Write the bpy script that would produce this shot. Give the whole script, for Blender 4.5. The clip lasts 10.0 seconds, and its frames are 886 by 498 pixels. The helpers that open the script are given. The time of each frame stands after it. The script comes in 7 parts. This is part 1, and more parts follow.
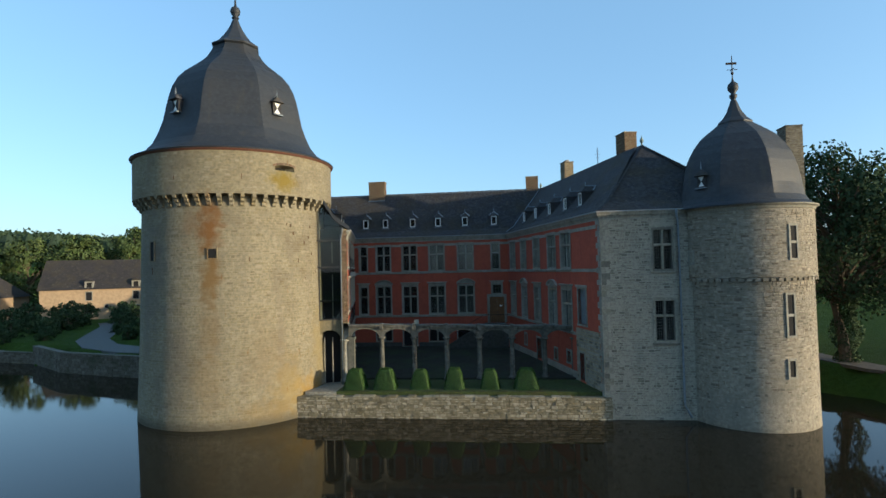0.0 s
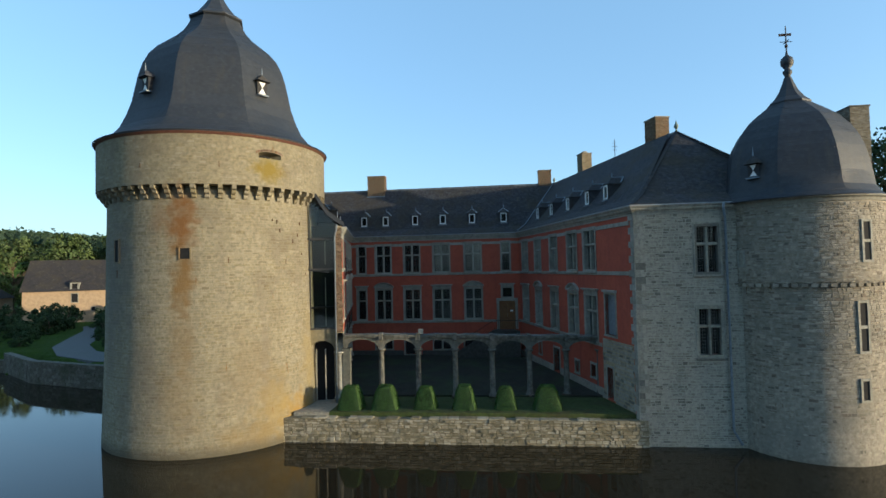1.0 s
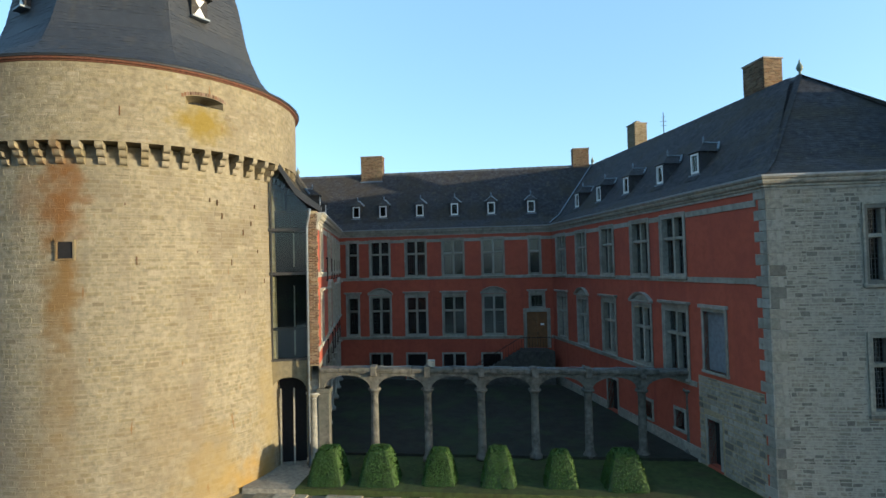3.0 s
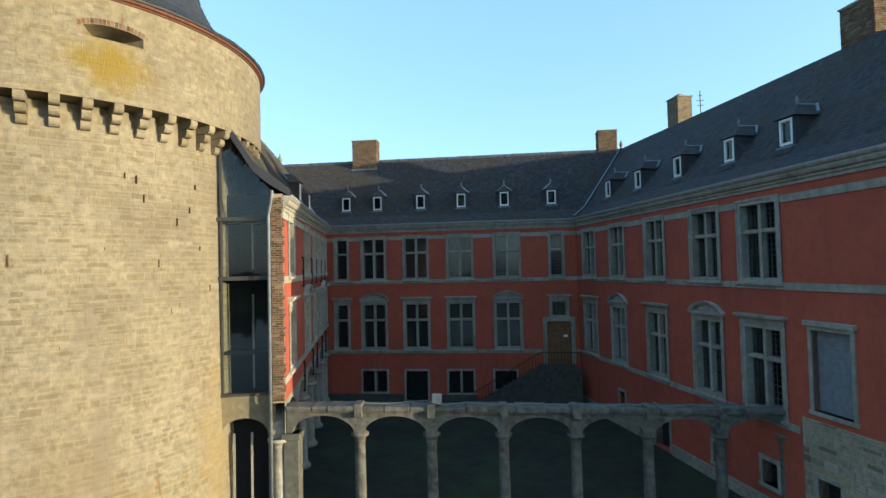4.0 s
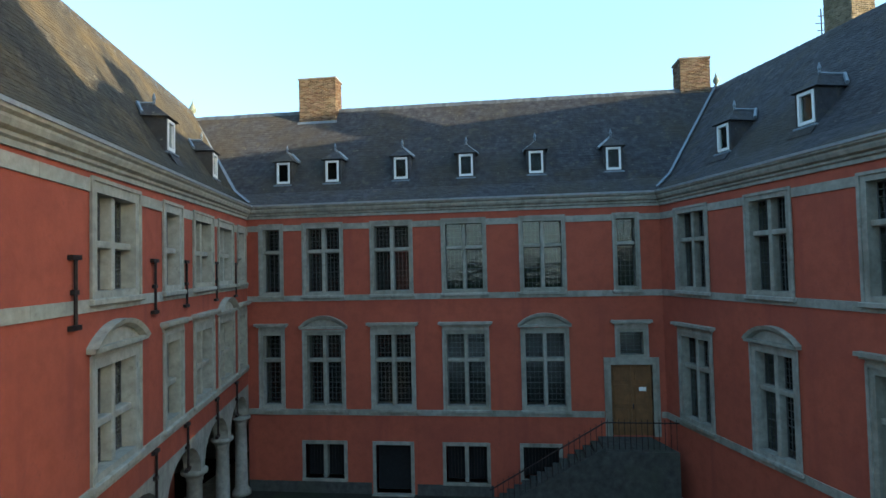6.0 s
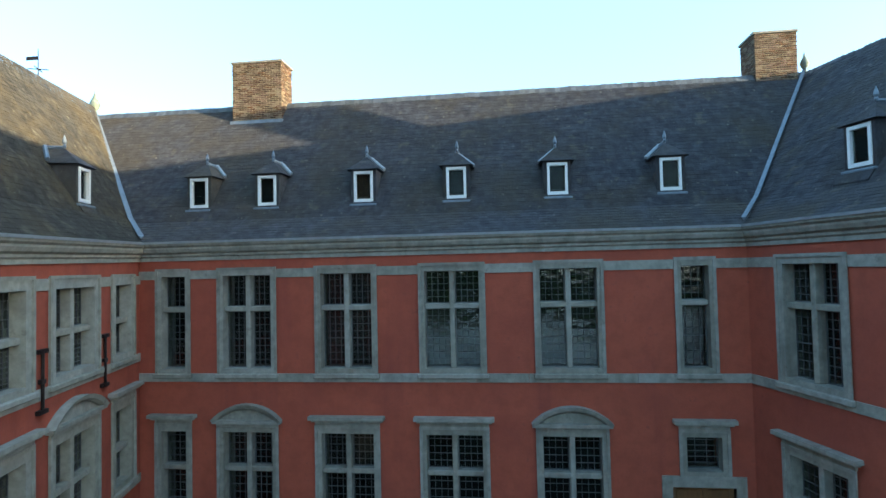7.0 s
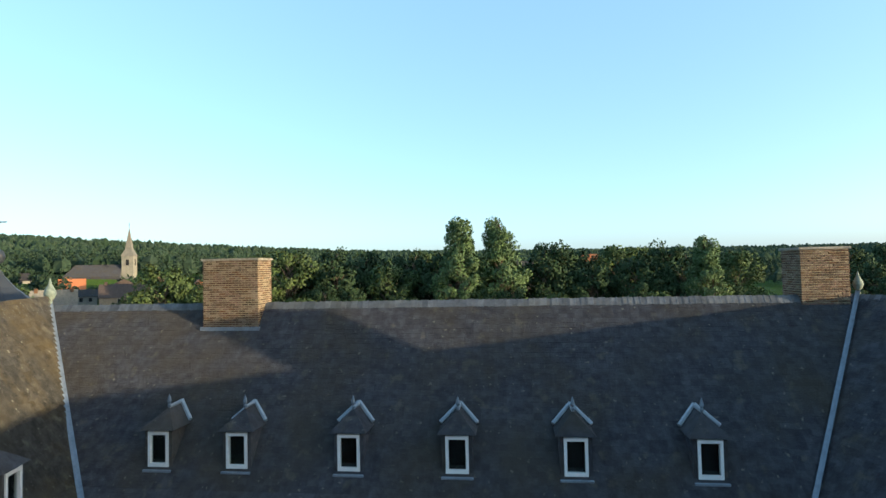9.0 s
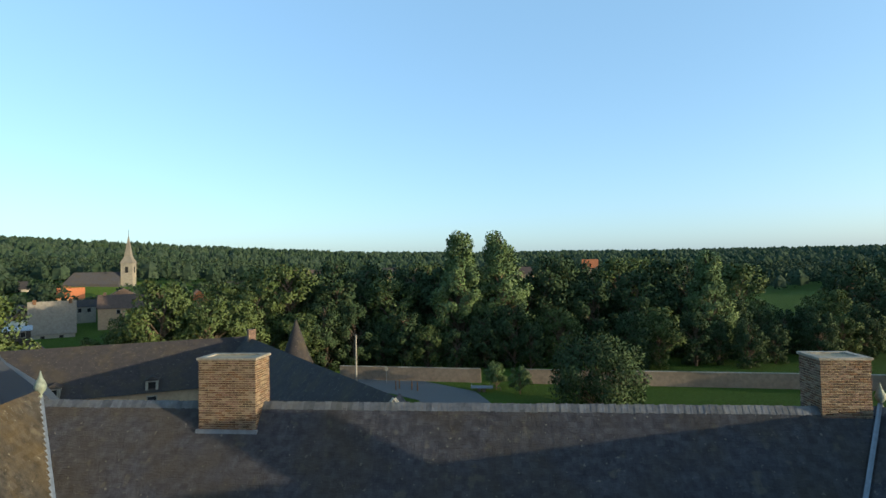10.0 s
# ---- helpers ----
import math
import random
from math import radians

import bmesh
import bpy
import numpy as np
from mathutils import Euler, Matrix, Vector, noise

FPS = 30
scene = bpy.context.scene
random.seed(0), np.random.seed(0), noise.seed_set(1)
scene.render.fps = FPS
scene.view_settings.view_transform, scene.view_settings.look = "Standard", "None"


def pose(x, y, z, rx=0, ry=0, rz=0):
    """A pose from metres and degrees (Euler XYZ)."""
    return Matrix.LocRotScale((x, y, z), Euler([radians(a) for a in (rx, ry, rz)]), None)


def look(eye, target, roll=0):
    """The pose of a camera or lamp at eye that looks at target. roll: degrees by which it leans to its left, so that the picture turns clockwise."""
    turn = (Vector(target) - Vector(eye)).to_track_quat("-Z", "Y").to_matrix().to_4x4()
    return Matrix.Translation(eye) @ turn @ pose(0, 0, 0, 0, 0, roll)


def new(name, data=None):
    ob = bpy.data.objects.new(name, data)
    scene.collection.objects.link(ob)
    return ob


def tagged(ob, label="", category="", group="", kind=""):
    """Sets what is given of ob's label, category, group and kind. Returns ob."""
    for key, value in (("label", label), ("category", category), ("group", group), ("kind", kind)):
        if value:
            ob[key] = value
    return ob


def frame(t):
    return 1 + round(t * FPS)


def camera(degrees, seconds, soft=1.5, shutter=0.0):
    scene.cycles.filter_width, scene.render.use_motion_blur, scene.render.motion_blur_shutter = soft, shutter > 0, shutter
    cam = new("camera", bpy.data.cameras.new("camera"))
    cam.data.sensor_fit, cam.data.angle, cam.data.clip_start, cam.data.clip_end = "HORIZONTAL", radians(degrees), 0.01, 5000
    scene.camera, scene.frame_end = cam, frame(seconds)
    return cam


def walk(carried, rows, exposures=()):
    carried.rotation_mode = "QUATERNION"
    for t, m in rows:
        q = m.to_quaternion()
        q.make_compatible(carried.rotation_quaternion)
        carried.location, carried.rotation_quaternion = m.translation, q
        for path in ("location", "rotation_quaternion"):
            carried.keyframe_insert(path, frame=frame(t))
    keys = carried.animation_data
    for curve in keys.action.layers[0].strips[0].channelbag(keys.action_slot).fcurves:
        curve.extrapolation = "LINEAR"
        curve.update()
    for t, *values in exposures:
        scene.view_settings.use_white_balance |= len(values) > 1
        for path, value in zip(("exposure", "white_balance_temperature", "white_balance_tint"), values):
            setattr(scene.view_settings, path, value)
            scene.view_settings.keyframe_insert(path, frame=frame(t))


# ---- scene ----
cam = camera(78.0, 10.0)
PATH = [
    (0, (0.159, 0.094, 9.690), (-1.028, 10.017, 10.044), -1.40),
    (0.5, (-0.381, 2.499, 9.765), (-1.569, 12.422, 10.117), -1.38),
    (1, (-0.960, 4.994, 9.872), (-2.148, 14.917, 10.222), -1.35),
    (1.5, (-1.533, 7.605, 9.957), (-2.720, 17.528, 10.303), -1.31),
    (2, (-2.098, 10.366, 10.016), (-3.288, 20.289, 10.359), -1.30),
    (2.5, (-2.685, 13.199, 10.058), (-3.875, 23.122, 10.400), -1.31),
    (4, (-4.393, 22.722, 10.198), (-5.583, 32.645, 10.540), -1.34),
    (4.5, (-4.867, 26.155, 10.259), (-6.055, 36.079, 10.601), -1.36),
    (5, (-5.259, 29.671, 10.315), (-6.444, 39.594, 10.654), -1.36),
    (6.5, (-6.044, 41.132, 10.780), (-7.235, 51.055, 11.118), -1.32),
    (7, (-6.090, 44.493, 12.334), (-7.283, 54.416, 12.672), -1.31),
    (7.5, (-6.057, 46.244, 14.381), (-7.249, 56.167, 14.720), -1.33),
    (8, (-6.055, 46.571, 16.385), (-7.247, 56.494, 16.724), -1.30),
    (8.5, (-6.108, 46.572, 18.167), (-7.298, 56.495, 18.505), -1.27),
    (9, (-6.163, 46.699, 19.758), (-7.352, 56.623, 20.094), -1.23),
    (9.5, (-6.243, 47.008, 21.338), (-7.430, 56.932, 21.675), -1.22),
    (10, (-6.313, 47.234, 22.923), (-7.498, 57.158, 23.260), -1.20),
]

EXPOSURES = [(0.0, 1.58, 5600, 5), (2.5, 1.9, 5700, 5), (4.0, 2.1, 5750, 4), (4.5, 2.15, 5750, 4), (6.5, 2.88, 5800, 3), (7.2, 3.0, 5650, 3), (8.0, 2.7, 5750, 5), (10.0, 1.73, 5850, 6)]
walk(cam, [(t, look(eye, target, roll)) for t, eye, target, roll in PATH], EXPOSURES)

# ---- world and sun ----
SUN_AZ, SUN_EL = -15.4, 5.8          # degrees from +x towards +y, and above the horizon
sun_dir = Vector((math.cos(radians(SUN_AZ)) * math.cos(radians(SUN_EL)), math.sin(radians(SUN_AZ)) * math.cos(radians(SUN_EL)), math.sin(radians(SUN_EL))))
world = bpy.data.worlds.new("world")
scene.world = world
world.use_nodes = True
wn = world.node_tree.nodes
sky = wn.new("ShaderNodeTexSky")
sky.sky_type = "NISHITA"
sky.sun_disc = False
sky.sun_elevation = radians(SUN_EL)
sky.sun_rotation = radians(90.0 - SUN_AZ)
sky.air_density, sky.dust_density, sky.ozone_density = 0.8, 1.6, 1.2
# thin high haze evens the sky out
haze = wn.new("ShaderNodeMix")
haze.data_type = "RGBA"
haze.inputs[0].default_value = 0.5
haze.inputs[7].default_value = (0.74, 1.25, 1.75, 1.0)
world.node_tree.links.new(sky.outputs[0], haze.inputs[6])
world.node_tree.links.new(haze.outputs[2], wn["Background"].inputs[0])
wn["Background"].inputs[1].default_value = 0.15
sun = new("sun", bpy.data.lights.new("sun", "SUN"))
sun.data.energy, sun.data.angle, sun.data.color = 2.3, radians(0.6), (1.0, 0.76, 0.47)
sun.rotation_euler = (-sun_dir).to_track_quat("-Z", "Y").to_euler()

# ---- materials ----
def mat(name, base, rough=0.9, metal=0.0, vary=0.25, grain=8.0, stain=0.6, tint=None, bump=0.3, bump_scale=30.0, island=0.0, spec=0.3, streak=None, extra=None, odd=None, speck=None, matte=0.0, relief=0.03):
    """A procedural surface: base colour varied by fine grain and by large stains, with bump. island: spread per piece."""
    m = bpy.data.materials.new(name)
    m.use_nodes = True
    nt = m.node_tree
    nodes, link = nt.nodes, nt.links.new
    bsdf = nodes["Principled BSDF"]
    bsdf.inputs["Roughness"].default_value, bsdf.inputs["Metallic"].default_value = rough, metal
    bsdf.inputs["Specular IOR Level"].default_value = spec
    bsdf.inputs["Diffuse Roughness"].default_value = matte
    tc = nodes.new("ShaderNodeTexCoord")
    co = nodes.new("ShaderNodeMapping")
    geo = nodes.new("ShaderNodeNewGeometry")
    link(geo.outputs["Position"], co.inputs[0])

    def noise_tex(scale, detail=4.0, rough_=0.6):
        n = nodes.new("ShaderNodeTexNoise")
        n.inputs["Scale"].default_value, n.inputs["Detail"].default_value, n.inputs["Roughness"].default_value = scale, detail, rough_
        link(co.outputs[0], n.inputs["Vector"])
        return n

    def mixed(a, b, fac, mode="MIX"):
        mx = nodes.new("ShaderNodeMix")
        mx.data_type, mx.blend_type = "RGBA", mode
        for s, v in ((mx.inputs[0], fac), (mx.inputs[6], a), (mx.inputs[7], b)):
            if hasattr(v, "links") or hasattr(v, "is_linked"):
                link(v, s)
            else:
                s.default_value = v
        return mx.outputs[2]

    def ramp(src, lo, hi, a=0.0, b=1.0):
        r = nodes.new("ShaderNodeMapRange")
        r.inputs[1].default_value, r.inputs[2].default_value, r.inputs[3].default_value, r.inputs[4].default_value = lo, hi, a, b
        link(src, r.inputs[0])
        return r.outputs[0]

    c = (*base, 1.0)
    dark = tuple(v * (1 - vary) for v in base) + (1.0,)
    lite = tuple(min(1.0, v * (1 + vary)) for v in base) + (1.0,)
    col = mixed(dark, lite, ramp(noise_tex(grain).outputs["Fac"], 0.3, 0.7))
    if tint:
        col = mixed(col, (*tint, 1.0), ramp(noise_tex(stain, 5.0, 0.65).outputs["Fac"], 0.48, 0.72, 0.0, 0.85))
    if streak:
        st_col, sx, sz, lo, hi = streak
        mp = nodes.new("ShaderNodeMapping")
        link(geo.outputs["Position"], mp.inputs[0])
        mp.inputs["Scale"].default_value = (sx, sx, sz)
        n = nodes.new("ShaderNodeTexNoise")
        n.inputs["Scale"].default_value, n.inputs["Detail"].default_value = 1.0, 5.0
        link(mp.outputs[0], n.inputs["Vector"])
        col = mixed(col, (*st_col, 1.0), ramp(n.outputs["Fac"], lo, hi, 0.0, 0.8))
    if island:
        oi = nodes.new("ShaderNodeObjectInfo")
        ad = nodes.new("ShaderNodeMath")
        ad.operation = "ADD"
        link(oi.outputs["Random"], ad.inputs[0])
        link(geo.outputs["Random Per Island"], ad.inputs[1])
        fr = nodes.new("ShaderNodeMath")
        fr.operation = "FRACT"
        link(ad.outputs[0], fr.inputs[0])
        hs = nodes.new("ShaderNodeHueSaturation")
        link(ramp(fr.outputs[0], 0, 1, 1 - island, 1 + island), hs.inputs["Value"])
        link(ramp(fr.outputs[0], 0, 1, 1.15, 0.85), hs.inputs["Saturation"])
        link(col, hs.inputs["Color"])
        col = hs.outputs[0]
        for tone, lo, hi in odd or ():
            gt, lt, both = (nodes.new("ShaderNodeMath") for _ in range(3))
            gt.operation, lt.operation, both.operation = "GREATER_THAN", "LESS_THAN", "MULTIPLY"
            link(fr.outputs[0], gt.inputs[0]), link(fr.outputs[0], lt.inputs[0])
            gt.inputs[1].default_value, lt.inputs[1].default_value = lo, hi
            link(gt.outputs[0], both.inputs[0]), link(lt.outputs[0], both.inputs[1])
            sc = nodes.new("ShaderNodeMath")
            sc.operation = "MULTIPLY"
            link(both.outputs[0], sc.inputs[0])
            sc.inputs[1].default_value = 0.5
            col = mixed(col, (*tone, 1.0), sc.outputs[0])
    if speck:
        tone, scale, lo, hi = speck
        col = mixed(col, (*tone, 1.0), ramp(noise_tex(scale, 5.0, 0.7).outputs["Fac"], lo, hi, 0.0, 0.75))
    if extra:
        col = extra(nodes, link, col, geo, mixed, ramp)
    link(col, bsdf.inputs["Base Color"])
    if bump:
        b = nodes.new("ShaderNodeBump")
        b.inputs["Strength"].default_value, b.inputs["Distance"].default_value = bump, relief
        link(noise_tex(bump_scale, 6.0, 0.7).outputs["Fac"], b.inputs["Height"])
        link(b.outputs[0], bsdf.inputs["Normal"])
    return m


def lichen(nodes, link, col, geo, mixed, ramp):
    """Pale lichen specks and brown moss on slates."""
    for scale, lo, hi, tone, fac in ((7.0, 0.67, 0.74, (0.20, 0.19, 0.15), 0.6), (2.2, 0.62, 0.72, (0.12, 0.11, 0.085), 0.5), (0.55, 0.48, 0.68, (0.058, 0.047, 0.028), 0.5)):
        nz = nodes.new("ShaderNodeTexNoise")
        nz.inputs["Scale"].default_value, nz.inputs["Detail"].default_value = scale, 3.0
        link(geo.outputs["Position"], nz.inputs["Vector"])
        col = mixed(col, (*tone, 1.0), ramp(nz.outputs["Fac"], lo, hi, 0.0, fac))
    return col


def rust_patches(nodes, link, col, geo, mixed, ramp):
    """Ochre run-off stains of the keep: soft blobs at fixed places on the stone."""
    for (x, y, z), (sx, sz), tone, fac in (((-19.75, 34.5, 12.9), (0.85, 2.0), (0.135, 0.064, 0.018), 0.95), ((-21.0, 34.3, 13.2), (0.6, 1.5), (0.16, 0.10, 0.05), 0.55),
                                           ((-19.7, 34.5, 9.3), (0.7, 1.9), (0.14, 0.083, 0.025), 0.85), ((-19.7, 34.4, 6.2), (0.7, 2.0), (0.145, 0.10, 0.045), 0.5), ((-19.9, 34.3, 2.6), (1.2, 2.4), (0.18, 0.13, 0.065), 0.4),
                                           ((-15.35, 36.65, 16.15), (1.1, 0.7), (0.16, 0.118, 0.02), 0.95), ((-14.5, 39.1, 0.4), (1.7, 1.7), (0.24, 0.15, 0.035), 0.95), ((-15.4, 37.3, 1.6), (1.3, 2.2), (0.22, 0.16, 0.055), 0.6), ((-24.9, 36.0, 9.5), (1.6, 5.0), (0.12, 0.108, 0.09), 0.5), ((-22.3, 34.4, 4.5), (1.1, 3.0), (0.135, 0.115, 0.085), 0.45), ((-16.3, 36.2, 0.2), (2.0, 0.8), (0.17, 0.125, 0.055), 0.6),
                                           ((-14.5, 40.2, 3.6), (0.8, 3.2), (0.22, 0.17, 0.07), 0.55), ((-16.5, 36.1, 4.0), (1.5, 2.6), (0.15, 0.118, 0.07), 0.5), ((-23.5, 34.9, 10.0), (0.9, 3.6), (0.12, 0.105, 0.085), 0.5)):
        sub = nodes.new("ShaderNodeVectorMath")
        sub.operation = "SUBTRACT"
        link(geo.outputs["Position"], sub.inputs[0])
        sub.inputs[1].default_value = (x, y, z)
        mul = nodes.new("ShaderNodeVectorMath")
        mul.operation = "MULTIPLY"
        link(sub.outputs[0], mul.inputs[0])
        mul.inputs[1].default_value = (1 / sx, 1 / sx, 1 / sz)
        nz = nodes.new("ShaderNodeTexNoise")
        nz.inputs["Scale"].default_value, nz.inputs["Detail"].default_value = 1.6, 6.0
        link(geo.outputs["Position"], nz.inputs["Vector"])
        ln = nodes.new("ShaderNodeVectorMath")
        ln.operation = "LENGTH"
        link(mul.outputs[0], ln.inputs[0])
        ad = nodes.new("ShaderNodeMath")
        ad.operation = "MULTIPLY_ADD"
        link(nz.outputs["Fac"], ad.inputs[0])
        ad.inputs[1].default_value = 2.2
        link(ln.outputs["Value"], ad.inputs[2])
        col = mixed(col, (*tone, 1.0), ramp(ad.outputs[0], 1.4, 2.4, fac, 0.0))
    # thin rusty runs below the putlog holes
    mp, nz = nodes.new("ShaderNodeMapping"), nodes.new("ShaderNodeTexNoise")
    link(geo.outputs["Position"], mp.inputs[0])
    mp.inputs["Scale"].default_value = (5.0, 5.0, 0.9)
    nz.inputs["Scale"].default_value, nz.inputs["Detail"].default_value = 1.0, 3.0
    link(mp.outputs[0], nz.inputs["Vector"])
    col = mixed(col, (0.15, 0.075, 0.022, 1.0), ramp(nz.outputs["Fac"], 0.70, 0.77, 0.0, 0.75))
    # algae along the waterline
    xyz = nodes.new("ShaderNodeSeparateXYZ")
    link(geo.outputs["Position"], xyz.inputs[0])
    return mixed(col, (0.07, 0.062, 0.04, 1.0), ramp(xyz.outputs["Z"], -0.45, 0.1, 0.75, 0.0))


M_KEEP = mat("keep_limestone", (0.186, 0.163, 0.107), 0.92, speck=((0.06, 0.048, 0.030), 9.0, 0.64, 0.73), vary=0.26, grain=5, stain=0.35, tint=(0.125, 0.106, 0.07), bump=0.8, bump_scale=20, island=0.09, odd=(((0.25, 0.225, 0.165), 0.86, 0.92), ((0.125, 0.105, 0.07), 0.2, 0.25)), extra=rust_patches, streak=((0.15, 0.128, 0.09), 1.0, 0.10, 0.52, 0.74))
M_STONE = mat("grey_limestone", (0.236, 0.218, 0.174), 0.92, vary=0.3, grain=6, stain=0.5, tint=(0.14, 0.137, 0.12), bump=0.6, bump_scale=9, island=0.12, odd=(((0.03, 0.025, 0.02), 0.42, 0.48), ((0.07, 0.07, 0.065), 0.12, 0.20), ((0.32, 0.295, 0.24), 0.8, 0.88)))
M_TOWER = mat("tower_limestone", (0.225, 0.20, 0.155), 0.92, vary=0.3, grain=5, stain=0.4, tint=(0.15, 0.14, 0.115), bump=0.6, bump_scale=9, island=0.14, odd=(((0.06, 0.035, 0.02), 0.42, 0.51), ((0.06, 0.055, 0.045), 0.12, 0.19), ((0.36, 0.32, 0.25), 0.8, 0.88)))
M_DOME = mat("dome_slate", (0.023, 0.027, 0.034), 0.62, vary=0.2, grain=3, stain=0.25, tint=(0.028, 0.03, 0.033), bump=0.2, bump_scale=14, island=0.1, spec=0.4, streak=((0.045, 0.04, 0.032), 1.5, 0.25, 0.6, 0.8))
M_RIM = mat("red_brick_rim", (0.10, 0.042, 0.028), 0.9, vary=0.35, grain=9, stain=1.2, tint=(0.09, 0.06, 0.03), bump=0.4)
M_TRIM = mat("blue_grey_trim_stone", (0.245, 0.236, 0.198), 0.88, vary=0.2, grain=5, stain=1.3, tint=(0.16, 0.15, 0.125), bump=0.35, bump_scale=20, island=0.10, speck=((0.09, 0.08, 0.06), 3.2, 0.60, 0.76), streak=((0.13, 0.12, 0.095), 3.0, 0.5, 0.56, 0.78))
# trim stone lightened: sunlight on the gallery wing is put into the colour
M_TRIM_PALE = mat("sun_lightened_trim_stone", (0.29, 0.28, 0.23), 0.88, speck=((0.10, 0.09, 0.065), 3.2, 0.60, 0.76), vary=0.2, grain=5, stain=1.3, tint=(0.21, 0.205, 0.175), bump=0.25, bump_scale=20, island=0.06)
M_STEEL = mat("dark_steel", (0.05, 0.048, 0.045), 0.5, metal=0.3, vary=0.2, bump=0.05)
M_SLIT = mat("rusty_shadowed_slit", (0.085, 0.04, 0.018), 0.95, vary=0.4, grain=20, bump=0)
M_RED = mat("red_limewash", (0.305, 0.073, 0.041), 0.92, vary=0.14, grain=3, stain=0.4, tint=(0.235, 0.055, 0.035), bump=0.3, bump_scale=14, speck=((0.15, 0.045, 0.032), 3.0, 0.60, 0.78), streak=((0.215, 0.05, 0.035), 1.6, 0.15, 0.55, 0.75))
M_SLATE = mat("roof_slate", (0.049, 0.050, 0.057), 0.8, vary=0.34, grain=4, stain=0.35, tint=(0.054, 0.050, 0.043), bump=0.9, bump_scale=14, island=0.14, spec=0.15, matte=1.0, extra=lichen)
M_SLATE_OLD = mat("lichened_roof_slate", (0.038, 0.036, 0.031), 0.85, vary=0.4, grain=4, stain=0.5, tint=(0.085, 0.064, 0.03), bump=0.9, bump_scale=14, island=0.16, spec=0.12, matte=1.0, extra=lichen)
M_ARCADE = mat("weathered_arcade_stone", (0.098, 0.094, 0.08), 0.9, speck=((0.035, 0.035, 0.03), 2.2, 0.52, 0.66), vary=0.45, grain=4, stain=0.8, tint=(0.085, 0.09, 0.075), bump=0.4, bump_scale=16, island=0.1)
M_DARK_RUBBLE = mat("dark_rubble", (0.05, 0.05, 0.045), 0.92, vary=0.35, grain=4, stain=0.7, tint=(0.05, 0.055, 0.04), bump=0.6, bump_scale=9, island=0.15)
M_LEAD = mat("lead_flashing", (0.17, 0.20, 0.23), 0.55, metal=0.3, vary=0.2, grain=5, bump=0.15)
M_BRICK = mat("chimney_brick", (0.122, 0.070, 0.047), 0.92, vary=0.5, grain=7, stain=0.9, tint=(0.15, 0.112, 0.065), bump=0.8, bump_scale=22, island=0.42, speck=((0.042, 0.036, 0.026), 3.5, 0.48, 0.64), odd=(((0.32, 0.26, 0.18), 0.30, 0.44), ((0.02, 0.017, 0.012), 0.62, 0.76), ((0.17, 0.085, 0.04), 0.05, 0.2)))
M_BRICK_PALE = mat("lichened_chimney_brick", (0.18, 0.15, 0.105), 0.92, vary=0.4, grain=6, stain=0.9, tint=(0.20, 0.17, 0.10), bump=0.8, bump_scale=22, island=0.25, speck=((0.07, 0.058, 0.04), 3.5, 0.52, 0.68))
M_MORTAR = mat("mortar", (0.27, 0.225, 0.14), 0.95, vary=0.2, grain=12, bump=0.3)
M_WHITE = mat("white_window_paint", (0.66, 0.66, 0.64), 0.5, vary=0.05, grain=6, bump=0.05)
# near-black: the shade inside openings is put into this colour
M_DARK = mat("painted_dark_interior", (0.010, 0.010, 0.011), 0.9, vary=0.2, bump=0)
M_IRON = mat("wrought_iron", (0.03, 0.022, 0.02), 0.6, metal=0.6, vary=0.3, bump=0.2)
M_OAK = mat("oak_door", (0.14, 0.068, 0.024), 0.6, vary=0.25, grain=3, bump=0.2, bump_scale=18, streak=((0.115, 0.052, 0.019), 9.0, 0.6, 0.5, 0.7))
M_COPPER = mat("green_copper", (0.16, 0.19, 0.155), 0.7, metal=0.1, vary=0.3, bump=0.2)
M_LEADCAM = mat("lead_cames", (0.085, 0.09, 0.09), 0.55, vary=0.1, bump=0)
M_GRASS = mat("ground_grass", (0.046, 0.080, 0.014), 0.95, vary=0.3, grain=2.5, stain=0.05, tint=(0.062, 0.095, 0.017), bump=1.0, bump_scale=7, spec=0.05, matte=1.0, relief=0.25)
# dull brownish grass, with the strip's shade darkened into the colour
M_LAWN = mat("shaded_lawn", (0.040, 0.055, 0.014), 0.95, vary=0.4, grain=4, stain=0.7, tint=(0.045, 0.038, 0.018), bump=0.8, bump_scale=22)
M_TERRACE = mat("pale_terrace_rubble", (0.245, 0.215, 0.15), 0.92, vary=0.35, grain=5, stain=0.7, tint=(0.13, 0.11, 0.065), bump=0.7, bump_scale=9, island=0.28, speck=((0.06, 0.055, 0.03), 2.5, 0.58, 0.72), odd=(((0.12, 0.10, 0.06), 0.2, 0.36), ((0.36, 0.32, 0.24), 0.8, 0.88)))
# base colour taken near black to carry the courtyard's deep shade
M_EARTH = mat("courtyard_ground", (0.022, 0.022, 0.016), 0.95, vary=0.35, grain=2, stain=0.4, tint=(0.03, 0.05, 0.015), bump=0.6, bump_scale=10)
M_ROAD = mat("pale_gravel", (0.10, 0.10, 0.098), 0.95, vary=0.15, grain=3, stain=0.2, tint=(0.10, 0.10, 0.09), bump=0.4, bump_scale=25)


M_EARTHPATH = mat("earth_path", (0.10, 0.08, 0.06), 0.95, vary=0.2, grain=3, stain=0.4, tint=(0.075, 0.07, 0.045), bump=0.4, bump_scale=20)


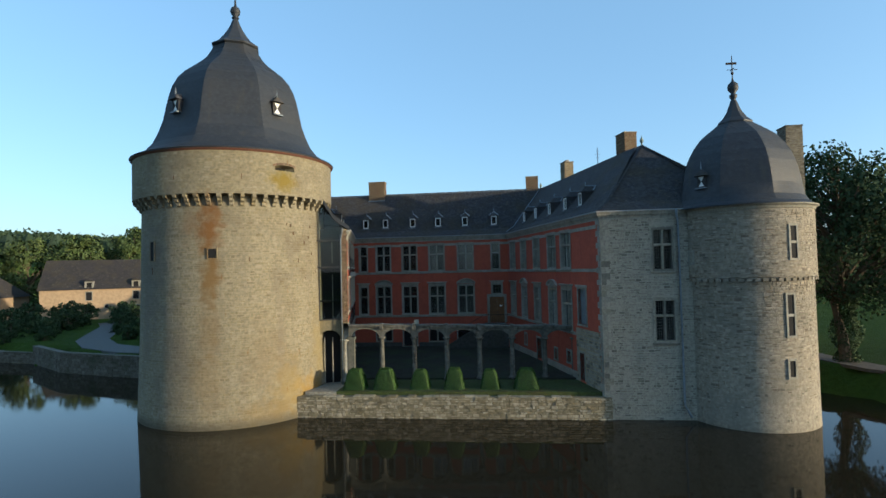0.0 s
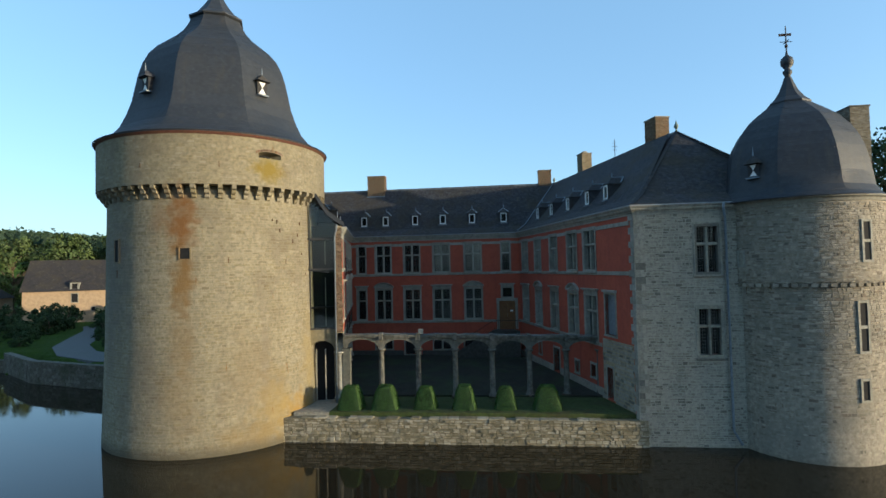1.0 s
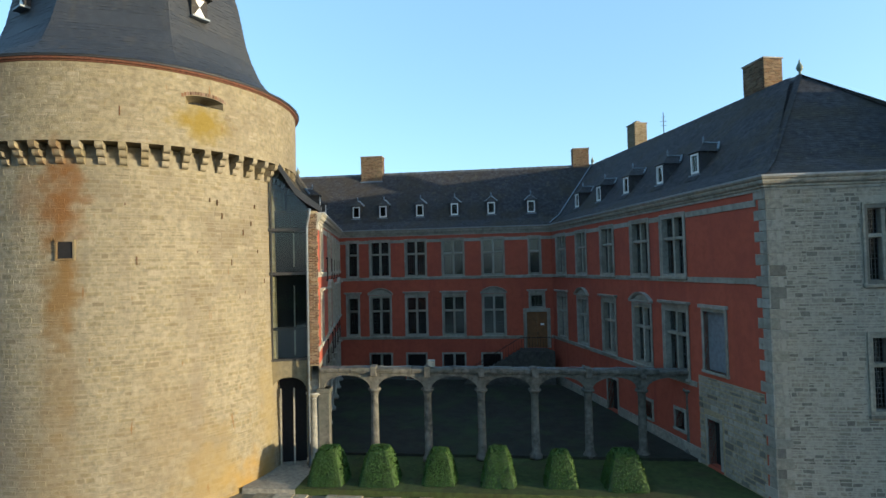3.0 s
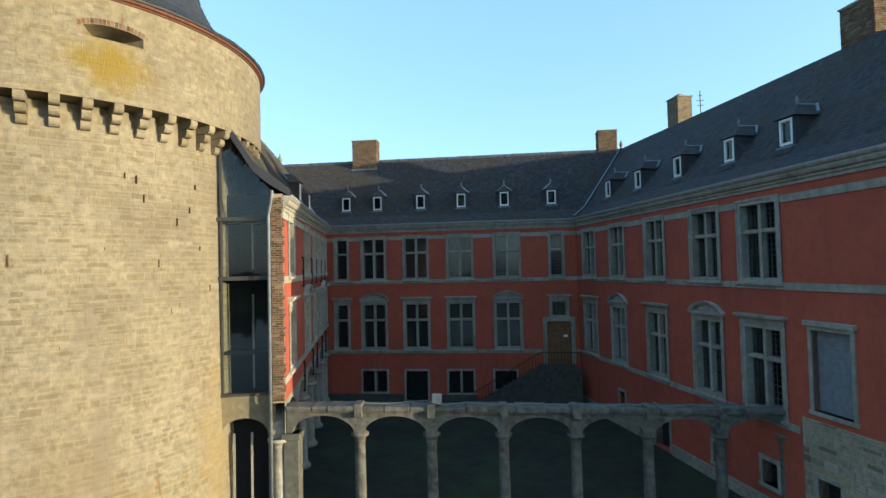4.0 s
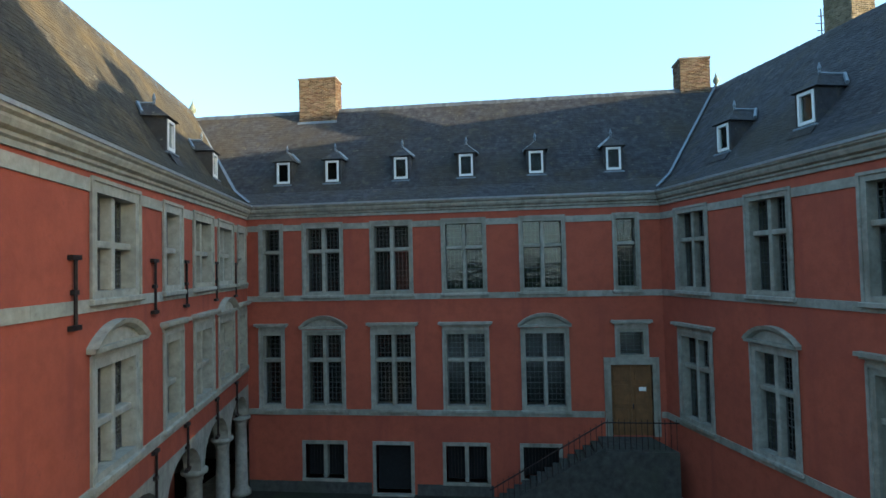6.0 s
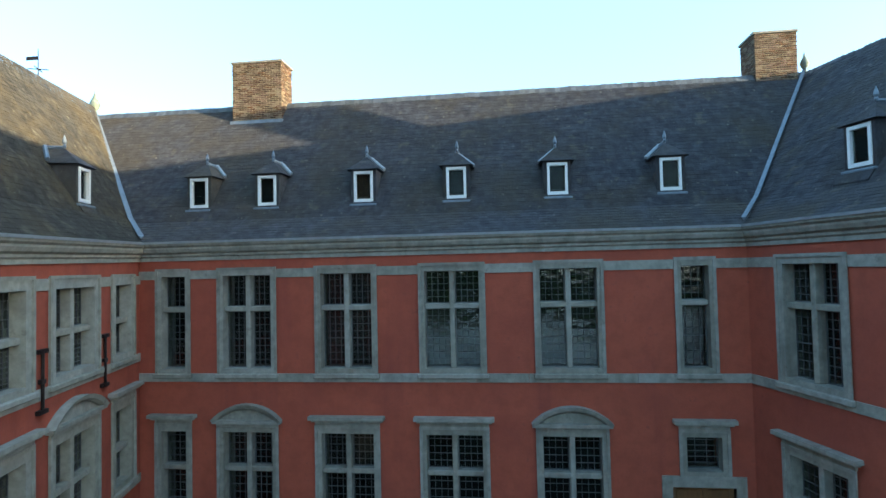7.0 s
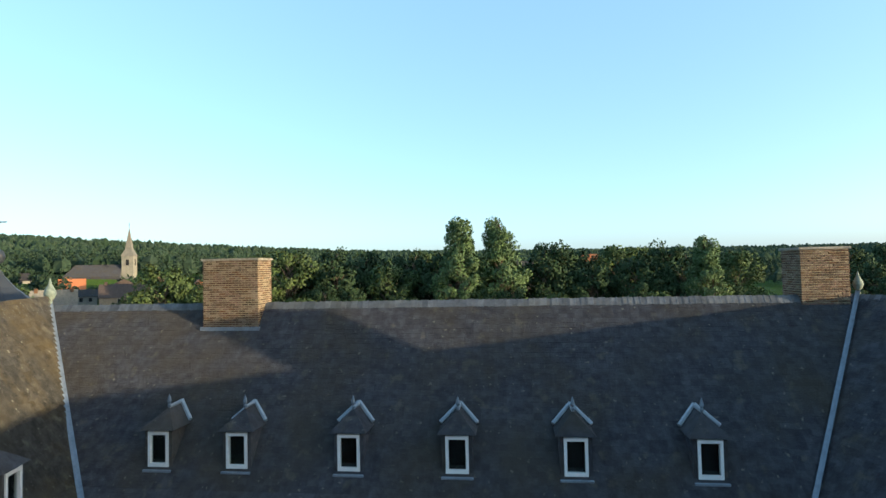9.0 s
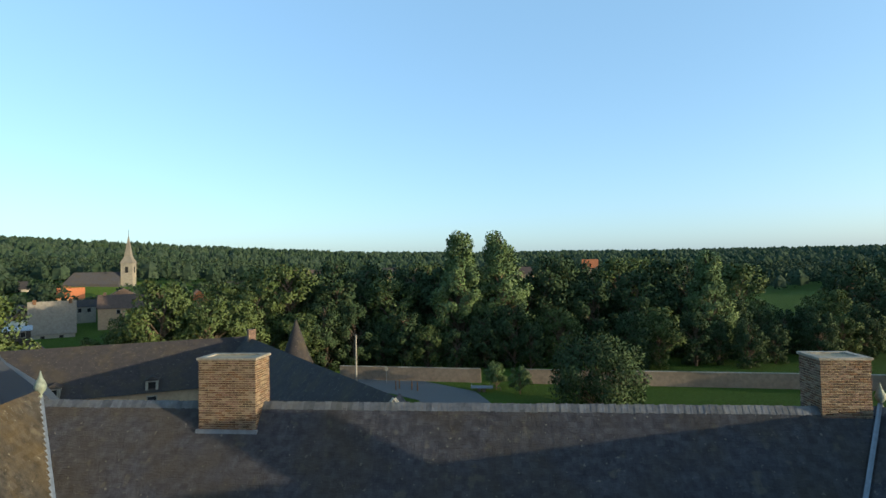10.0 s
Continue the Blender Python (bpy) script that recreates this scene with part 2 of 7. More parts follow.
def glass_mat(ior=1.5, wave=0.3):
    """Clear glass; wave: how far the old panes ripple what they mirror."""
    m = bpy.data.materials.new("window_glass")
    m.use_nodes = True
    nt = m.node_tree
    nt.nodes.remove(nt.nodes["Principled BSDF"])
    gl, tr, mx, lw, pw, sc = (nt.nodes.new(k) for k in ("ShaderNodeBsdfGlossy", "ShaderNodeBsdfTransparent", "ShaderNodeMixShader", "ShaderNodeLayerWeight", "ShaderNodeMath", "ShaderNodeMath"))
    gl.inputs["Roughness"].default_value = 0.02
    tr.inputs[0].default_value = (0.75, 0.8, 0.78, 1)
    lw.inputs[0].default_value = 0.5
    pw.operation, sc.operation = "POWER", "MULTIPLY_ADD"
    pw.inputs[1].default_value = 4.0
    f0 = ((ior - 1) / (ior + 1)) ** 2
    sc.inputs[1].default_value, sc.inputs[2].default_value = 1 - f0, f0
    geo, nz, bp = (nt.nodes.new(k) for k in ("ShaderNodeNewGeometry", "ShaderNodeTexNoise", "ShaderNodeBump"))
    nz.inputs["Scale"].default_value, nz.inputs["Detail"].default_value = 4.0, 2.0
    bp.inputs["Strength"].default_value, bp.inputs["Distance"].default_value = wave, 0.03
    nt.links.new(geo.outputs["Position"], nz.inputs["Vector"])
    nt.links.new(nz.outputs["Fac"], bp.inputs["Height"])
    nt.links.new(bp.outputs[0], gl.inputs["Normal"])
    nt.links.new(lw.outputs["Facing"], pw.inputs[0])
    nt.links.new(pw.outputs[0], sc.inputs[0])
    nt.links.new(sc.outputs[0], mx.inputs[0])
    nt.links.new(tr.outputs[0], mx.inputs[1])
    nt.links.new(gl.outputs[0], mx.inputs[2])
    nt.links.new(mx.outputs[0], nt.nodes["Material Output"].inputs[0])
    return m


def water_mat():
    m = bpy.data.materials.new("moat_water")
    m.use_nodes = True
    nt = m.node_tree
    b = nt.nodes["Principled BSDF"]
    b.inputs["Base Color"].default_value = (0.020, 0.016, 0.009, 1)
    b.inputs["Roughness"].default_value = 0.03
    b.inputs["IOR"].default_value = 1.27
    geo = nt.nodes.new("ShaderNodeNewGeometry")
    last = None
    for scale, strength in ((0.7, 0.05), (3.5, 0.07)):
        n, bp = nt.nodes.new("ShaderNodeTexNoise"), nt.nodes.new("ShaderNodeBump")
        n.inputs["Scale"].default_value, n.inputs["Detail"].default_value = scale, 3.0
        bp.inputs["Strength"].default_value, bp.inputs["Distance"].default_value = strength, 0.02
        nt.links.new(geo.outputs["Position"], n.inputs["Vector"])
        nt.links.new(n.outputs["Fac"], bp.inputs["Height"])
        if last:
            nt.links.new(last.outputs[0], bp.inputs["Normal"])
        last = bp
    nt.links.new(last.outputs[0], b.inputs["Normal"])
    return m


M_GLASS = glass_mat()
M_GLASS_SKY = glass_mat(1.65)
M_GLASS_OLD = glass_mat(1.3)
M_GLASS_DULL = glass_mat(1.2, 0.0)
M_GLASS_LINK = glass_mat(1.6, 0.02)
M_WATER = water_mat()

# ---- building helpers ----
def mesh_of(bm, name, material, smooth=False):
    bmesh.ops.recalc_face_normals(bm, faces=bm.faces)
    me = bpy.data.meshes.new(name)
    bm.to_mesh(me)
    bm.free()
    me.materials.append(material)
    if smooth:
        me.polygons.foreach_set("use_smooth", [True] * len(me.polygons))
    return me


def thing(name, at, label, category, group="", kind=""):
    ob = new(name)
    ob.location = at
    ob.empty_display_size = 0.3
    return tagged(ob, label, category, group, kind)


def part(name, bm, material, parent, label="", smooth=False):
    """Links a bmesh, given in world places, as one mesh under a thing or a part."""
    ob = new(name, mesh_of(bm, name, material, smooth))
    ob.parent = parent
    base = parent.location if parent.parent is None else Vector((0, 0, 0))
    ob.matrix_parent_inverse = Matrix.Translation(-base)
    return tagged(ob, label) if label else ob


def solo(name, bm, material, label, category, kind="", group="", smooth=False):
    return tagged(new(name, mesh_of(bm, name, material, smooth)), label, category, group, kind)


def box(bm, x0, x1, y0, y1, z0, z1, m=None, chamfer=0.0):
    vs = [Vector((x, y, z)) for x in (x0, x1) for y in (y0, y1) for z in (z0, z1)]
    if m:
        vs = [m @ v for v in vs]
    v = [bm.verts.new(p) for p in vs]
    fs = [bm.faces.new([v[i] for i in f]) for f in ((0, 1, 3, 2), (4, 6, 7, 5), (0, 4, 5, 1), (2, 3, 7, 6), (0, 2, 6, 4), (1, 5, 7, 3))]
    if chamfer:
        es = list({e for f in fs for e in f.edges})
        bmesh.ops.bevel(bm, geom=es, offset=chamfer, segments=1, affect="EDGES")
    return v


def boxes(*args, m=None, chamfer=0.0):
    bm = bmesh.new()
    for a in args:
        box(bm, *a, m=m, chamfer=chamfer)
    return bm


def lathe(profile, sides, c, turn=0.0, closed=False):
    """A solid of revolution about the upright through c: profile of (radius, z); sides 8 gives an octagon."""
    bm = bmesh.new()
    rings = []
    for r, z in profile:
        if r < 1e-4:
            rings.append([bm.verts.new((c[0], c[1], z))] * sides)
        else:
            rings.append([bm.verts.new((c[0] + r * math.cos(turn + 2 * math.pi * k / sides), c[1] + r * math.sin(turn + 2 * math.pi * k / sides), z)) for k in range(sides)])
    for a, b in zip(rings, rings[1:] + ([rings[0]] if closed else [])):
        for k in range(sides):
            f = list(dict.fromkeys((a[k], a[(k + 1) % sides], b[(k + 1) % sides], b[k])))
            if len(f) > 2:
                bm.faces.new(f)
    if not closed:
        for ring in (rings[0], rings[-1]):
            if ring[0] is not ring[1]:
                bm.faces.new(ring)
    return bm


def prism(points, z0, z1):
    bm = bmesh.new()
    a = [bm.verts.new((x, y, z0)) for x, y in points]
    b = [bm.verts.new((x, y, z1)) for x, y in points]
    bm.faces.new(a), bm.faces.new(b)
    for k in range(len(a)):
        bm.faces.new((a[k], a[k - 1], b[k - 1], b[k]))
    return bm


def tube(bm, points, r, sides=8):
    rings = []
    for k, p in enumerate(points):
        p = Vector(p)
        a, b = Vector(points[max(k - 1, 0)]), Vector(points[min(k + 1, len(points) - 1)])
        q = (b - a).to_track_quat("Z", "Y")
        rr = r[k] if isinstance(r, (list, tuple)) else r
        rings.append([bm.verts.new(p + q @ Vector((rr * math.cos(2 * math.pi * j / sides), rr * math.sin(2 * math.pi * j / sides), 0))) for j in range(sides)])
    for a, b in zip(rings, rings[1:]):
        for j in range(sides):
            bm.faces.new((a[j], a[(j + 1) % sides], b[(j + 1) % sides], b[j]))
    bm.faces.new(rings[0]), bm.faces.new(rings[-1])
    return bm


class Facade:
    """An upright wall face: u runs along it, v out of it, z up."""

    def __init__(self, start, end):
        self.o = Vector((*start, 0))
        self.d = (Vector((*end, 0)) - self.o)
        self.length = self.d.length
        self.d.normalize()
        self.n = Vector((self.d.y, -self.d.x, 0))
        self.m = Matrix(((self.d.x, self.n.x, 0, self.o.x), (self.d.y, self.n.y, 0, self.o.y), (0, 0, 1, 0), (0, 0, 0, 1)))

    def at(self, u, v, z):
        return self.m @ Vector((u, v, z))

    def xy(self, u, v):
        p = self.at(u, v, 0)
        return (p.x, p.y)

    def wall(self, z0, z1, holes, thick=0.6, u0=0.0, u1=None):
        """A wall with openings through it; holes: (u0, u1, z0, z1)."""
        u1 = self.length if u1 is None else u1
        us = sorted({u0, u1, *(h for a in holes for h in a[:2] if u0 < h < u1)})
        zs = sorted({z0, z1, *(h for a in holes for h in a[2:4] if z0 < h < z1)})

        def solid(i, j):
            if not (0 <= i < len(us) - 1 and 0 <= j < len(zs) - 1):
                return False
            u, z = (us[i] + us[i + 1]) / 2, (zs[j] + zs[j + 1]) / 2
            return not any(a < u < b and c < z < d for a, b, c, d in holes)

        bm = bmesh.new()
        cache = {}

        def vert(u, v, z):
            k = (round(u, 4), v, round(z, 4))
            if k not in cache:
                cache[k] = bm.verts.new(self.at(u, v, z))
            return cache[k]

        for i in range(len(us) - 1):
            for j in range(len(zs) - 1):
                if not solid(i, j):
                    continue
                a, b, c, d = us[i], us[i + 1], zs[j], zs[j + 1]
                for v in (0.0, -thick):
                    bm.faces.new((vert(a, v, c), vert(b, v, c), vert(b, v, d), vert(a, v, d)))
                for di, dj, p, q in ((-1, 0, (a, c), (a, d)), (1, 0, (b, c), (b, d)), (0, -1, (a, c), (b, c)), (0, 1, (a, d), (b, d))):
                    if not solid(i + di, j + dj):
                        bm.faces.new((vert(p[0], 0.0, p[1]), vert(q[0], 0.0, q[1]), vert(q[0], -thick, q[1]), vert(p[0], -thick, p[1])))
        return bm


def meet(p, d, q, e):
    """Where two lines of the plan cross."""
    k = d[0] * e[1] - d[1] * e[0]
    t = ((q[0] - p[0]) * e[1] - (q[1] - p[1]) * e[0]) / k
    return (p[0] + t * d[0], p[1] + t * d[1])


def sweep(corners, profile, first, last):
    """A moulding of (out, z) along the plan's corner line, from corner first to last, with mitred ends. Out lies to the right of the way."""
    bm = bmesh.new()
    dirs = [(Vector(b) - Vector(a)).normalized() for a, b in zip(corners, corners[1:])]

    def section(k):
        a, b = dirs[max(k - 1, 0)], dirs[min(k, len(dirs) - 1)]
        na, nb = Vector((a.y, -a.x)), Vector((b.y, -b.x))
        mit = (na + nb) / (1 + na.dot(nb))
        return [bm.verts.new((corners[k][0] + mit.x * o, corners[k][1] + mit.y * o, z)) for o, z in profile]

    ra = section(first)
    for k in range(first + 1, last + 1):
        rb = section(k)
        for i in range(len(profile)):
            bm.faces.new((ra[i], ra[i - 1], rb[i - 1], rb[i]))
        if k == first + 1:
            bm.faces.new(ra)
        ra = rb
    bm.faces.new(ra)
    return bm

# ---- plan of the castle ----
WATER, GROUND = -0.62, 1.25
CL, CR = (-17.0, 59.55), (0.05, 59.55)           # inner corners of the courtyard
LE, RE, FE = (-12.15, 40.85), (6.28, 37.85), (12.3, 37.85)
left, back, right, front = Facade(LE, CL), Facade(CL, CR), Facade(CR, RE), Facade(RE, FE)
KEEP, TOWER = (-21.1, 41.15), (15.85, 39.1)
RIDGE = 18.66
gf = Facade((-14.6, 40.5), (-12.6, 41.1))      # glazed link beside the keep
CORNICE = [LE, CL, CR, RE, FE]

keep = thing("keep_tower", (*KEEP, WATER), "massive round limestone keep with ochre stains and slate dome", "tower")
tower = thing("corner_tower", (*TOWER, WATER), "round grey limestone corner tower with a slate bell roof", "tower")
wing_back = thing("back_wing", (-8.8, 60, GROUND), "red limewashed castle wing with grey stone windows and slate roof", "building")
wing_right = thing("long_wing", (5, 50, GROUND), "long red limewashed castle wing ending in a grey stone block", "building")
wing_left = thing("gallery_wing", (-14.5, 50, GROUND), "red limewashed castle wing above an open stone gallery", "building")

# window openings: (u0, u1, z0, z1)
BU = [(0.57, 1.61), (2.49, 4.23), (5.42, 7.18), (8.41, 10.21), (11.57, 13.37), (15.23, 16.22)]
RU = [(1.00, 2.92), (4.74, 6.53), (8.58, 10.42), (12.38, 14.36), (15.40, 17.52)]
LU = [(u - 0.0, w) for u, w in ((1.16, 2.74), (6.00, 8.20), (9.62, 11.05), (12.02, 14.10), (14.68, 16.82), (17.50, 18.90))]
HI, LO = (9.42, 12.44), (4.70, 7.95)
HI_L, LO_L = (10.02, 12.32), (6.56, 8.95)

back_holes = [(a, b, *HI) for a, b in BU] + [(a, b, *LO) for a, b in BU[:5]] + [(14.98, 16.55, 3.72, 6.50), (15.35, 16.28, 6.85, 7.80)] + [(2.5, 4.15, 1.85, 3.25), (5.5, 6.95, 1.3, 3.25), (8.4, 10.05, 1.8, 3.25), (11.5, 12.9, 2.0, 3.25)]
right_holes = [(a, b, *HI) for a, b in RU] + [(a, b, *LO) for a, b in RU] + [(18.62, 20.05, 5.36, 7.93), (9.02, 10.27, 1.3, 3.2), (13.43, 14.08, 2.0, 2.85), (16.2, 16.94, 2.2, 3.05), (18.65, 19.48, 1.25, 3.25), (5.38, 6.03, 2.15, 3.15)]
left_holes = [(a, b, *HI_L) for a, b in LU] + [(a, b, *LO_L) for a, b in LU]
front_holes = [(3.3, 4.78, 9.15, 12.12), (3.28, 4.8, 4.42, 7.4)]

part("wall", back.wall(0.9, 12.95, back_holes), M_RED, wing_back)
part("wall", right.wall(0.9, 12.95, right_holes, u1=right.length - 0.3), M_RED, wing_right)
part("wall", left.wall(5.7, 12.9, left_holes, thick=0.4, u0=0.07), M_RED, wing_left)
part("front_wall", front.wall(WATER - 1.0, 13.0, front_holes, thick=0.8), M_STONE, wing_right, "grey rubble limestone wall")

# slate roofs: eave, knee and ridge lines of each wing
def offset_line(f, v):
    return f.xy(0, v), (f.d.x, f.d.y)

def crossing(fa, va, fb, vb):
    return meet(*offset_line(fa, va), *offset_line(fb, vb))

RL, RB, RR = -3.95, -4.75, -5.2
KNEE = {left: (-0.76, 13.96), back: (-1.05, 13.96), right: (-1.0, 13.96), front: (-1.0, 13.96)}
def level(f, k, ridge):
    return (0.12, KNEE[f][0], ridge)[k]
def zed(k):
    return (13.28, 13.96, RIDGE)[k]

def slope(rows):
    bm = bmesh.new()
    vs = [[bm.verts.new(p) for p in r] for r in rows]
    for a, b in zip(vs, vs[1:]):
        for i in range(len(a) - 1):
            bm.faces.new(list(dict.fromkeys((a[i], a[i + 1], b[i + 1], b[i]))))
    return bm

VL = [(*crossing(left, level(left, k, RL), back, level(back, k, RB)), zed(k)) for k in range(3)]
VR = [(*crossing(right, level(right, k, RR), back, level(back, k, RB)), zed(k)) for k in range(3)]
peak = right.at(18.2, RR - 0.57, RIDGE + 0.14)
HIP = [(*crossing(right, 0.12, front, 0.12), zed(0)), (*crossing(right, -1.0, front, -1.0), zed(1)), tuple(peak)]
SAG = 0.4          # the eave of the old gallery wing has sunk towards its free end
LEND = [(*crossing(left, level(left, k, RL), gf, 0.14), zed(k) - (SAG, 0.3, 0.0)[k]) for k in range(3)]
def sunk(bm):
    for v in bm.verts:
        u = (v.co - left.o).dot(left.d)
        v.co.z -= SAG * max(0.0, 1 - max(u, 0.0) / left.length)
    return bm
part("roof", slope([[VL[k], VR[k]] for k in range(3)]), M_SLATE, wing_back)
part("roof", slope([[VR[k], HIP[k]] for k in range(3)]), M_SLATE, wing_right)
part("roof", slope([[LEND[k], VL[k]] for k in range(3)]), M_SLATE_OLD, wing_left)
FR = [(TOWER[0], 37.85 - 0.12, zed(0)), (TOWER[0] + 0.3, 37.85 + 1.0, zed(1)), tuple(peak)]
part("hip_roof", slope([[HIP[k], FR[k]] for k in range(2)] + [[HIP[2], HIP[2]]]), M_SLATE, wing_right)
# outer slopes and walls that close the wings
back_n = 2 * -RB
NB = [(CL[0] - 9.5, CL[1] + back_n), (CR[0] + 13.5, CR[1] + back_n)]
bm = bmesh.new()
vs = [bm.verts.new(p) for p in (VL[2], VR[2], (NB[1][0], NB[1][1], 13.4), (NB[0][0], NB[0][1], 13.4))]
bm.faces.new(vs)
part("rear_roof", bm, M_SLATE, wing_back)
part("rear_wall", boxes((NB[0][0], NB[1][0], NB[0][1] - 0.6, NB[0][1], -1, 13.4)), M_STONE, wing_back)
er = right.at(18.9, -11.6, 13.4)
bm = bmesh.new()
bm.faces.new([bm.verts.new(p) for p in (VR[2], tuple(peak), (er.x, er.y, 13.4), (NB[1][0], NB[1][1], 13.4))])
part("rear_roof", bm, M_SLATE, wing_right)
bm = bmesh.new()
bm.faces.new([bm.verts.new(p) for p in (tuple(peak), (er.x, er.y, 13.4), FR[0])])
part("rear_roof", bm, M_SLATE, wing_right)
part("rear_wall", prism([(er.x, er.y), (NB[1][0], NB[1][1]), (NB[1][0] - 0.6, NB[1][1]), (er.x - 0.6, er.y)], -1, 13.4), M_STONE, wing_right)
lw = left.xy(0, -8.8)
bm = bmesh.new()
bm.faces.new([bm.verts.new(p) for p in (VL[2], LEND[2], (lw[0], lw[1], 13.4), (NB[0][0], NB[0][1], 13.4))])
part("rear_roof", bm, M_SLATE, wing_left)
part("rear_wall", prism([lw, NB[0], (NB[0][0] + 0.6, NB[0][1]), (lw[0] + 0.6, lw[1])], -1, 13.4), M_STONE, wing_left)

# mouldings
MOULD = [(-0.05, 12.70), (0.05, 12.70), (0.05, 12.80), (0.10, 12.84), (0.10, 12.90), (0.18, 12.95), (0.22, 13.04), (0.22, 13.09), (0.28, 13.14), (0.29, 13.20), (-0.05, 13.20)]
for k, w in ((0, wing_left), (1, wing_back), (2, wing_right), (3, wing_right)):
    bm = sweep(CORNICE, MOULD, k, k + 1)
    part("cornice", bm if k else sunk(bm), M_TRIM if k else M_TRIM_PALE, w, "moulded grey stone cornice")

# keep
def bell_radius(r, z, a, turn, z_round, z_oct):
    """Round at the eave, eight-sided above."""
    k = max(0.0, min(1.0, (z - z_round) / (z_oct - z_round)))
    w = (a - turn + math.pi / 8) % (math.pi / 4) - math.pi / 8
    w = math.pi / 8 - abs(w)
    return r * ((1 - k) + k * math.cos(math.pi / 8) / math.cos(w))


def bell(profile, c, turn, z_round, z_oct, sides=64):
    bm = bmesh.new()
    rings = []
    for r, z in profile:
        ring = []
        for j in range(sides):
            a = turn + 2 * math.pi * j / sides
            rr = bell_radius(r, z, a, turn, z_round, z_oct)
            ring.append(bm.verts.new((c[0] + rr * math.cos(a), c[1] + rr * math.sin(a), z)))
        rings.append(ring)
    for a, b in zip(rings, rings[1:]):
        for j in range(sides):
            bm.faces.new((a[j], a[(j + 1) % sides], b[(j + 1) % sides], b[j]))
    bm.faces.new(rings[0]), bm.faces.new(rings[-1])
    return bm


part("wall", lathe([(7.05, -2), (6.98, 0.3), (6.8, 6), (6.68, 14.3), (6.68, 15.0)], 96, KEEP), M_KEEP, keep, "", True)
# the parapet, pierced by one splayed embrasure under a flat arch
EMB, EMB_W = radians(-37.0), 0.92
bm = bmesh.new()
def parapet_point(a, rr, z):
    return bm.verts.new((KEEP[0] + rr * math.cos(a), KEEP[1] + rr * math.sin(a), z))
n_a = 240
cols = []
for j in range(n_a):
    a = EMB - math.pi + 2 * math.pi * j / n_a
    x = (a - EMB) * 7.29
    k = max(0.0, 1 - (x / EMB_W) ** 2)
    top = 16.93 + 0.27 * math.sqrt(k)
    inn = EMB + (a - EMB) * 0.55
    cols.append((abs(x) <= EMB_W, [parapet_point(a, 7.29, z) for z in (15.06, 16.8, top, 17.95)], [parapet_point(inn, 6.62, z) for z in (16.86, 16.95 + 0.16 * math.sqrt(k))] if abs(x) <= EMB_W + 0.2 else None))
for j in range(n_a):
    (ia, p, ra), (ib, q, rb) = cols[j], cols[(j + 1) % n_a]
    bm.faces.new((p[0], q[0], q[1], p[1])), bm.faces.new((p[2], q[2], q[3], p[3]))
    if ia and ib:
        bm.faces.new((p[1], q[1], rb[0], ra[0])), bm.faces.new((p[2], q[2], rb[1], ra[1]))
    else:
        bm.faces.new((p[1], q[1], q[2], p[2]))
        if ia != ib:
            (e, r_) = (p, ra) if ia else (q, rb)
            bm.faces.new((e[1], e[2], r_[1], r_[0]))
part("parapet", bm, M_KEEP, keep)
part("parapet_bed", lathe([(6.3, 15.02), (7.28, 15.06), (7.28, 15.1), (6.3, 15.1)], 96, KEEP), M_KEEP, keep)
part("rim", lathe([(7.2, 17.93), (7.33, 17.96), (7.34, 18.0), (7.4, 18.02), (7.42, 18.09), (6.8, 18.14), (6.8, 17.93)], 96, KEEP), M_RIM, keep, "thin red brick rim")
DOME = [(7.46, 18.1), (7.48, 18.17), (7.0, 18.35), (6.5, 18.75), (6.05, 19.3), (5.65, 20.2), (5.35, 21.1), (5.15, 22.1), (4.95, 23.0), (4.72, 23.75), (4.35, 24.5), (3.85, 25.1), (3.2, 25.65), (2.6, 26.15), (2.2, 26.6), (1.9, 27.1), (1.7, 27.55), (1.86, 27.66), (1.86, 27.76), (1.3, 28.15), (0.95, 28.6), (0.62, 29.1), (0.38, 29.6), (0.22, 30.05), (0.16, 30.2)]
TURN_K, TURN_T = radians(-44.0), radians(-36.0)
part("dome", bell(DOME, KEEP, TURN_K, 18.2, 20.4), M_DOME, keep, "octagonal bell-shaped slate dome")
part("finial", lathe([(0.2, 30.1), (0.3, 30.2), (0.14, 30.3), (0.34, 30.5), (0.4, 30.75), (0.3, 31.0), (0.1, 31.15), (0.05, 31.8), (0.03, 33.2), (0, 33.3)], 16, KEEP), M_DOME, keep, "", True)
# corner tower
part("wall", lathe([(4.0, -2), (3.95, 0), (3.92, 8.45), (4.12, 8.75), (4.1, 12.75), (4.1, 12.9)], 72, TOWER), M_TOWER, tower, "", True)
part("rim", lathe([(3.9, 12.8), (4.16, 12.85), (4.22, 13.0), (4.36, 13.08), (4.36, 13.16), (3.9, 13.2)], 72, TOWER), M_TRIM, tower)
DOME_T = [(4.45, 13.15), (4.1, 13.4), (3.85, 13.8), (3.75, 14.5), (3.62, 15.3), (3.47, 16.0), (3.22, 16.7), (2.85, 17.35), (2.38, 17.95), (1.82, 18.4), (1.36, 18.75), (1.1, 18.95), (1.12, 19.05), (0.8, 19.35), (0.5, 19.8), (0.3, 20.3), (0.2, 20.6)]
APEX = (TOWER[0] - 0.2, TOWER[1])     # the roof leans a little off the wall's axis
part("dome", bell(DOME_T, APEX, TURN_T, 13.2, 14.6), M_DOME, tower, "octagonal bell-shaped slate roof")
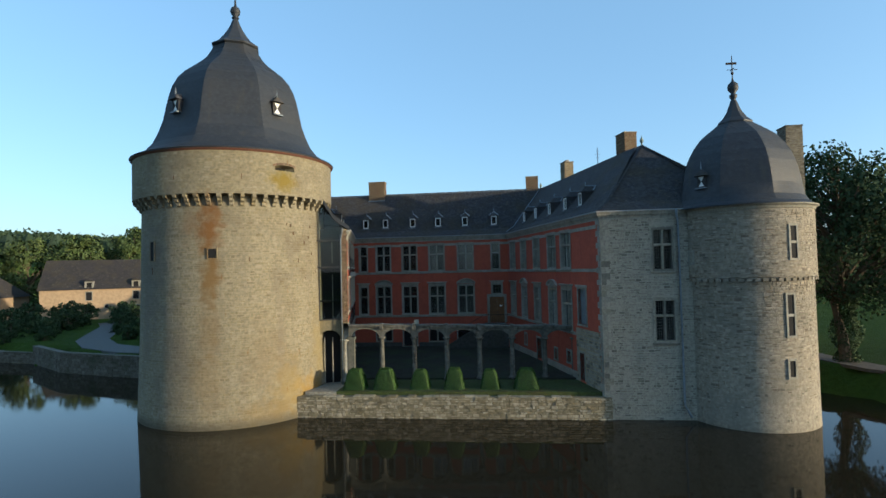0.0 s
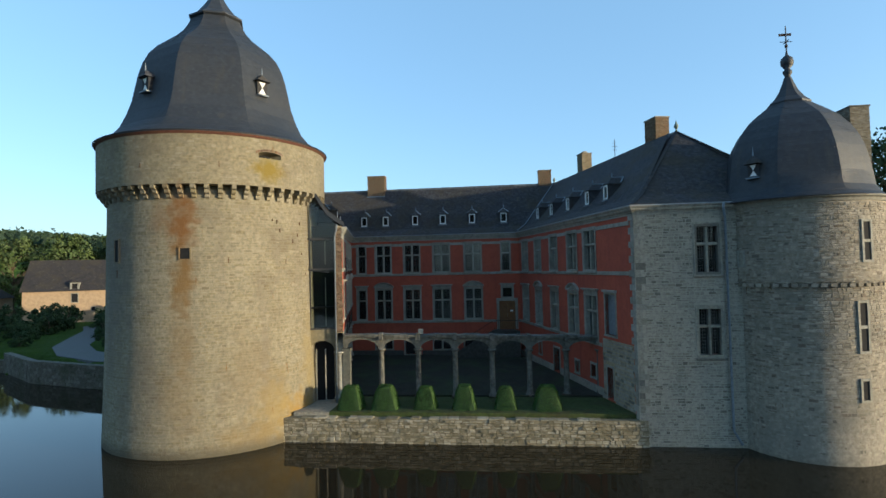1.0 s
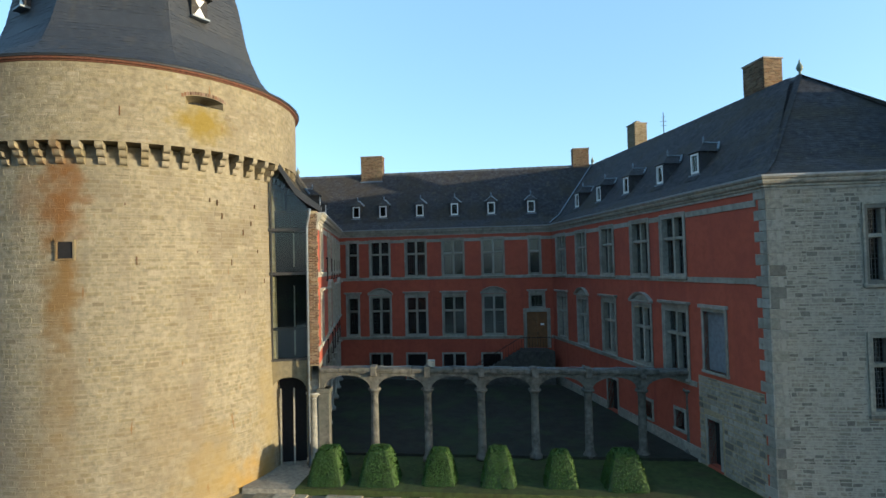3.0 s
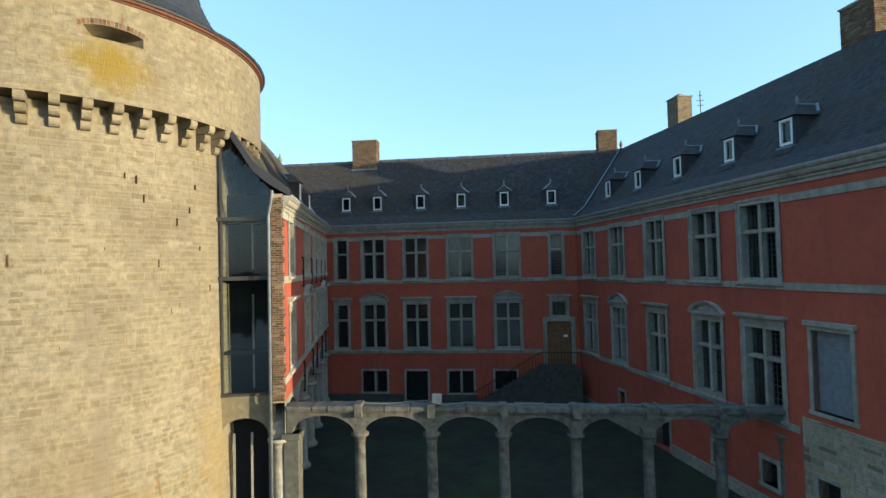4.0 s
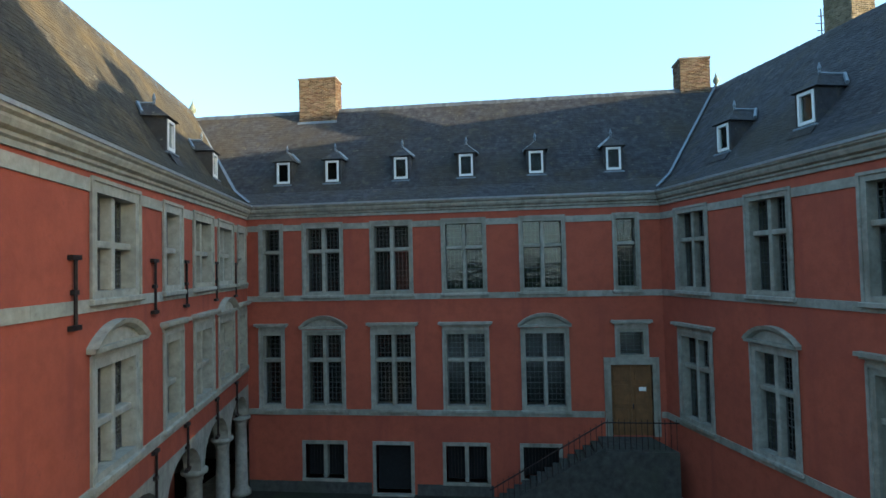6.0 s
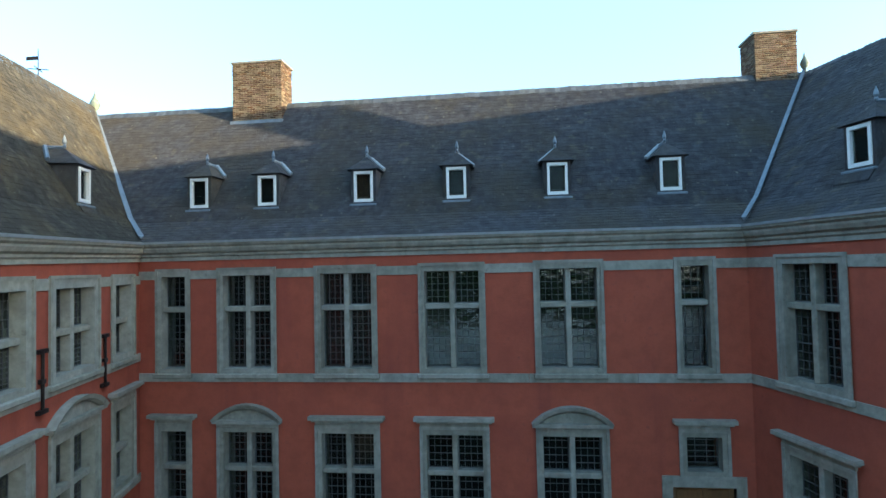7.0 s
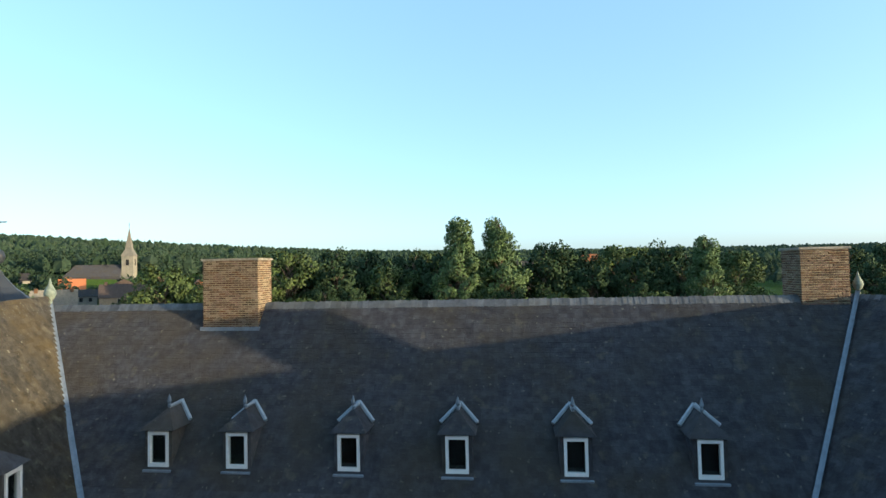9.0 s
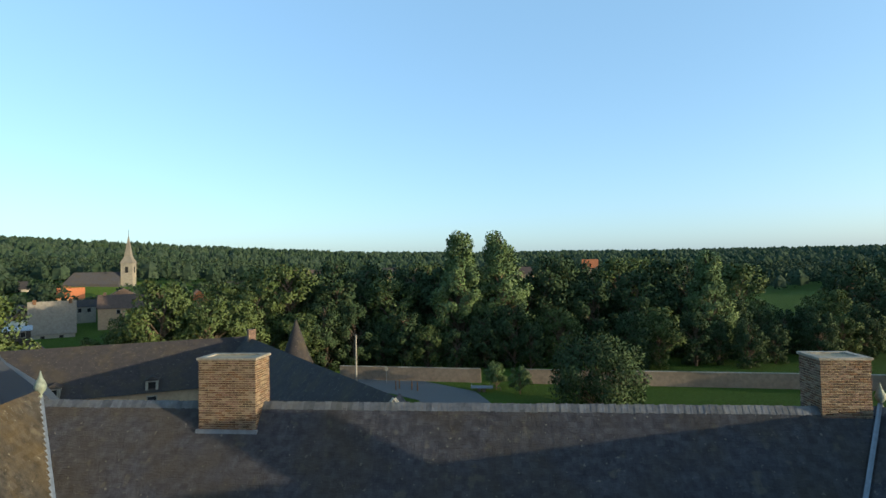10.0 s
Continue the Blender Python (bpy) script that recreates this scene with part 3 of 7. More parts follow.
part("finial", lathe([(0.2, 20.5), (0.14, 20.7), (0.24, 20.85), (0.24, 21.0), (0.12, 21.1), (0.32, 21.35), (0.35, 21.55), (0.3, 21.75), (0.08, 21.95), (0.04, 22.2), (0.03, 23.65), (0, 23.75)], 16, APEX), M_DOME, tower, "", True)
for dx, dy in ((0.34, 0.0), (0.0, 0.34)):
    bm = bmesh.new()
    tube(bm, [(APEX[0] - dx, APEX[1] - dy, 22.75), (APEX[0] + dx, APEX[1] + dy, 22.75)], 0.022, 6)
    part("compass_arm", bm, M_IRON, tower)
part("vane_flag", boxes((APEX[0] - 0.4, APEX[0] + 0.3, APEX[1] - 0.012, APEX[1] + 0.012, 23.1, 23.25)), M_IRON, tower, "black iron weather vane")
part("vane_knob", lathe([(0.0, 22.36), (0.09, 22.45), (0.09, 22.55), (0.0, 22.64)], 8, APEX), M_IRON, tower)

# terrace, courtyard and water
bm = prism([(-15.05, 37.72), (6.7, 37.72), (6.7, 70), (-20, 70), (-20, 44)], -2.0, 0.85)
solo("terrace_wall", bm, M_TERRACE, "low rubble limestone terrace wall above the moat", "wall", "structure")
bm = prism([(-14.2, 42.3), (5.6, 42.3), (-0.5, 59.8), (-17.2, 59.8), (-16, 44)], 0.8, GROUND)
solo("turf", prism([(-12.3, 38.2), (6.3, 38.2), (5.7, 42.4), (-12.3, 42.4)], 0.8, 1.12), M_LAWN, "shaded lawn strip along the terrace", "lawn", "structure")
solo("terrace_path", prism([(-14.6, 38.2), (-12.3, 38.2), (-12.3, 42.4), (-15.5, 42.4)], 0.8, 1.08), M_STONE, "pale stone flags beside the keep", "pavement", "structure")
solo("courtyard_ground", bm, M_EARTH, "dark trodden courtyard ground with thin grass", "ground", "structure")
bm = bmesh.new()
bm.faces.new([bm.verts.new(p) for p in ((-400, -300, WATER), (400, -300, WATER), (400, 100, WATER), (-400, 100, WATER))])
solo("water", bm, M_WATER, "still dark moat water", "water", "structure")

# ---- windows, trim and details of the castle ----
class Soup:
    """Many small loose pieces gathered into one mesh."""

    def __init__(self):
        self.v, self.f, self.n = [], [], []

    def add(self, verts, faces):
        k = len(self.v)
        self.v.extend(tuple(p) for p in verts)
        self.f.extend(tuple(k + i for i in f) for f in faces)

    def block(self, m, u0, u1, v0, v1, z0, z1, inset=0.0, ragged=None):
        """A block whose front (v1) is drawn in by inset; open at the back."""
        i = inset
        p = [(u0, v0, z0), (u1, v0, z0), (u1, v0, z1), (u0, v0, z1), (u0 + i, v1, z0 + i), (u1 - i, v1, z0 + i), (u1 - i, v1, z1 - i), (u0 + i, v1, z1 - i)]
        if ragged:
            p = [(u + ragged[k % 4], v, z + ragged[4 + k % 4] * 0.6) for k, (u, v, z) in enumerate(p)]
        self.add([m(*q) for q in p], ((4, 5, 6, 7), (0, 1, 5, 4), (1, 2, 6, 5), (2, 3, 7, 6), (3, 0, 4, 7)))

    def mesh(self, name, material):
        me = bpy.data.meshes.new(name)
        me.from_pydata(self.v, [], self.f, shade_flat=not self.n)
        me.materials.append(material)
        me.update()
        if self.n:
            me.normals_split_custom_set_from_vertices(self.n)
        return me

    def part(self, name, material, parent, label="", kind=""):
        ob = new(name, self.mesh(name, material))
        ob.parent = parent
        base = parent.location if parent.parent is None else Vector((0, 0, 0))
        ob.matrix_parent_inverse = Matrix.Translation(-base)
        return tagged(ob, label, kind=kind)


rng = random.Random(7)
M_ZINC = mat("pale_zinc", (0.30, 0.33, 0.35), 0.5, metal=0.2, vary=0.15, grain=5, bump=0.1)


def pane(f, parent, u0, u1, z0, z1, v, cols, rows, rail=False, cames=True, glass=None, lean=0.0):
    """One glazed light: a slightly tilted pane, its thin casement, and lead cames."""
    tu, tz = rng.uniform(-0.012, 0.012), rng.uniform(-0.016, 0.016) - lean
    bm = bmesh.new()
    uc, zc = (u0 + u1) / 2, (z0 + z1) / 2
    q = [[f.at(u, v + s + tu * (u - uc) + tz * (z - zc), z) for u, z in ((u0, z0), (u1, z0), (u1, z1), (u0, z1))] for s in (0.0, -0.006)]
    a, b = [[bm.verts.new(p) for p in r] for r in q]
    bm.faces.new(a), bm.faces.new(b)
    for k in range(4):
        bm.faces.new((a[k], a[k - 1], b[k - 1], b[k]))
    g = part("pane", bm, glass or M_GLASS, parent)
    if cames:
        t = 0.006
        us = [u0 + (u1 - u0) * k / cols for k in range(cols + 1)]
        zs = [z0 + (z1 - z0) * k / rows for k in range(rows + 1)]
        holes = [(us[i] + (0.024 if i == 0 else t), us[i + 1] - (0.024 if i == cols - 1 else t), zs[j] + (0.024 if j == 0 else 0.02 if rail and j == rows // 2 else t), zs[j + 1] - (0.024 if j == rows - 1 else t)) for i in range(cols) for j in range(rows)]
        bm = f.wall(z0, z1, holes, 0.03, u0, u1)
        bmesh.ops.translate(bm, verts=bm.verts, vec=f.n * (v + 0.022))
        part("leaded_lattice", bm, M_LEADCAM, parent)
    return g


def stone_window(f, thing_, u0, u1, z0, z1, lights=2, hood="", jamb=0.23, transom=0.635, lintel=0.26, sill=True, cames=True, depth=0.36, glass=None):
    """A cross window: stone surround, mullion, transom, sill, hood and leaded lights."""
    m = f.m
    trim = M_TRIM_PALE if f is left else M_STONE if f is front else M_TRIM
    face = 0.035
    bm = f.wall(z0, z1, [(u0 + jamb, u1 - jamb, z0 + 0.14, z1 - lintel)], depth + 0.1 + face, u0, u1)
    bmesh.ops.translate(bm, verts=bm.verts, vec=f.n * face)
    w = part("window", bm, trim, thing_, "grey stone cross window with leaded panes" if lights == 2 else "narrow grey stone window with leaded panes")
    bm = f.wall(z0, z1 + 0.03, [(u0 + 0.05, u1 - 0.05, z0 - 1, z1 - 0.05)], 0.035, u0 - 0.03, u1 + 0.03)
    bmesh.ops.translate(bm, verts=bm.verts, vec=f.n * (face + 0.035))
    part("fillet", bm, trim, w)
    a0, a1, c0, c1 = u0 + jamb, u1 - jamb, z0 + 0.14, z1 - lintel
    zt = c0 + (c1 - c0) * transom
    uc, hw = (a0 + a1) / 2, 0.075
    if transom:
        part("transom", boxes((a0, a1, -depth, -0.06, zt - 0.075, zt + 0.075), m=m, chamfer=0.02), trim, w)
    cells = [(a0, a1)]
    if lights == 2:
        part("mullion", boxes((uc - hw, uc + hw, -depth, -0.05, c0, c1), m=m, chamfer=0.02), trim, w)
        cells = [(a0, uc - hw), (uc + hw, a1)]
    for a, b in cells:
        if transom:
            pane(f, w, a, b, c0, zt - 0.075, -depth + 0.06, 4, 8, True, cames, glass, 0.0)
            pane(f, w, a, b, zt + 0.075, c1, -depth + 0.06, 4, 5, False, cames, glass, 0.0)
        else:
            pane(f, w, a, b, c0, c1, -depth + 0.06, 3, 6, False, cames)
    # black sheet behind the lights stands in for the unlit room
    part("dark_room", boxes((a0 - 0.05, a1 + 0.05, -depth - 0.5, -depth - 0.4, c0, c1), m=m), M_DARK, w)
    if sill:
        part("sill", boxes((u0 - 0.08, u1 + 0.08, 0.0, 0.13, z0 - 0.13, z0 + 0.0), m=m, chamfer=0.02), trim, w)
    if hood == "flat":
        bm = boxes((u0 - 0.02, u1 + 0.02, 0.0, 0.06, z1 + 0.03, z1 + 0.14), (u0 - 0.10, u1 + 0.10, 0.0, 0.15, z1 + 0.14, z1 + 0.20), (u0 - 0.17, u1 + 0.17, 0.0, 0.23, z1 + 0.20, z1 + 0.30), m=m)
        part("hood", bm, trim, w)
    if hood == "arch":
        bm = boxes((u0 - 0.12, u1 + 0.12, 0.0, 0.17, z1 + 0.06, z1 + 0.16), m=m)
        n, half, rise = 16, (u1 - u0) / 2 + 0.14, 0.46
        rad = (half * half + rise * rise) / (2 * rise)
        zc = z1 + 0.16 + rise - rad
        ang = math.asin(half / rad)
        ucc = (u0 + u1) / 2
        rows = []
        for k in range(n + 1):
            t = -ang + 2 * ang * k / n
            rows.append([bm.verts.new(f.at(ucc + r * math.sin(t), v, zc + r * math.cos(t))) for r, v in ((rad, 0.0), (rad, 0.22), (rad - 0.1, 0.18), (rad - 0.16, 0.1), (rad - 0.16, 0.0))])
        for a, b in zip(rows, rows[1:]):
            for j in range(4):
                bm.faces.new((a[j], a[j + 1], b[j + 1], b[j]))
        face_v = [bm.verts.new(f.at(ucc + (rad - 0.1) * math.sin(-ang + 2 * ang * k / n), 0.05, zc + (rad - 0.1) * math.cos(-ang + 2 * ang * k / n))) for k in range(n + 1)]
        bm.faces.new(face_v)
        part("pediment", bm, trim, w, "curved stone pediment")
    return w


# dark grey strip along the foot of the back wall
part("damp_plinth", boxes((0.0, 5.3, 0.0, 0.04, 0.9, 1.7), (7.2, 10.3, 0.0, 0.04, 0.9, 1.68), m=back.m), M_DARK_RUBBLE, wing_back, "dark grey wall foot")
for k, (a, b) in enumerate(BU):
    stone_window(back, wing_back, a, b, *HI, lights=1 if k in (0, 5) else 2, jamb=0.145, lintel=0.2, glass=M_GLASS_SKY if k in (3, 4) else None)
    if k < 5:
        stone_window(back, wing_back, a - 0.04, b + 0.02, *LO, lights=1 if k == 0 else 2, jamb=0.16, lintel=0.2, hood="arch" if k in (1, 4) else "flat")
for k, (a, b) in enumerate(RU):
    stone_window(right, wing_right, a, b, *HI, jamb=0.19, lintel=0.2)
    stone_window(right, wing_right, a, b, *LO, jamb=0.19, lintel=0.2, hood="arch" if k in (1, 3) else "flat")
for k, (a, b) in enumerate(LU):
    n = 1 if b - a < 1.6 else 2
    stone_window(left, wing_left, a, b, *HI_L, lights=n, transom=0.48)
    stone_window(left, wing_left, a, b, *LO_L, lights=n, hood="arch" if k in (1, 4) else "flat", transom=0.45)
for a, b, c, d in front_holes:
    stone_window(front, wing_right, a, b, c, d, jamb=0.16, transom=0.62, lintel=0.2, glass=M_GLASS_OLD)

# window over the door, the door, ground-floor openings
stone_window(back, wing_back, 15.2, 16.42, 6.75, 7.95, lights=1, hood="flat", transom=0, sill=False, jamb=0.17, lintel=0.17)
bm = boxes((14.72, 14.98, -0.5, 0.05, 3.72, 6.78), (16.55, 16.81, -0.5, 0.05, 3.72, 6.78), (14.98, 16.55, -0.5, 0.05, 6.50, 6.78), m=back.m)
d1 = part("door", bm, M_TRIM, wing_back, "oak door in a grey stone frame")
for a, b in ((14.98, 15.76), (15.77, 16.55)):
    bm = boxes((a, b, -0.22, -0.14, 3.72, 6.5), m=back.m)
    for z0, z1 in ((3.85, 4.75), (4.9, 5.7), (5.85, 6.4)):
        box(bm, a + 0.12, b - 0.12, -0.14, -0.11, z0, z1, back.m, 0.015)
    part("door_leaf", bm, M_OAK, d1, "brown oak leaf")
part("notice", boxes((16.05, 16.32, -0.115, -0.105, 5.45, 5.60), m=back.m), M_WHITE, d1, "small white notice")
part("door_handle", boxes((15.8, 15.84, -0.14, -0.07, 4.75, 4.95), m=back.m), M_IRON, d1)
for n, (a, b, c, d) in enumerate(back_holes[-4:]):
    bm = boxes((a - 0.14, a, -0.4, 0.04, c, d + 0.14), (b, b + 0.14, -0.4, 0.04, c, d + 0.14), (a, b, -0.4, 0.04, d, d + 0.14), m=back.m)
    if n == 1:
        box(bm, a - 0.14, b + 0.14, -0.4, 0.25, c - 0.4, c, back.m)
    else:
        box(bm, a - 0.14, b + 0.14, -0.4, 0.08, c - 0.12, c, back.m)
        if n != 3:
            box(bm, (a + b) / 2 - 0.07, (a + b) / 2 + 0.07, -0.4, -0.04, c, d, back.m)
    w = part("cellar_window" if n != 1 else "cellar_door", bm, M_TRIM, wing_back)
    if n != 1:
        bm = bmesh.new()
        k = 0
        while a + 0.08 + k * 0.13 < b:
            tube(bm, [back.at(a + 0.08 + k * 0.13, -0.1, c), back.at(a + 0.08 + k * 0.13, -0.1, d)], 0.011, 6)
            k += 1
        part("grille", bm, M_IRON, w)
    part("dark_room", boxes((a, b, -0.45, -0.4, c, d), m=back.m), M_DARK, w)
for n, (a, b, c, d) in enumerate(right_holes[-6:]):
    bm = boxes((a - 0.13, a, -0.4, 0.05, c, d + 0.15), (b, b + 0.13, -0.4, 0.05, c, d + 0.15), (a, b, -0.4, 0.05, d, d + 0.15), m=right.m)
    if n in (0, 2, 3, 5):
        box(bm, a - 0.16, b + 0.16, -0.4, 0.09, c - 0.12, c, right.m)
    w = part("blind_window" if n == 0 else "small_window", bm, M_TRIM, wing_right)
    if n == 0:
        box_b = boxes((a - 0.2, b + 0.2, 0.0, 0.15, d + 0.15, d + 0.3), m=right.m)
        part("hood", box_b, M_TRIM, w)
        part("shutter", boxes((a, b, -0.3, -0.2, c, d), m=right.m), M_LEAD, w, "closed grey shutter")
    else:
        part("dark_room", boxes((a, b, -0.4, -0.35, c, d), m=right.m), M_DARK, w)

# string courses between the windows
def bands(f, thing_, z0, z1, gaps, u0=0.0, u1=None):
    u1 = f.length if u1 is None else u1
    u = u0
    for a, b in sorted(gaps) + [(u1, u1)]:
        if a - u > 0.05:
            n = max(1, round((a - u) / 1.4))
            for k in range(n):
                w = (a - u) / n
                part("string_course", boxes((u + k * w + 0.004, u + (k + 1) * w - 0.004, -0.04, 0.035, z0, z1), m=f.m), M_TRIM_PALE if f is left else M_TRIM, thing_)
        u = b

for f, t, us in ((back, wing_back, BU), (right, wing_right, RU), (left, wing_left, LU)):
    lo = LO_L if f is left else LO
    hi = HI_L if f is left else HI
    end = f.length - 0.5 if f is right else None
    bands(f, t, hi[1] - 0.28, hi[1] - 0.03, us, 0.0, end)
    bands(f, t, hi[0] - 0.24, hi[0], [], 0.0, end)
    bands(f, t, lo[0] - 0.26, lo[0] - 0.02, [(14.7, 16.85)] if f is back else [], 0.0, 18.0 if f is right else None)

# corner stones and the rubble patch at the end of the long wing
z, k = WATER - 0.2, 0
while z < 12.6:
    h = rng.uniform(0.34, 0.46)
    la, lb = (0.62, 0.34) if k % 2 else (0.36, 0.6)
    bm = boxes((right.length - la, right.length + 0.03, -0.5, 0.03, z, z + h - 0.012), m=right.m, chamfer=0.015)
    part("quoin", bm, M_STONE if z < 3.5 else M_TRIM, wing_right)
    bm = boxes((0.032, lb, -0.4, 0.03, z, z + h - 0.012), m=front.m, chamfer=0.015)
    part("quoin", bm, M_STONE, wing_right)
    z += h
    k += 1


def rubble(m, u0, u1, z0, z1, course, length, proud, holes=(), seed=1, pick=None, ragged=0.0, joint=(0.006, 0.014)):
    """Courses of uneven stones over a wall: returns the soup, and the blocks picked for objects of their own."""
    r = random.Random(seed)
    s, own = Soup(), []
    z = z0
    while z < z1 - 0.03:
        h = min(r.uniform(*course), z1 - z)
        u = u0 - r.uniform(0, length[1])
        while u < u1:
            w = r.uniform(*length)
            a, b = max(u, u0), min(u + w, u1)
            u += w
            if b - a < 0.05:
                continue
            parts_ = [(a, b)]
            for ha, hb, hc, hd in holes:
                if z + h > hc and z < hd:
                    parts_ = [q for p in parts_ for q in (((p[0], min(p[1], ha)), (max(p[0], hb), p[1])) if p[1] > ha and p[0] < hb else (p,))]
            for a2, b2 in parts_:
                if b2 - a2 < 0.05:
                    continue
                j = r.uniform(*joint)
                hh = h * r.uniform(0.9, 1.0)
                deep = proud * r.uniform(0.25, 1.0)
                inset = min(0.018, (b2 - a2) / 5, h / 5)
                # two thin stones in place of a thick one, here and there
                cuts = [(z + j, z + hh - j * 0.6)]
                if ragged and h > course[0] * 1.45 and r.random() < 0.4:
                    zm = z + h * r.uniform(0.4, 0.6)
                    cuts = [(z + j, zm - j * 0.5), (zm + j * 0.5, z + hh - j * 0.6)]
                for za, zb in cuts:
                    args = (a2 + j, b2 - j, -0.03, deep, za, zb, inset, [r.uniform(-ragged, ragged) for _ in range(8)])
                    if pick and pick((a2 + b2) / 2, z + h / 2) and len(own) < 300:
                        own.append(args)
                    else:
                        s.block(m, *args)
        z += h
    return s, own


def own_stones(own, m, material, parent, name="stone"):
    for args in own:
        s = Soup()
        s.block(m, *args)
        s.part(name, material, parent)


s, own = rubble(right.at, 18.1, right.length - 0.45, 0.95, 5.05, (0.16, 0.3), (0.3, 0.7), 0.05, [(18.43, 19.73, 1.0, 3.4)], 3)
s.part("rubble_patch", M_STONE, wing_right, "bare grey rubble where the red coat is lost", "stuff")
part("patch_bed", boxes((18.1, 18.55, -0.03, 0.012, 0.95, 5.05), (19.61, right.length - 0.45, -0.03, 0.012, 0.95, 5.05), (18.55, 19.61, -0.03, 0.012, 3.35, 5.05), m=right.m), M_MORTAR, wing_right)
part("plinth", boxes((0.0, 8.85, 0.0, 0.06, 0.9, 1.75), (10.45, 18.1, 0.0, 0.06, 0.9, 1.75), m=right.m), M_STONE, wing_right)

# left wing: open gallery of arches below, iron wall ties above
def arch_row(f, u0, bays, span, z_spring, rise, z_top, v0, v1, pier=0.36):
    bm = bmesh.new()
    n = 12
    for b in range(bays):
        a, c = u0 + b * span, u0 + (b + 1) * span
        half = (c - a) / 2 - pier / 2
        mid = (a + c) / 2
        pts = [(a, z_spring), (mid - half, z_spring)]
        for k in range(1, n):
            t = math.pi * k / n
            pts.append((mid - half * math.cos(t), z_spring + rise * math.sin(t)))
        pts += [(mid + half, z_spring), (c, z_spring)]
        lo = [[bm.verts.new(f.at(u, v, z)) for u, z in pts] for v in (v0, v1)]
        hi = [[bm.verts.new(f.at(u, v, z_top)) for u, _ in pts] for v in (v0, v1)]
        for k in range(len(pts) - 1):
            for s in (0, 1):
                bm.faces.new((lo[s][k], lo[s][k + 1], hi[s][k + 1], hi[s][k]))
            bm.faces.new((lo[0][k], lo[0][k + 1], lo[1][k + 1], lo[1][k]))
            bm.faces.new((hi[0][k], hi[0][k + 1], hi[1][k + 1], hi[1][k]))
    return bm

def column_mesh(h, r):
    return lathe([(r * 1.5, 0), (r * 1.5, 0.14), (r * 1.25, 0.2), (r * 1.05, 0.3), (r, 0.34), (r * 0.92, h * 0.6), (r * 0.86, h - 0.34), (r * 1.0, h - 0.3), (r * 0.9, h - 0.26), (r * 1.15, h - 0.14), (r * 1.5, h - 0.1), (r * 1.5, h)], 20, (0, 0))

BAY_L = left.length / 6
for k in range(6):
    part("gallery_arch", arch_row(left, k * BAY_L, 1, BAY_L, 4.45, 1.05, 5.7, -0.5, 0.0), M_TRIM, wing_left, "grey stone arch of an open gallery")
for k in range(7):
    u = min(max(k * BAY_L, 0.3), left.length - 0.3)
    bm = column_mesh(4.45 - GROUND, 0.26)
    bmesh.ops.translate(bm, verts=bm.verts, vec=left.at(u, -0.25, GROUND))
    part("column", bm, M_TRIM, wing_left, "", True)
part("gallery_wall", boxes((2.4, left.length, -3.4, -3.0, 0.9, 5.7), m=left.m), M_RED, wing_left)
part("gallery_ceiling", boxes((2.4, left.length, -3.4, -0.5, 5.5, 5.7), m=left.m), M_OAK, wing_left)
for u, zc in [(u, z) for u in (5.4, 9.03, 11.32, 14.38, 17.08) for z in (10.17, 5.6)]:
    bm = bmesh.new()
    tube(bm, [left.at(u, 0.06, zc - 0.62), left.at(u, 0.06, zc + 0.62)], 0.035, 6)
    for e in (-0.62, 0.62, 0.0):
        box(bm, u - (0.16 if e else 0.07), u + (0.16 if e else 0.07), 0.0, 0.09, zc + e - 0.045, zc + e + 0.045, left.m)
    part("wall_tie", bm, M_IRON, wing_left, "rusty wrought iron wall tie")

# brick end of the left wing
end = Facade(left.xy(0, -0.4), left.xy(0, 0))
part("end_wall", boxes((0, end.length, -0.5, -0.03, 5.7, 12.9), m=end.m), M_MORTAR, wing_left)
bs = Soup()
z, k = 5.75, 0
while z < 12.78:
    u = 0.0 - (0.12 if k % 2 else 0.0)
    while u < end.length - 0.02:
        a, b = max(u, 0.0), min(u + 0.235, end.length)
        if b - a > 0.03:
            bs.block(end.at, a + 0.005, b - 0.005, -0.035, rng.uniform(-0.012, 0.03), z, z + 0.068, 0.006)
        u += 0.24
    if (k // 4) % 2:
        bs.block(left.at, -0.01, 0.26 + 0.1 * (k % 2), -0.02, 0.022, z, z + 0.068, 0.006)
    z += 0.079
    k += 1
bs.part("brickwork", M_BRICK, wing_left, "worn brown brick quoins", "stuff")

# glazed stair link between keep and left wing
link = thing("glass_stair_link", (-13.5, 41.2, GROUND), "tall dark glass link with steel frame beside the keep", "glazing")
def verge(u):
    return 15.2 - (15.2 - 13.0) * u / gf.length
bm = bmesh.new()
bm.faces.new([bm.verts.new(gf.at(u, -0.12, z)) for u, z in ((0, 5.95), (gf.length, 5.95), (gf.length, verge(gf.length)), (0, verge(0)))])
part("pane", bm, M_GLASS_LINK, link)
bm = boxes((0.3, 0.36, -0.16, 0.0, 5.95, 15.4), (gf.length - 0.06, gf.length, -0.16, 0.0, 5.95, verge(gf.length)), (0, gf.length, -0.16, 0.02, 11.98, 12.12), (0, gf.length, -0.16, 0.02, 9.92, 10.06), (0, gf.length, -0.16, 0.02, 5.92, 6.02), m=gf.m)
part("steel_frame", bm, M_STEEL, link)
bm = bmesh.new()
rows = []
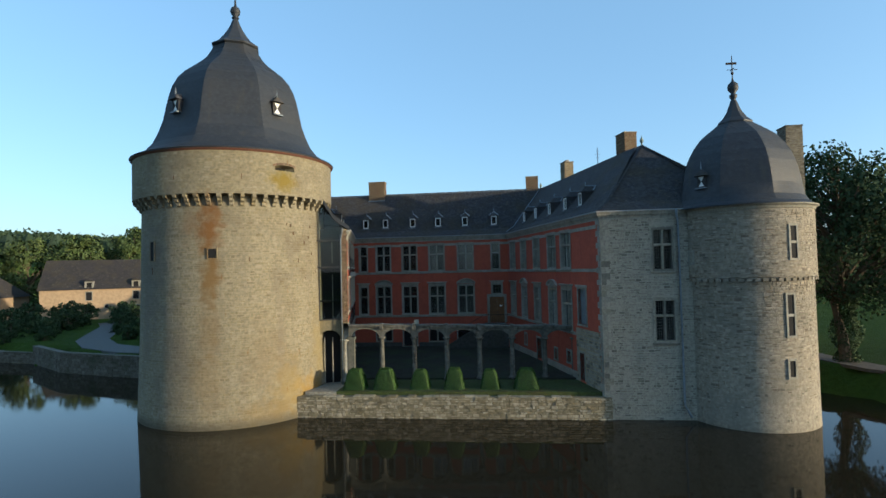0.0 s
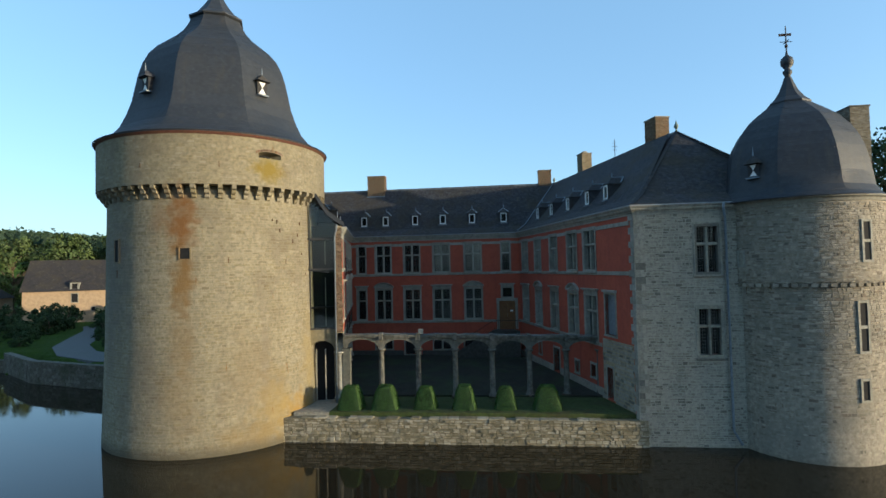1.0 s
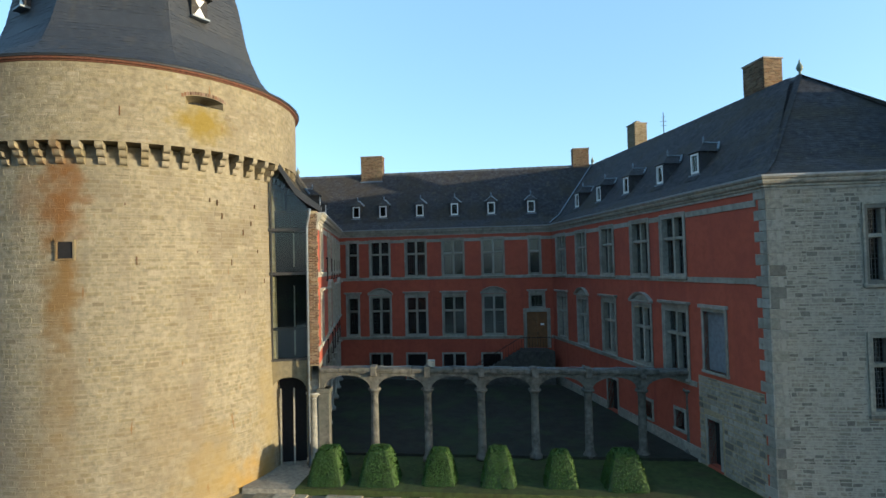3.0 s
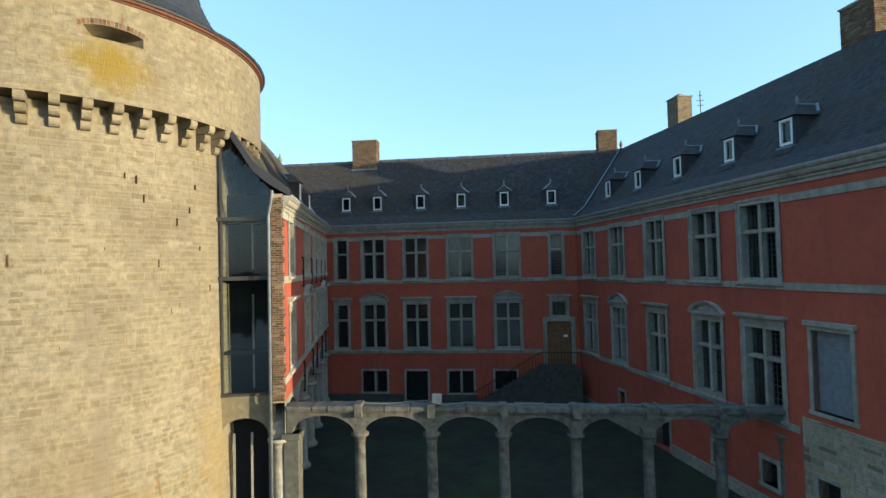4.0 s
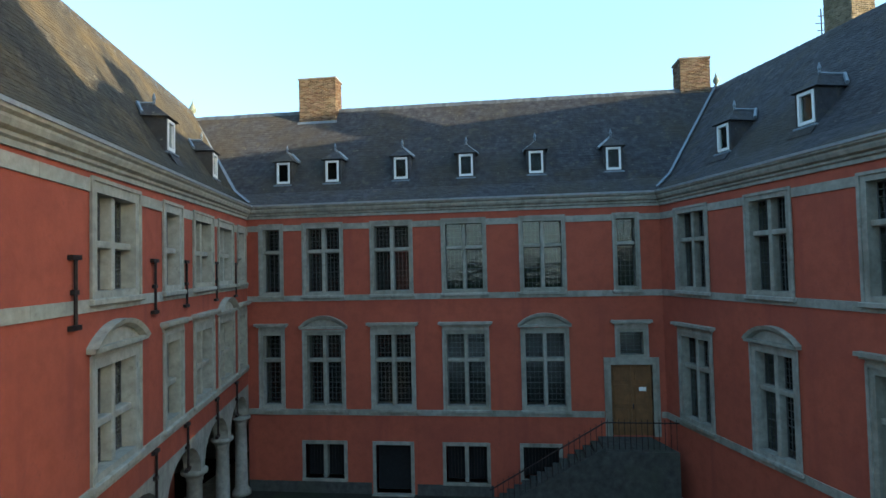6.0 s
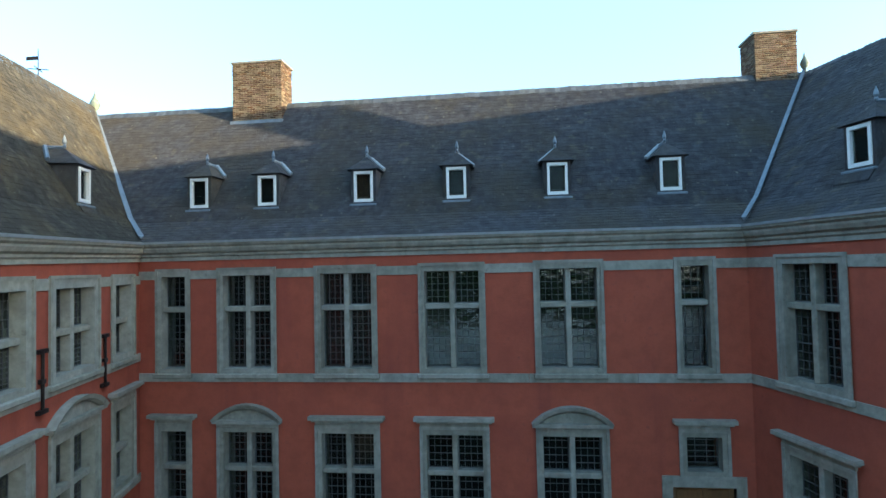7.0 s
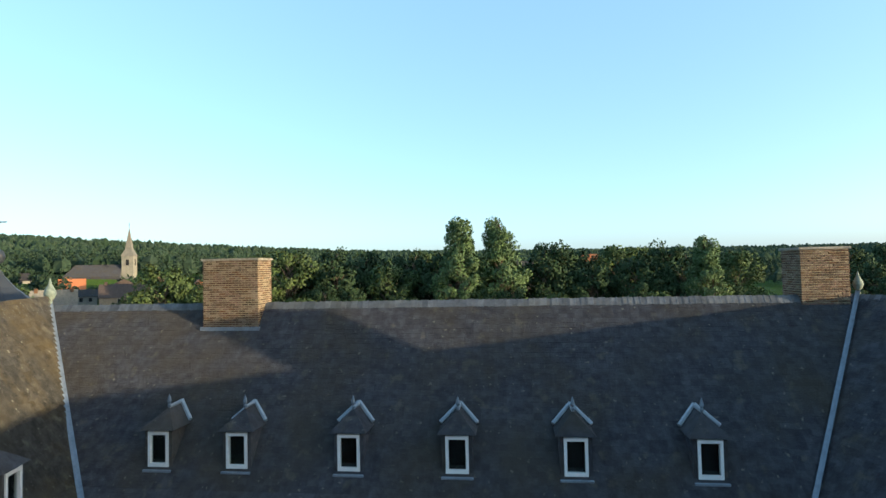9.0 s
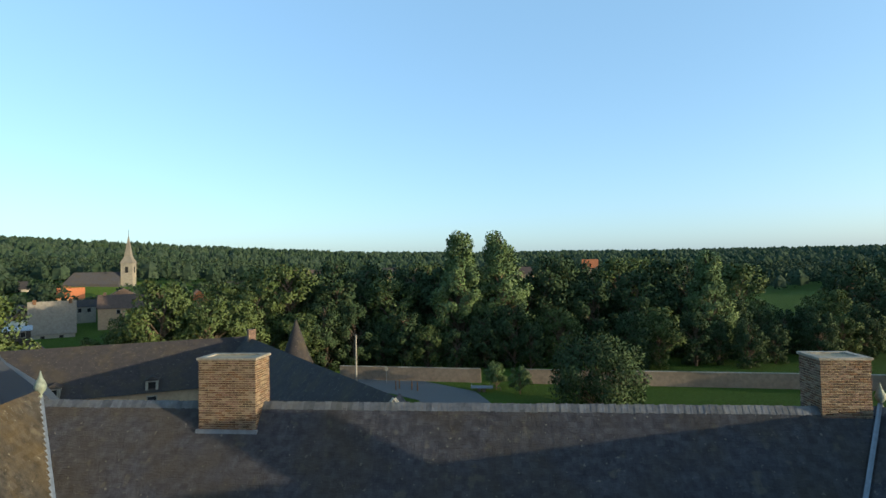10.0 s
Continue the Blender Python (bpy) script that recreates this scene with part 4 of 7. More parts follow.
for k, (v, z) in enumerate(((0.2, 13.1), (-0.5, 13.62), (-1.0, 14.02), (-3.8, 18.55))):
    p = crossing(left, v, gf, 0.0)
    a = Vector((*p, z)) + gf.n * 0.16
    b = Vector((*p, z)) - gf.n * 0.3
    drop = Vector((0, 0, -0.34 if k else -0.25))
    rows.append([bm.verts.new(q) for q in (a + Vector((0, 0, 0.03)), b + Vector((0, 0, 0.03)), b + drop, a + drop)])
for a, b in zip(rows, rows[1:]):
    for j in range(4):
        bm.faces.new((a[j], a[j - 1], b[j - 1], b[j]))
bm.faces.new(rows[0]), bm.faces.new(rows[-1])
part("verge_board", bm, M_DOME, wing_left, "dark slate-clad verge of the roof")
# backing and landings are painted black for the dimness behind the glass
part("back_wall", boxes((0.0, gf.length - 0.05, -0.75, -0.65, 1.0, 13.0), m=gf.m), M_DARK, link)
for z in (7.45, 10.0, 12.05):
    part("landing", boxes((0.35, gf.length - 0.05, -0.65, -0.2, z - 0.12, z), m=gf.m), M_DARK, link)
for z0, z1 in ((6.1, 9.4), (10.3, 11.9)):
    part("inner_post", boxes((1.28, 1.34, -0.5, -0.42, z0, z1), m=gf.m), M_STONE, link, "pale post behind the glass")
portal = arch_row(gf, 0.0, 1, gf.length, 4.55, 0.62, 5.92, -0.45, 0.0, 0.5)
box(portal, 0.0, 0.25, -0.45, 0.0, 0.9, 4.55, gf.m)
box(portal, gf.length - 0.25, gf.length, -0.45, 0.0, 0.9, 4.55, gf.m)
part("portal", portal, M_KEEP, link, "pale stone arched doorway")
for u in (0.62, 1.22):
    part("door_post", boxes((u, u + 0.07, -0.3, -0.2, 0.95, 4.6), m=gf.m), M_STONE, link)
bm = bmesh.new()
tube(bm, [(-12.58, 40.66, 1.0), (-12.57, 40.66, 12.15), (-12.5, 40.6, 12.4), (-12.38, 40.45, 12.6), (-12.3, 40.36, 12.95)], 0.055, 10)
solo("drainpipe", bm, M_LEAD, "grey zinc drainpipe down the brick corner", "pipe", smooth=True)
bm = bmesh.new()
tube(bm, [(11.15, 37.4, 13.2), (11.15, 37.45, 12.9), (11.28, 37.66, 12.3), (11.3, 37.66, 0.4), (11.6, 37.3, -0.3)], 0.075, 10)
solo("drainpipe", bm, M_LEAD, "grey zinc drainpipe between stone wall and tower", "pipe", smooth=True)

# free-standing arcade across the courtyard
arcade = thing("arcade", (-3.5, 42, GROUND), "free-standing weathered grey stone arcade screening the courtyard", "arcade")
af = Facade((-12.15, 40.98), (5.2, 42.95))
BAY = af.length / 7
def leaning(bm):
    """The arcade's top falls a little towards the long wing."""
    for v in bm.verts:
        u = (v.co - af.o).dot(af.d)
        v.co.z -= 0.03 * max(u, 0) * max(0.0, min(1.0, (v.co.z - 1.5) / 3.5))
    return bm
for k in range(7):
    part("arch", leaning(arch_row(af, k * BAY, 1, BAY, 4.62, 0.62, 5.36, -0.4, 0.0, 0.34)), M_ARCADE, arcade)
for k in range(8):
    if k == 0:
        part("pier", boxes((-0.1, 0.42, -0.45, 0.08, GROUND - 0.3, 4.62), (-0.16, 0.48, -0.5, 0.14, 4.4, 4.62), (-0.16, 0.48, -0.5, 0.14, GROUND - 0.3, 1.7), m=af.m, chamfer=0.02), M_ARCADE, arcade, "worn stone pier")
        continue
    bm = column_mesh(4.62 - GROUND + 0.1, 0.2)
    bmesh.ops.translate(bm, verts=bm.verts, vec=af.at(min(k * BAY, af.length - 0.25), -0.2, GROUND - 0.1))
    part("column", leaning(bm), M_ARCADE, arcade, "", True)
u, k = 0.0, 0
while u < af.length - 0.1:
    w = min(rng.uniform(0.5, 1.2), af.length - u)
    j = rng.uniform(-0.035, 0.035)
    bm = boxes((u + 0.006, u + w - 0.006, -0.5 + j, 0.1 + j, 5.36, 5.44), (u + 0.006, u + w - 0.006, -0.56 + j, 0.17 + j, 5.44, 5.6 + j), m=af.m, chamfer=0.018)
    part("coping_stone", leaning(bm), M_ARCADE, arcade)
    u += w
for k in range(1, 7):
    part("keystone", leaning(boxes((k * BAY - 0.14, k * BAY + 0.14, -0.44, 0.2, 5.22, 5.68), m=af.m, chamfer=0.02)), M_ARCADE, arcade)
bm = bmesh.new()
tube(bm, [af.at(u * 0.7 + 2.0, -0.2 + 0.12 * math.sin(u * 1.7), 5.64 + 0.03 * math.sin(u * 2.3)) for u in range(22)], 0.012, 5)
part("cable", leaning(bm), M_LEAD, arcade, "thin pale cable on the coping")
lb = af.m
bm = boxes((5.02, 5.36, -0.36, -0.06, 5.62, 5.95), m=lb, chamfer=0.02)
flood = solo("floodlight", leaning(bm), M_TRIM, "small pale floodlight box on the arcade coping", "lamp")

# stair to the oak door
stair = thing("stone_staircase", (-2, 58.5, GROUND), "dark rubble stone staircase rising to the oak door", "staircase")
bm = prism([(-2.6, 57.7), (-0.05, 57.7), (-0.6, 59.5), (-2.6, 59.5)], 0.9, 3.72)
part("landing", bm, M_DARK_RUBBLE, stair)
for k in range(14):
    z = 3.72 - 0.175 * (k + 1)
    part("step", boxes((-2.6 - 0.3 * (k + 1), -2.6 - 0.3 * k, 57.95, 59.5, 0.9, z)), M_DARK_RUBBLE, stair)
bm = bmesh.new()
vs = [bm.verts.new((x, y, z)) for y in (57.7, 57.95) for x, z in ((-2.6, 0.9), (-2.6, 3.85), (-6.9, 1.35), (-6.9, 0.9))]
bm.faces.new(vs[:4]), bm.faces.new(vs[4:])
for k in range(4):
    bm.faces.new((vs[k], vs[k - 1], vs[k - 1 + (4 if k else 4)], vs[k + 4]))
part("cheek_wall", bm, M_DARK_RUBBLE, stair, "sloping rubble side wall")
bm = bmesh.new()
rail = [(-6.8, 57.82, 2.2), (-2.6, 57.82, 4.72), (0.0, 57.82, 4.72)]
tube(bm, rail, 0.025, 6)
part("handrail", bm, M_IRON, stair)
for k in range(34):
    x = -6.7 + k * 0.2
    zt = 2.2 + (x + 6.8) * 0.6 if x < -2.6 else 4.72
    zb = zt - 0.95
    bm = bmesh.new()
    tube(bm, [(x, 57.82, zb), (x, 57.82, zt + 0.12)], 0.012, 5)
    part("baluster", bm, M_IRON, stair)

# dormers
def dormer(f, thing_, u, v, z, w=0.8, h=1.12, deep=2.2, k=1.3, knee=(-1.45, 14.36), lead=True):
    m = f.m
    bm = boxes((u - w / 2, u - 0.305, v - deep, v, z, z + h), (u + 0.305, u + w / 2, v - deep, v, z, z + h), (u - 0.305, u + 0.305, v - deep, v - 0.14, z, z + h), (u - 0.305, u + 0.305, v - 0.14, v, z + h - 0.08, z + h), m=m)
    d = part("dormer", bm, M_SLATE, thing_, "slate-hung dormer with white window")
    z0, z1 = z + 0.06, z + h - 0.1
    bm = boxes((u - 0.30, u - 0.225, v - 0.1, v + 0.03, z0, z1), (u + 0.225, u + 0.30, v - 0.1, v + 0.03, z0, z1), (u - 0.225, u + 0.225, v - 0.1, v + 0.03, z1 - 0.085, z1), (u - 0.225, u + 0.225, v - 0.1, v + 0.03, z0, z0 + 0.095), m=m)
    part("window_frame", bm, M_WHITE, d, "white painted frame")
    part("pane", boxes((u - 0.225, u + 0.225, v - 0.06, v - 0.05, z0 + 0.09, z1 - 0.08), m=m), M_GLASS_DULL, d)
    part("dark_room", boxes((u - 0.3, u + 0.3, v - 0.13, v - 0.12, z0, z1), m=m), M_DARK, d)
    part("sill", boxes((u - 0.42, u + 0.42, v - 0.1, v + 0.12, z - 0.07, z + 0.0), m=m, chamfer=0.015), M_LEAD, d)
    # lead apron dressed over the slates below the window
    foot = v + 0.30 * (0.6 if lead else 1.0)
    bm = bmesh.new()
    q = [(u - 0.4, v + 0.02, z - 0.03), (u + 0.4, v + 0.02, z - 0.03), (u + 0.44, foot, z - 0.05 - (foot - v - 0.02) * k), (u - 0.44, foot, z - 0.05 - (foot - v - 0.02) * k)]
    a, b = ([bm.verts.new(f.at(x, y, zz + s_)) for x, y, zz in q] for s_ in (0.07, 0.03))
    bm.faces.new(a), bm.faces.new(b)
    for e in range(4):
        bm.faces.new((a[e], a[e - 1], b[e - 1], b[e]))
    part("apron", bm, M_LEAD if lead else M_SLATE, d, "dull lead apron" if lead else "")
    # little hipped roof
    e, zr = 0.11, z + h + 0.45
    bm = bmesh.new()
    p = [(u - w / 2 - e, v + e, z + h - 0.05), (u + w / 2 + e, v + e, z + h - 0.05), (u + w / 2 + e, v - deep, z + h - 0.05), (u - w / 2 - e, v - deep, z + h - 0.05), (u, v - 0.5, zr), (u, v - deep, zr)]
    vs = [bm.verts.new(f.at(*q)) for q in p]
    for q in ((0, 1, 4), (1, 2, 5, 4), (3, 0, 4, 5), (0, 3, 2, 1), (2, 3, 5)):
        bm.faces.new([vs[i] for i in q])
    part("dormer_roof", bm, M_SLATE, d)
    bm = bmesh.new()
    va, ve = knee[0] - (zr - knee[1]) / k, knee[0] - (z + h - knee[1] - 0.05) / k
    tube(bm, [f.at(u, v - 0.5, zr + 0.02), f.at(u, va + 0.05, zr + 0.02)], 0.05, 6)
    for s in (-1, 1):
        tube(bm, [f.at(u, va + 0.06, zr + 0.05), f.at(u + s * (w / 2 + e * 0.95), ve + 0.06, z + h + 0.05)], 0.06, 6)
    part("flashing", bm, M_ZINC if lead else M_LEAD, d, "pale zinc flashing" if lead else "dull lead flashing")
    bm = lathe([(0.03, 0), (0.05, 0.06), (0.03, 0.1), (0.06, 0.16), (0.05, 0.22), (0.01, 0.36)], 8, (0, 0))
    bmesh.ops.translate(bm, verts=bm.verts, vec=f.at(u, v - 0.5, zr))
    part("finial", bm, M_LEAD, d)
    return d

for u in (1.07, 3.36, 6.49, 9.38, 12.4, 15.63):
    dormer(back, wing_back, u, -1.42, 14.36, k=1.28, knee=KNEE[back])
for u in (2.17, 5.84, 9.66, 13.44, 16.55):
    dormer(right, wing_right, u - 0.085, -1.33, 14.35, k=1.124, knee=KNEE[right], lead=False)
for u in (18.2, 13.2):
    dormer(left, wing_left, u, -0.98, 14.28, k=1.48, knee=KNEE[left], lead=False)

# chimneys
def chimney(parent, m, u0, u1, v0, v1, z0, z1, name="chimney", seed=1, cap=True, single=False, foot=0.0, brick=None):
    brick = brick or M_BRICK
    r = random.Random(seed)
    n_own = 0
    ch = part(name, boxes((u0 + 0.02, u1 - 0.02, v0 + 0.02, v1 - 0.02, z0, z1), m=m), M_MORTAR, parent, "weathered brown brick chimney")
    s = Soup()
    faces = ((lambda a, v, z: m @ Vector((a, v0 - v, z)), u0, u1), (lambda a, v, z: m @ Vector((a, v1 + v, z)), u0, u1),
             (lambda a, v, z: m @ Vector((u0 - v, a, z)), v0, v1), (lambda a, v, z: m @ Vector((u1 + v, a, z)), v0, v1))
    for at, a0, a1 in faces:
        z, k = z0, 0
        while z < z1 - 0.05:
            a = a0 - (0.11 if k % 2 else 0.0)
            while a < a1 - 0.02:
                b0, b1 = max(a, a0), min(a + 0.225, a1)
                if b1 - b0 > 0.03:
                    args = (b0 + 0.008, b1 - 0.008, -0.03, r.uniform(-0.006, 0.014), z, z + 0.054, 0.005)
                    if single and n_own < 260 and at is faces[0][0] and z > z0 + 0.3:
                        one = Soup()
                        one.block(at, *args)
                        one.part("brick", brick, ch)
                        n_own += 1
                    else:
                        s.block(at, *args)
                a += 0.225
            z += 0.071
            k += 1
    s.part("brickwork", brick, ch, "", "stuff")
    part("lead_skirt", boxes((u0 - 0.06, u1 + 0.06, v0 - 0.07, v1 + 0.05, z0 - 0.3, z0 + 0.16 + foot), m=m), M_LEAD, ch, "grey lead apron")
    if cap:
        part("cap", boxes((u0 - 0.04, u1 + 0.04, v0 - 0.04, v0 + 0.16, z1 - 0.02, z1 + 0.05), (u0 - 0.04, u1 + 0.04, v1 - 0.16, v1 + 0.04, z1 - 0.02, z1 + 0.05), (u0 - 0.04, u0 + 0.16, v0 + 0.16, v1 - 0.16, z1 - 0.02, z1 + 0.05), (u1 - 0.16, u1 + 0.04, v0 + 0.16, v1 - 0.16, z1 - 0.02, z1 + 0.05), m=m), M_STONE, ch)
    return ch

ID = Matrix.Identity(4)
chimney(wing_back, ID, -16.22, -14.3, 63.72, 64.75, 17.8, 20.15, seed=2, single=True)
chimney(wing_back, ID, 2.42, 3.78, 64.1, 65.25, 17.85, 20.08, seed=3)
chimney(wing_right, right.m, 2.45, 3.6, -6.3, -5.33, 18.0, 20.42, seed=4, brick=M_BRICK_PALE)
chimney(wing_right, right.m, 15.12, 16.62, -6.25, -5.2, 17.9, 20.25, seed=5)
chimney(tower, ID, 18.7, 19.75, 38.7, 39.9, 12.9, 18.6, seed=6, brick=M_TOWER)
bm = boxes((2.75, 3.25, -6.0, -5.65, 20.38, 20.7), m=right.m, chamfer=0.03)
part("chimney_pot", bm, M_STONE, wing_right)

# ridge tiles, valley leads, gutters, ridge finials
def ridge_tile(d, w=0.18):
    bm = bmesh.new()
    rows = [[bm.verts.new((x, y * s, z * s + 0.03 + (0.012 if s > 1 else 0))) for y, z in ((-0.15, -0.2), (-0.07, -0.075), (0, 0.02), (0.07, -0.075), (0.15, -0.2))] for x, s in ((-w / 2, 1.0), (w / 2 - 0.02, 1.0), (w / 2 - 0.02, 1.06), (w / 2 + 0.02, 1.06))]
    for a, b in zip(rows, rows[1:]):
        for j in range(4):
            bm.faces.new((a[j], a[j + 1], b[j + 1], b[j]))
    return bm

def ridge_line(p, q, parent, single):
    p, q = Vector(p), Vector(q)
    d = (q - p).normalized()
    m = Matrix.Translation(p) @ d.to_track_quat("X", "Z").to_matrix().to_4x4()
    n = int((q - p).length / 0.18)
    me = mesh_of(ridge_tile(d), "ridge_tile", M_LEAD if not single else M_RIDGE)
    base = parent.location
    if single:
        for k in range(n):
            ob = new("ridge_tile", me)
            ob.parent = parent
            ob.matrix_parent_inverse = Matrix.Translation(-base)
            ob.matrix_basis = m @ Matrix.Translation((0.09 + k * 0.18, 0, rng.uniform(-0.012, 0.012))) @ Matrix.Rotation(rng.uniform(-0.03, 0.03), 4, "X")
    else:
        s = Soup()
        vs, fs = [v.co.copy() for v in me.vertices], [tuple(f.vertices) for f in me.polygons]
        for k in range(n):
            mm = m @ Matrix.Translation((0.09 + k * 0.18, 0, rng.uniform(-0.012, 0.012))) @ Matrix.Rotation(rng.uniform(-0.03, 0.03), 4, "X")
            s.add([mm @ v for v in vs], fs)
        s.part("ridge_covering", M_RIDGE, parent, "", "stuff")

M_RIDGE = mat("ridge_slate", (0.085, 0.09, 0.096), 0.6, vary=0.3, grain=6, stain=0.8, tint=(0.10, 0.095, 0.075), bump=0.3, island=0.28)
ridge_line(VL[2], VR[2], wing_back, True)
ridge_line(VR[2], tuple(peak), wing_right, False)
ridge_line(LEND[2], VL[2], wing_left, False)

def strip(points, w, lift, material, parent, name, label=""):
    bm = bmesh.new()
    pts = [Vector(p) + Vector((0, 0, lift)) for p in points]
    rows = []
    for k, p in enumerate(pts):
        d = (pts[min(k + 1, len(pts) - 1)] - pts[max(k - 1, 0)]).normalized()
        side = d.cross(Vector((0, 0, 1))).normalized() * w
        rows.append([bm.verts.new(p - side + Vector((0, 0, 0.02))), bm.verts.new(p + Vector((0, 0, 0.0))), bm.verts.new(p + side + Vector((0, 0, 0.02))), bm.verts.new(p - Vector((0, 0, 0.06)))])
    for a, b in zip(rows, rows[1:]):
        for j in range(4):
            bm.faces.new((a[j], a[(j + 1) % 4], b[(j + 1) % 4], b[j]))
    bm.faces.new(rows[0]), bm.faces.new(rows[-1])
    return part(name, bm, material, parent, label)

for edge in (HIP, FR):
    strip(edge, 0.12, 0.04, M_SLATE, wing_right, "hip_cap")
strip(VL, 0.075, 0.17, M_LEAD, wing_back, "valley_lead", "grey lead valley")
strip(VR, 0.06, 0.17, M_LEAD, wing_back, "valley_lead", "grey lead valley")
for k, w in ((0, wing_left), (1, wing_back), (2, wing_right), (3, wing_right)):
    bm = sweep(CORNICE, [(0.05, 13.20), (0.32, 13.20), (0.335, 13.265), (0.305, 13.265), (0.29, 13.225), (0.05, 13.24)], k, k + 1)
    part("gutter", bm if k else sunk(bm), M_ZINC, w, "grey zinc gutter")
for p, parent, sc in ((VL[2], wing_back, 0.9), (VR[2], wing_back, 0.66), (tuple(peak), wing_right, 0.7)):
    bm = lathe([(0.06, 0), (0.1, 0.15), (0.06, 0.3), (0.16, 0.42), (0.22, 0.58), (0.18, 0.72), (0.08, 0.92), (0.02, 1.15), (0, 1.2)], 14, (0, 0))
    bmesh.ops.scale(bm, verts=bm.verts, vec=(sc, sc, sc))
    bmesh.ops.translate(bm, verts=bm.verts, vec=Vector(p) + Vector((0, 0, -0.05)))
    part("ridge_finial", bm, M_COPPER, parent, "green copper finial", True)
# tall iron vane rising behind the long wing
bm = bmesh.new()
vx, vy = 11.4, 69.0
tube(bm, [(vx, vy, 12.0), (vx, vy, 24.1)], 0.035, 6)
part("vane_pole", bm, M_IRON, wing_right, "thin iron pole of a weather vane")
for z, l in ((22.9, 0.22), (23.3, 0.3), (23.7, 0.16)):
    bm = bmesh.new()
    tube(bm, [(vx - l, vy, z), (vx + l, vy, z)], 0.025, 5)
    part("vane_arm", bm, M_IRON, wing_right)

# bell-roofed tower at the rear corner beyond the gallery wing
REAR = (-27.85, 67.5)
rear = thing("rear_tower", (*REAR, -1.0), "round stone rear tower with a blue slate bell roof", "tower")
part("wall", lathe([(3.6, -2), (3.5, 12.9)], 40, REAR), M_STONE, rear, "", True)
REAR_BELL = [(3.95, 12.8), (3.75, 13.2), (3.6, 14.2), (3.4, 15.6), (3.0, 16.9), (2.3, 17.9), (1.3, 18.8), (0.75, 19.3), (0.35, 19.8), (0.16, 20.2)]
part("dome", bell(REAR_BELL, REAR, 0.3, 13.0, 14.4), M_DOME, rear, "blue-grey slate bell roof")
part("finial", lathe([(0.16, 20.1), (0.1, 20.25), (0.3, 20.4), (0.38, 20.62), (0.3, 20.86), (0.08, 21.0), (0.03, 21.3), (0.02, 23.0), (0, 23.1)], 14, REAR), M_DOME, rear, "", True)
for ang in (0.4, 0.4 + math.pi / 2):
    bm = bmesh.new()
    dx, dy = 0.42 * math.cos(ang), 0.42 * math.sin(ang)
    tube(bm, [(REAR[0] - dx, REAR[1] - dy, 22.1), (REAR[0] + dx, REAR[1] + dy, 22.1)], 0.025, 5)
    part("compass_arm", bm, M_IRON, rear)
part("vane_flag", boxes((REAR[0] - 0.62, REAR[0] - 0.03, REAR[1] - 0.012, REAR[1] + 0.012, 22.55, 22.72)), M_IRON, rear)

# keep: corbels, slots, windows, dormers
NC = 60
for k in range(NC):
    a = 2 * math.pi * k / NC
    c, s = math.cos(a), math.sin(a)
    m = Matrix(((-s, c, 0, KEEP[0]), (c, s, 0, KEEP[1]), (0, 0, 1, 0), (0, 0, 0, 1)))
    bm = bmesh.new()
    for z0, z1, out in ((14.28, 14.52, 6.86), (14.54, 14.78, 7.06), (14.80, 15.06, 7.26)):
        n = 5
        rows = []
        for x in (-0.125, 0.125):
            row = [bm.verts.new(m @ Vector((x, 6.5, z1))), bm.verts.new(m @ Vector((x, out, z1)))]
            for j in range(1, n):
                t = math.pi / 2 * j / (n - 1)
                row.append(bm.verts.new(m @ Vector((x, out - 0.14 * (1 - math.cos(t)), z1 - 0.08 - (z1 - z0 - 0.08) * math.sin(t)))))
            row.append(bm.verts.new(m @ Vector((x, 6.5, z0))))
            rows.append(row)
        for j in range(len(rows[0])):
            bm.faces.new((rows[0][j], rows[0][j - 1], rows[1][j - 1], rows[1][j]))
        bm.faces.new(rows[0]), bm.faces.new(rows[1])
    part("corbel", bm, M_KEEP, keep)

def on_round(c, az):
    """The matrix of a round wall at a bearing: x along it, y out from the axis, z up."""
    a = radians(az)
    return Matrix(((-math.sin(a), math.cos(a), 0, c[0]), (math.cos(a), math.sin(a), 0, c[1]), (0, 0, 1, 0), (0, 0, 0, 1)))

def round_window(c, az, r, z0, z1, w, parent, frame_w=0.12, cross=False, name="window", material=None):
    m = on_round(c, az)
    bm = bmesh.new()
    o, i = r + 0.07, r - 0.35
    for a in ((-w / 2 - frame_w, -w / 2, i, o, z0 - frame_w, z1 + frame_w), (w / 2, w / 2 + frame_w, i, o, z0 - frame_w, z1 + frame_w), (-w / 2, w / 2, i, o, z1, z1 + frame_w), (-w / 2, w / 2, i, o, z0 - frame_w, z0)):
        box(bm, *a, m)
    ob = part(name, bm, material or M_TRIM, parent, "small stone-framed window")
    # black sheet over the wall paints the depth of the opening dark
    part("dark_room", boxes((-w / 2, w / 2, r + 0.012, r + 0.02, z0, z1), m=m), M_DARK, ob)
    if cross:
        zt = z0 + (z1 - z0) * 0.5
        part("transom", boxes((-w / 2, w / 2, r, o - 0.01, zt - 0.08, zt + 0.08), m=m), M_TRIM, ob)
    return ob

def slot(c, az, r, z0, z1, w, parent):
    part("slit", boxes((-w / 6, w / 6, r - 0.2, r + 0.014, z0 + (z1 - z0) * 0.2, z1), m=on_round(c, az)), M_SLIT, parent, "narrow rust-stained arrow slit")

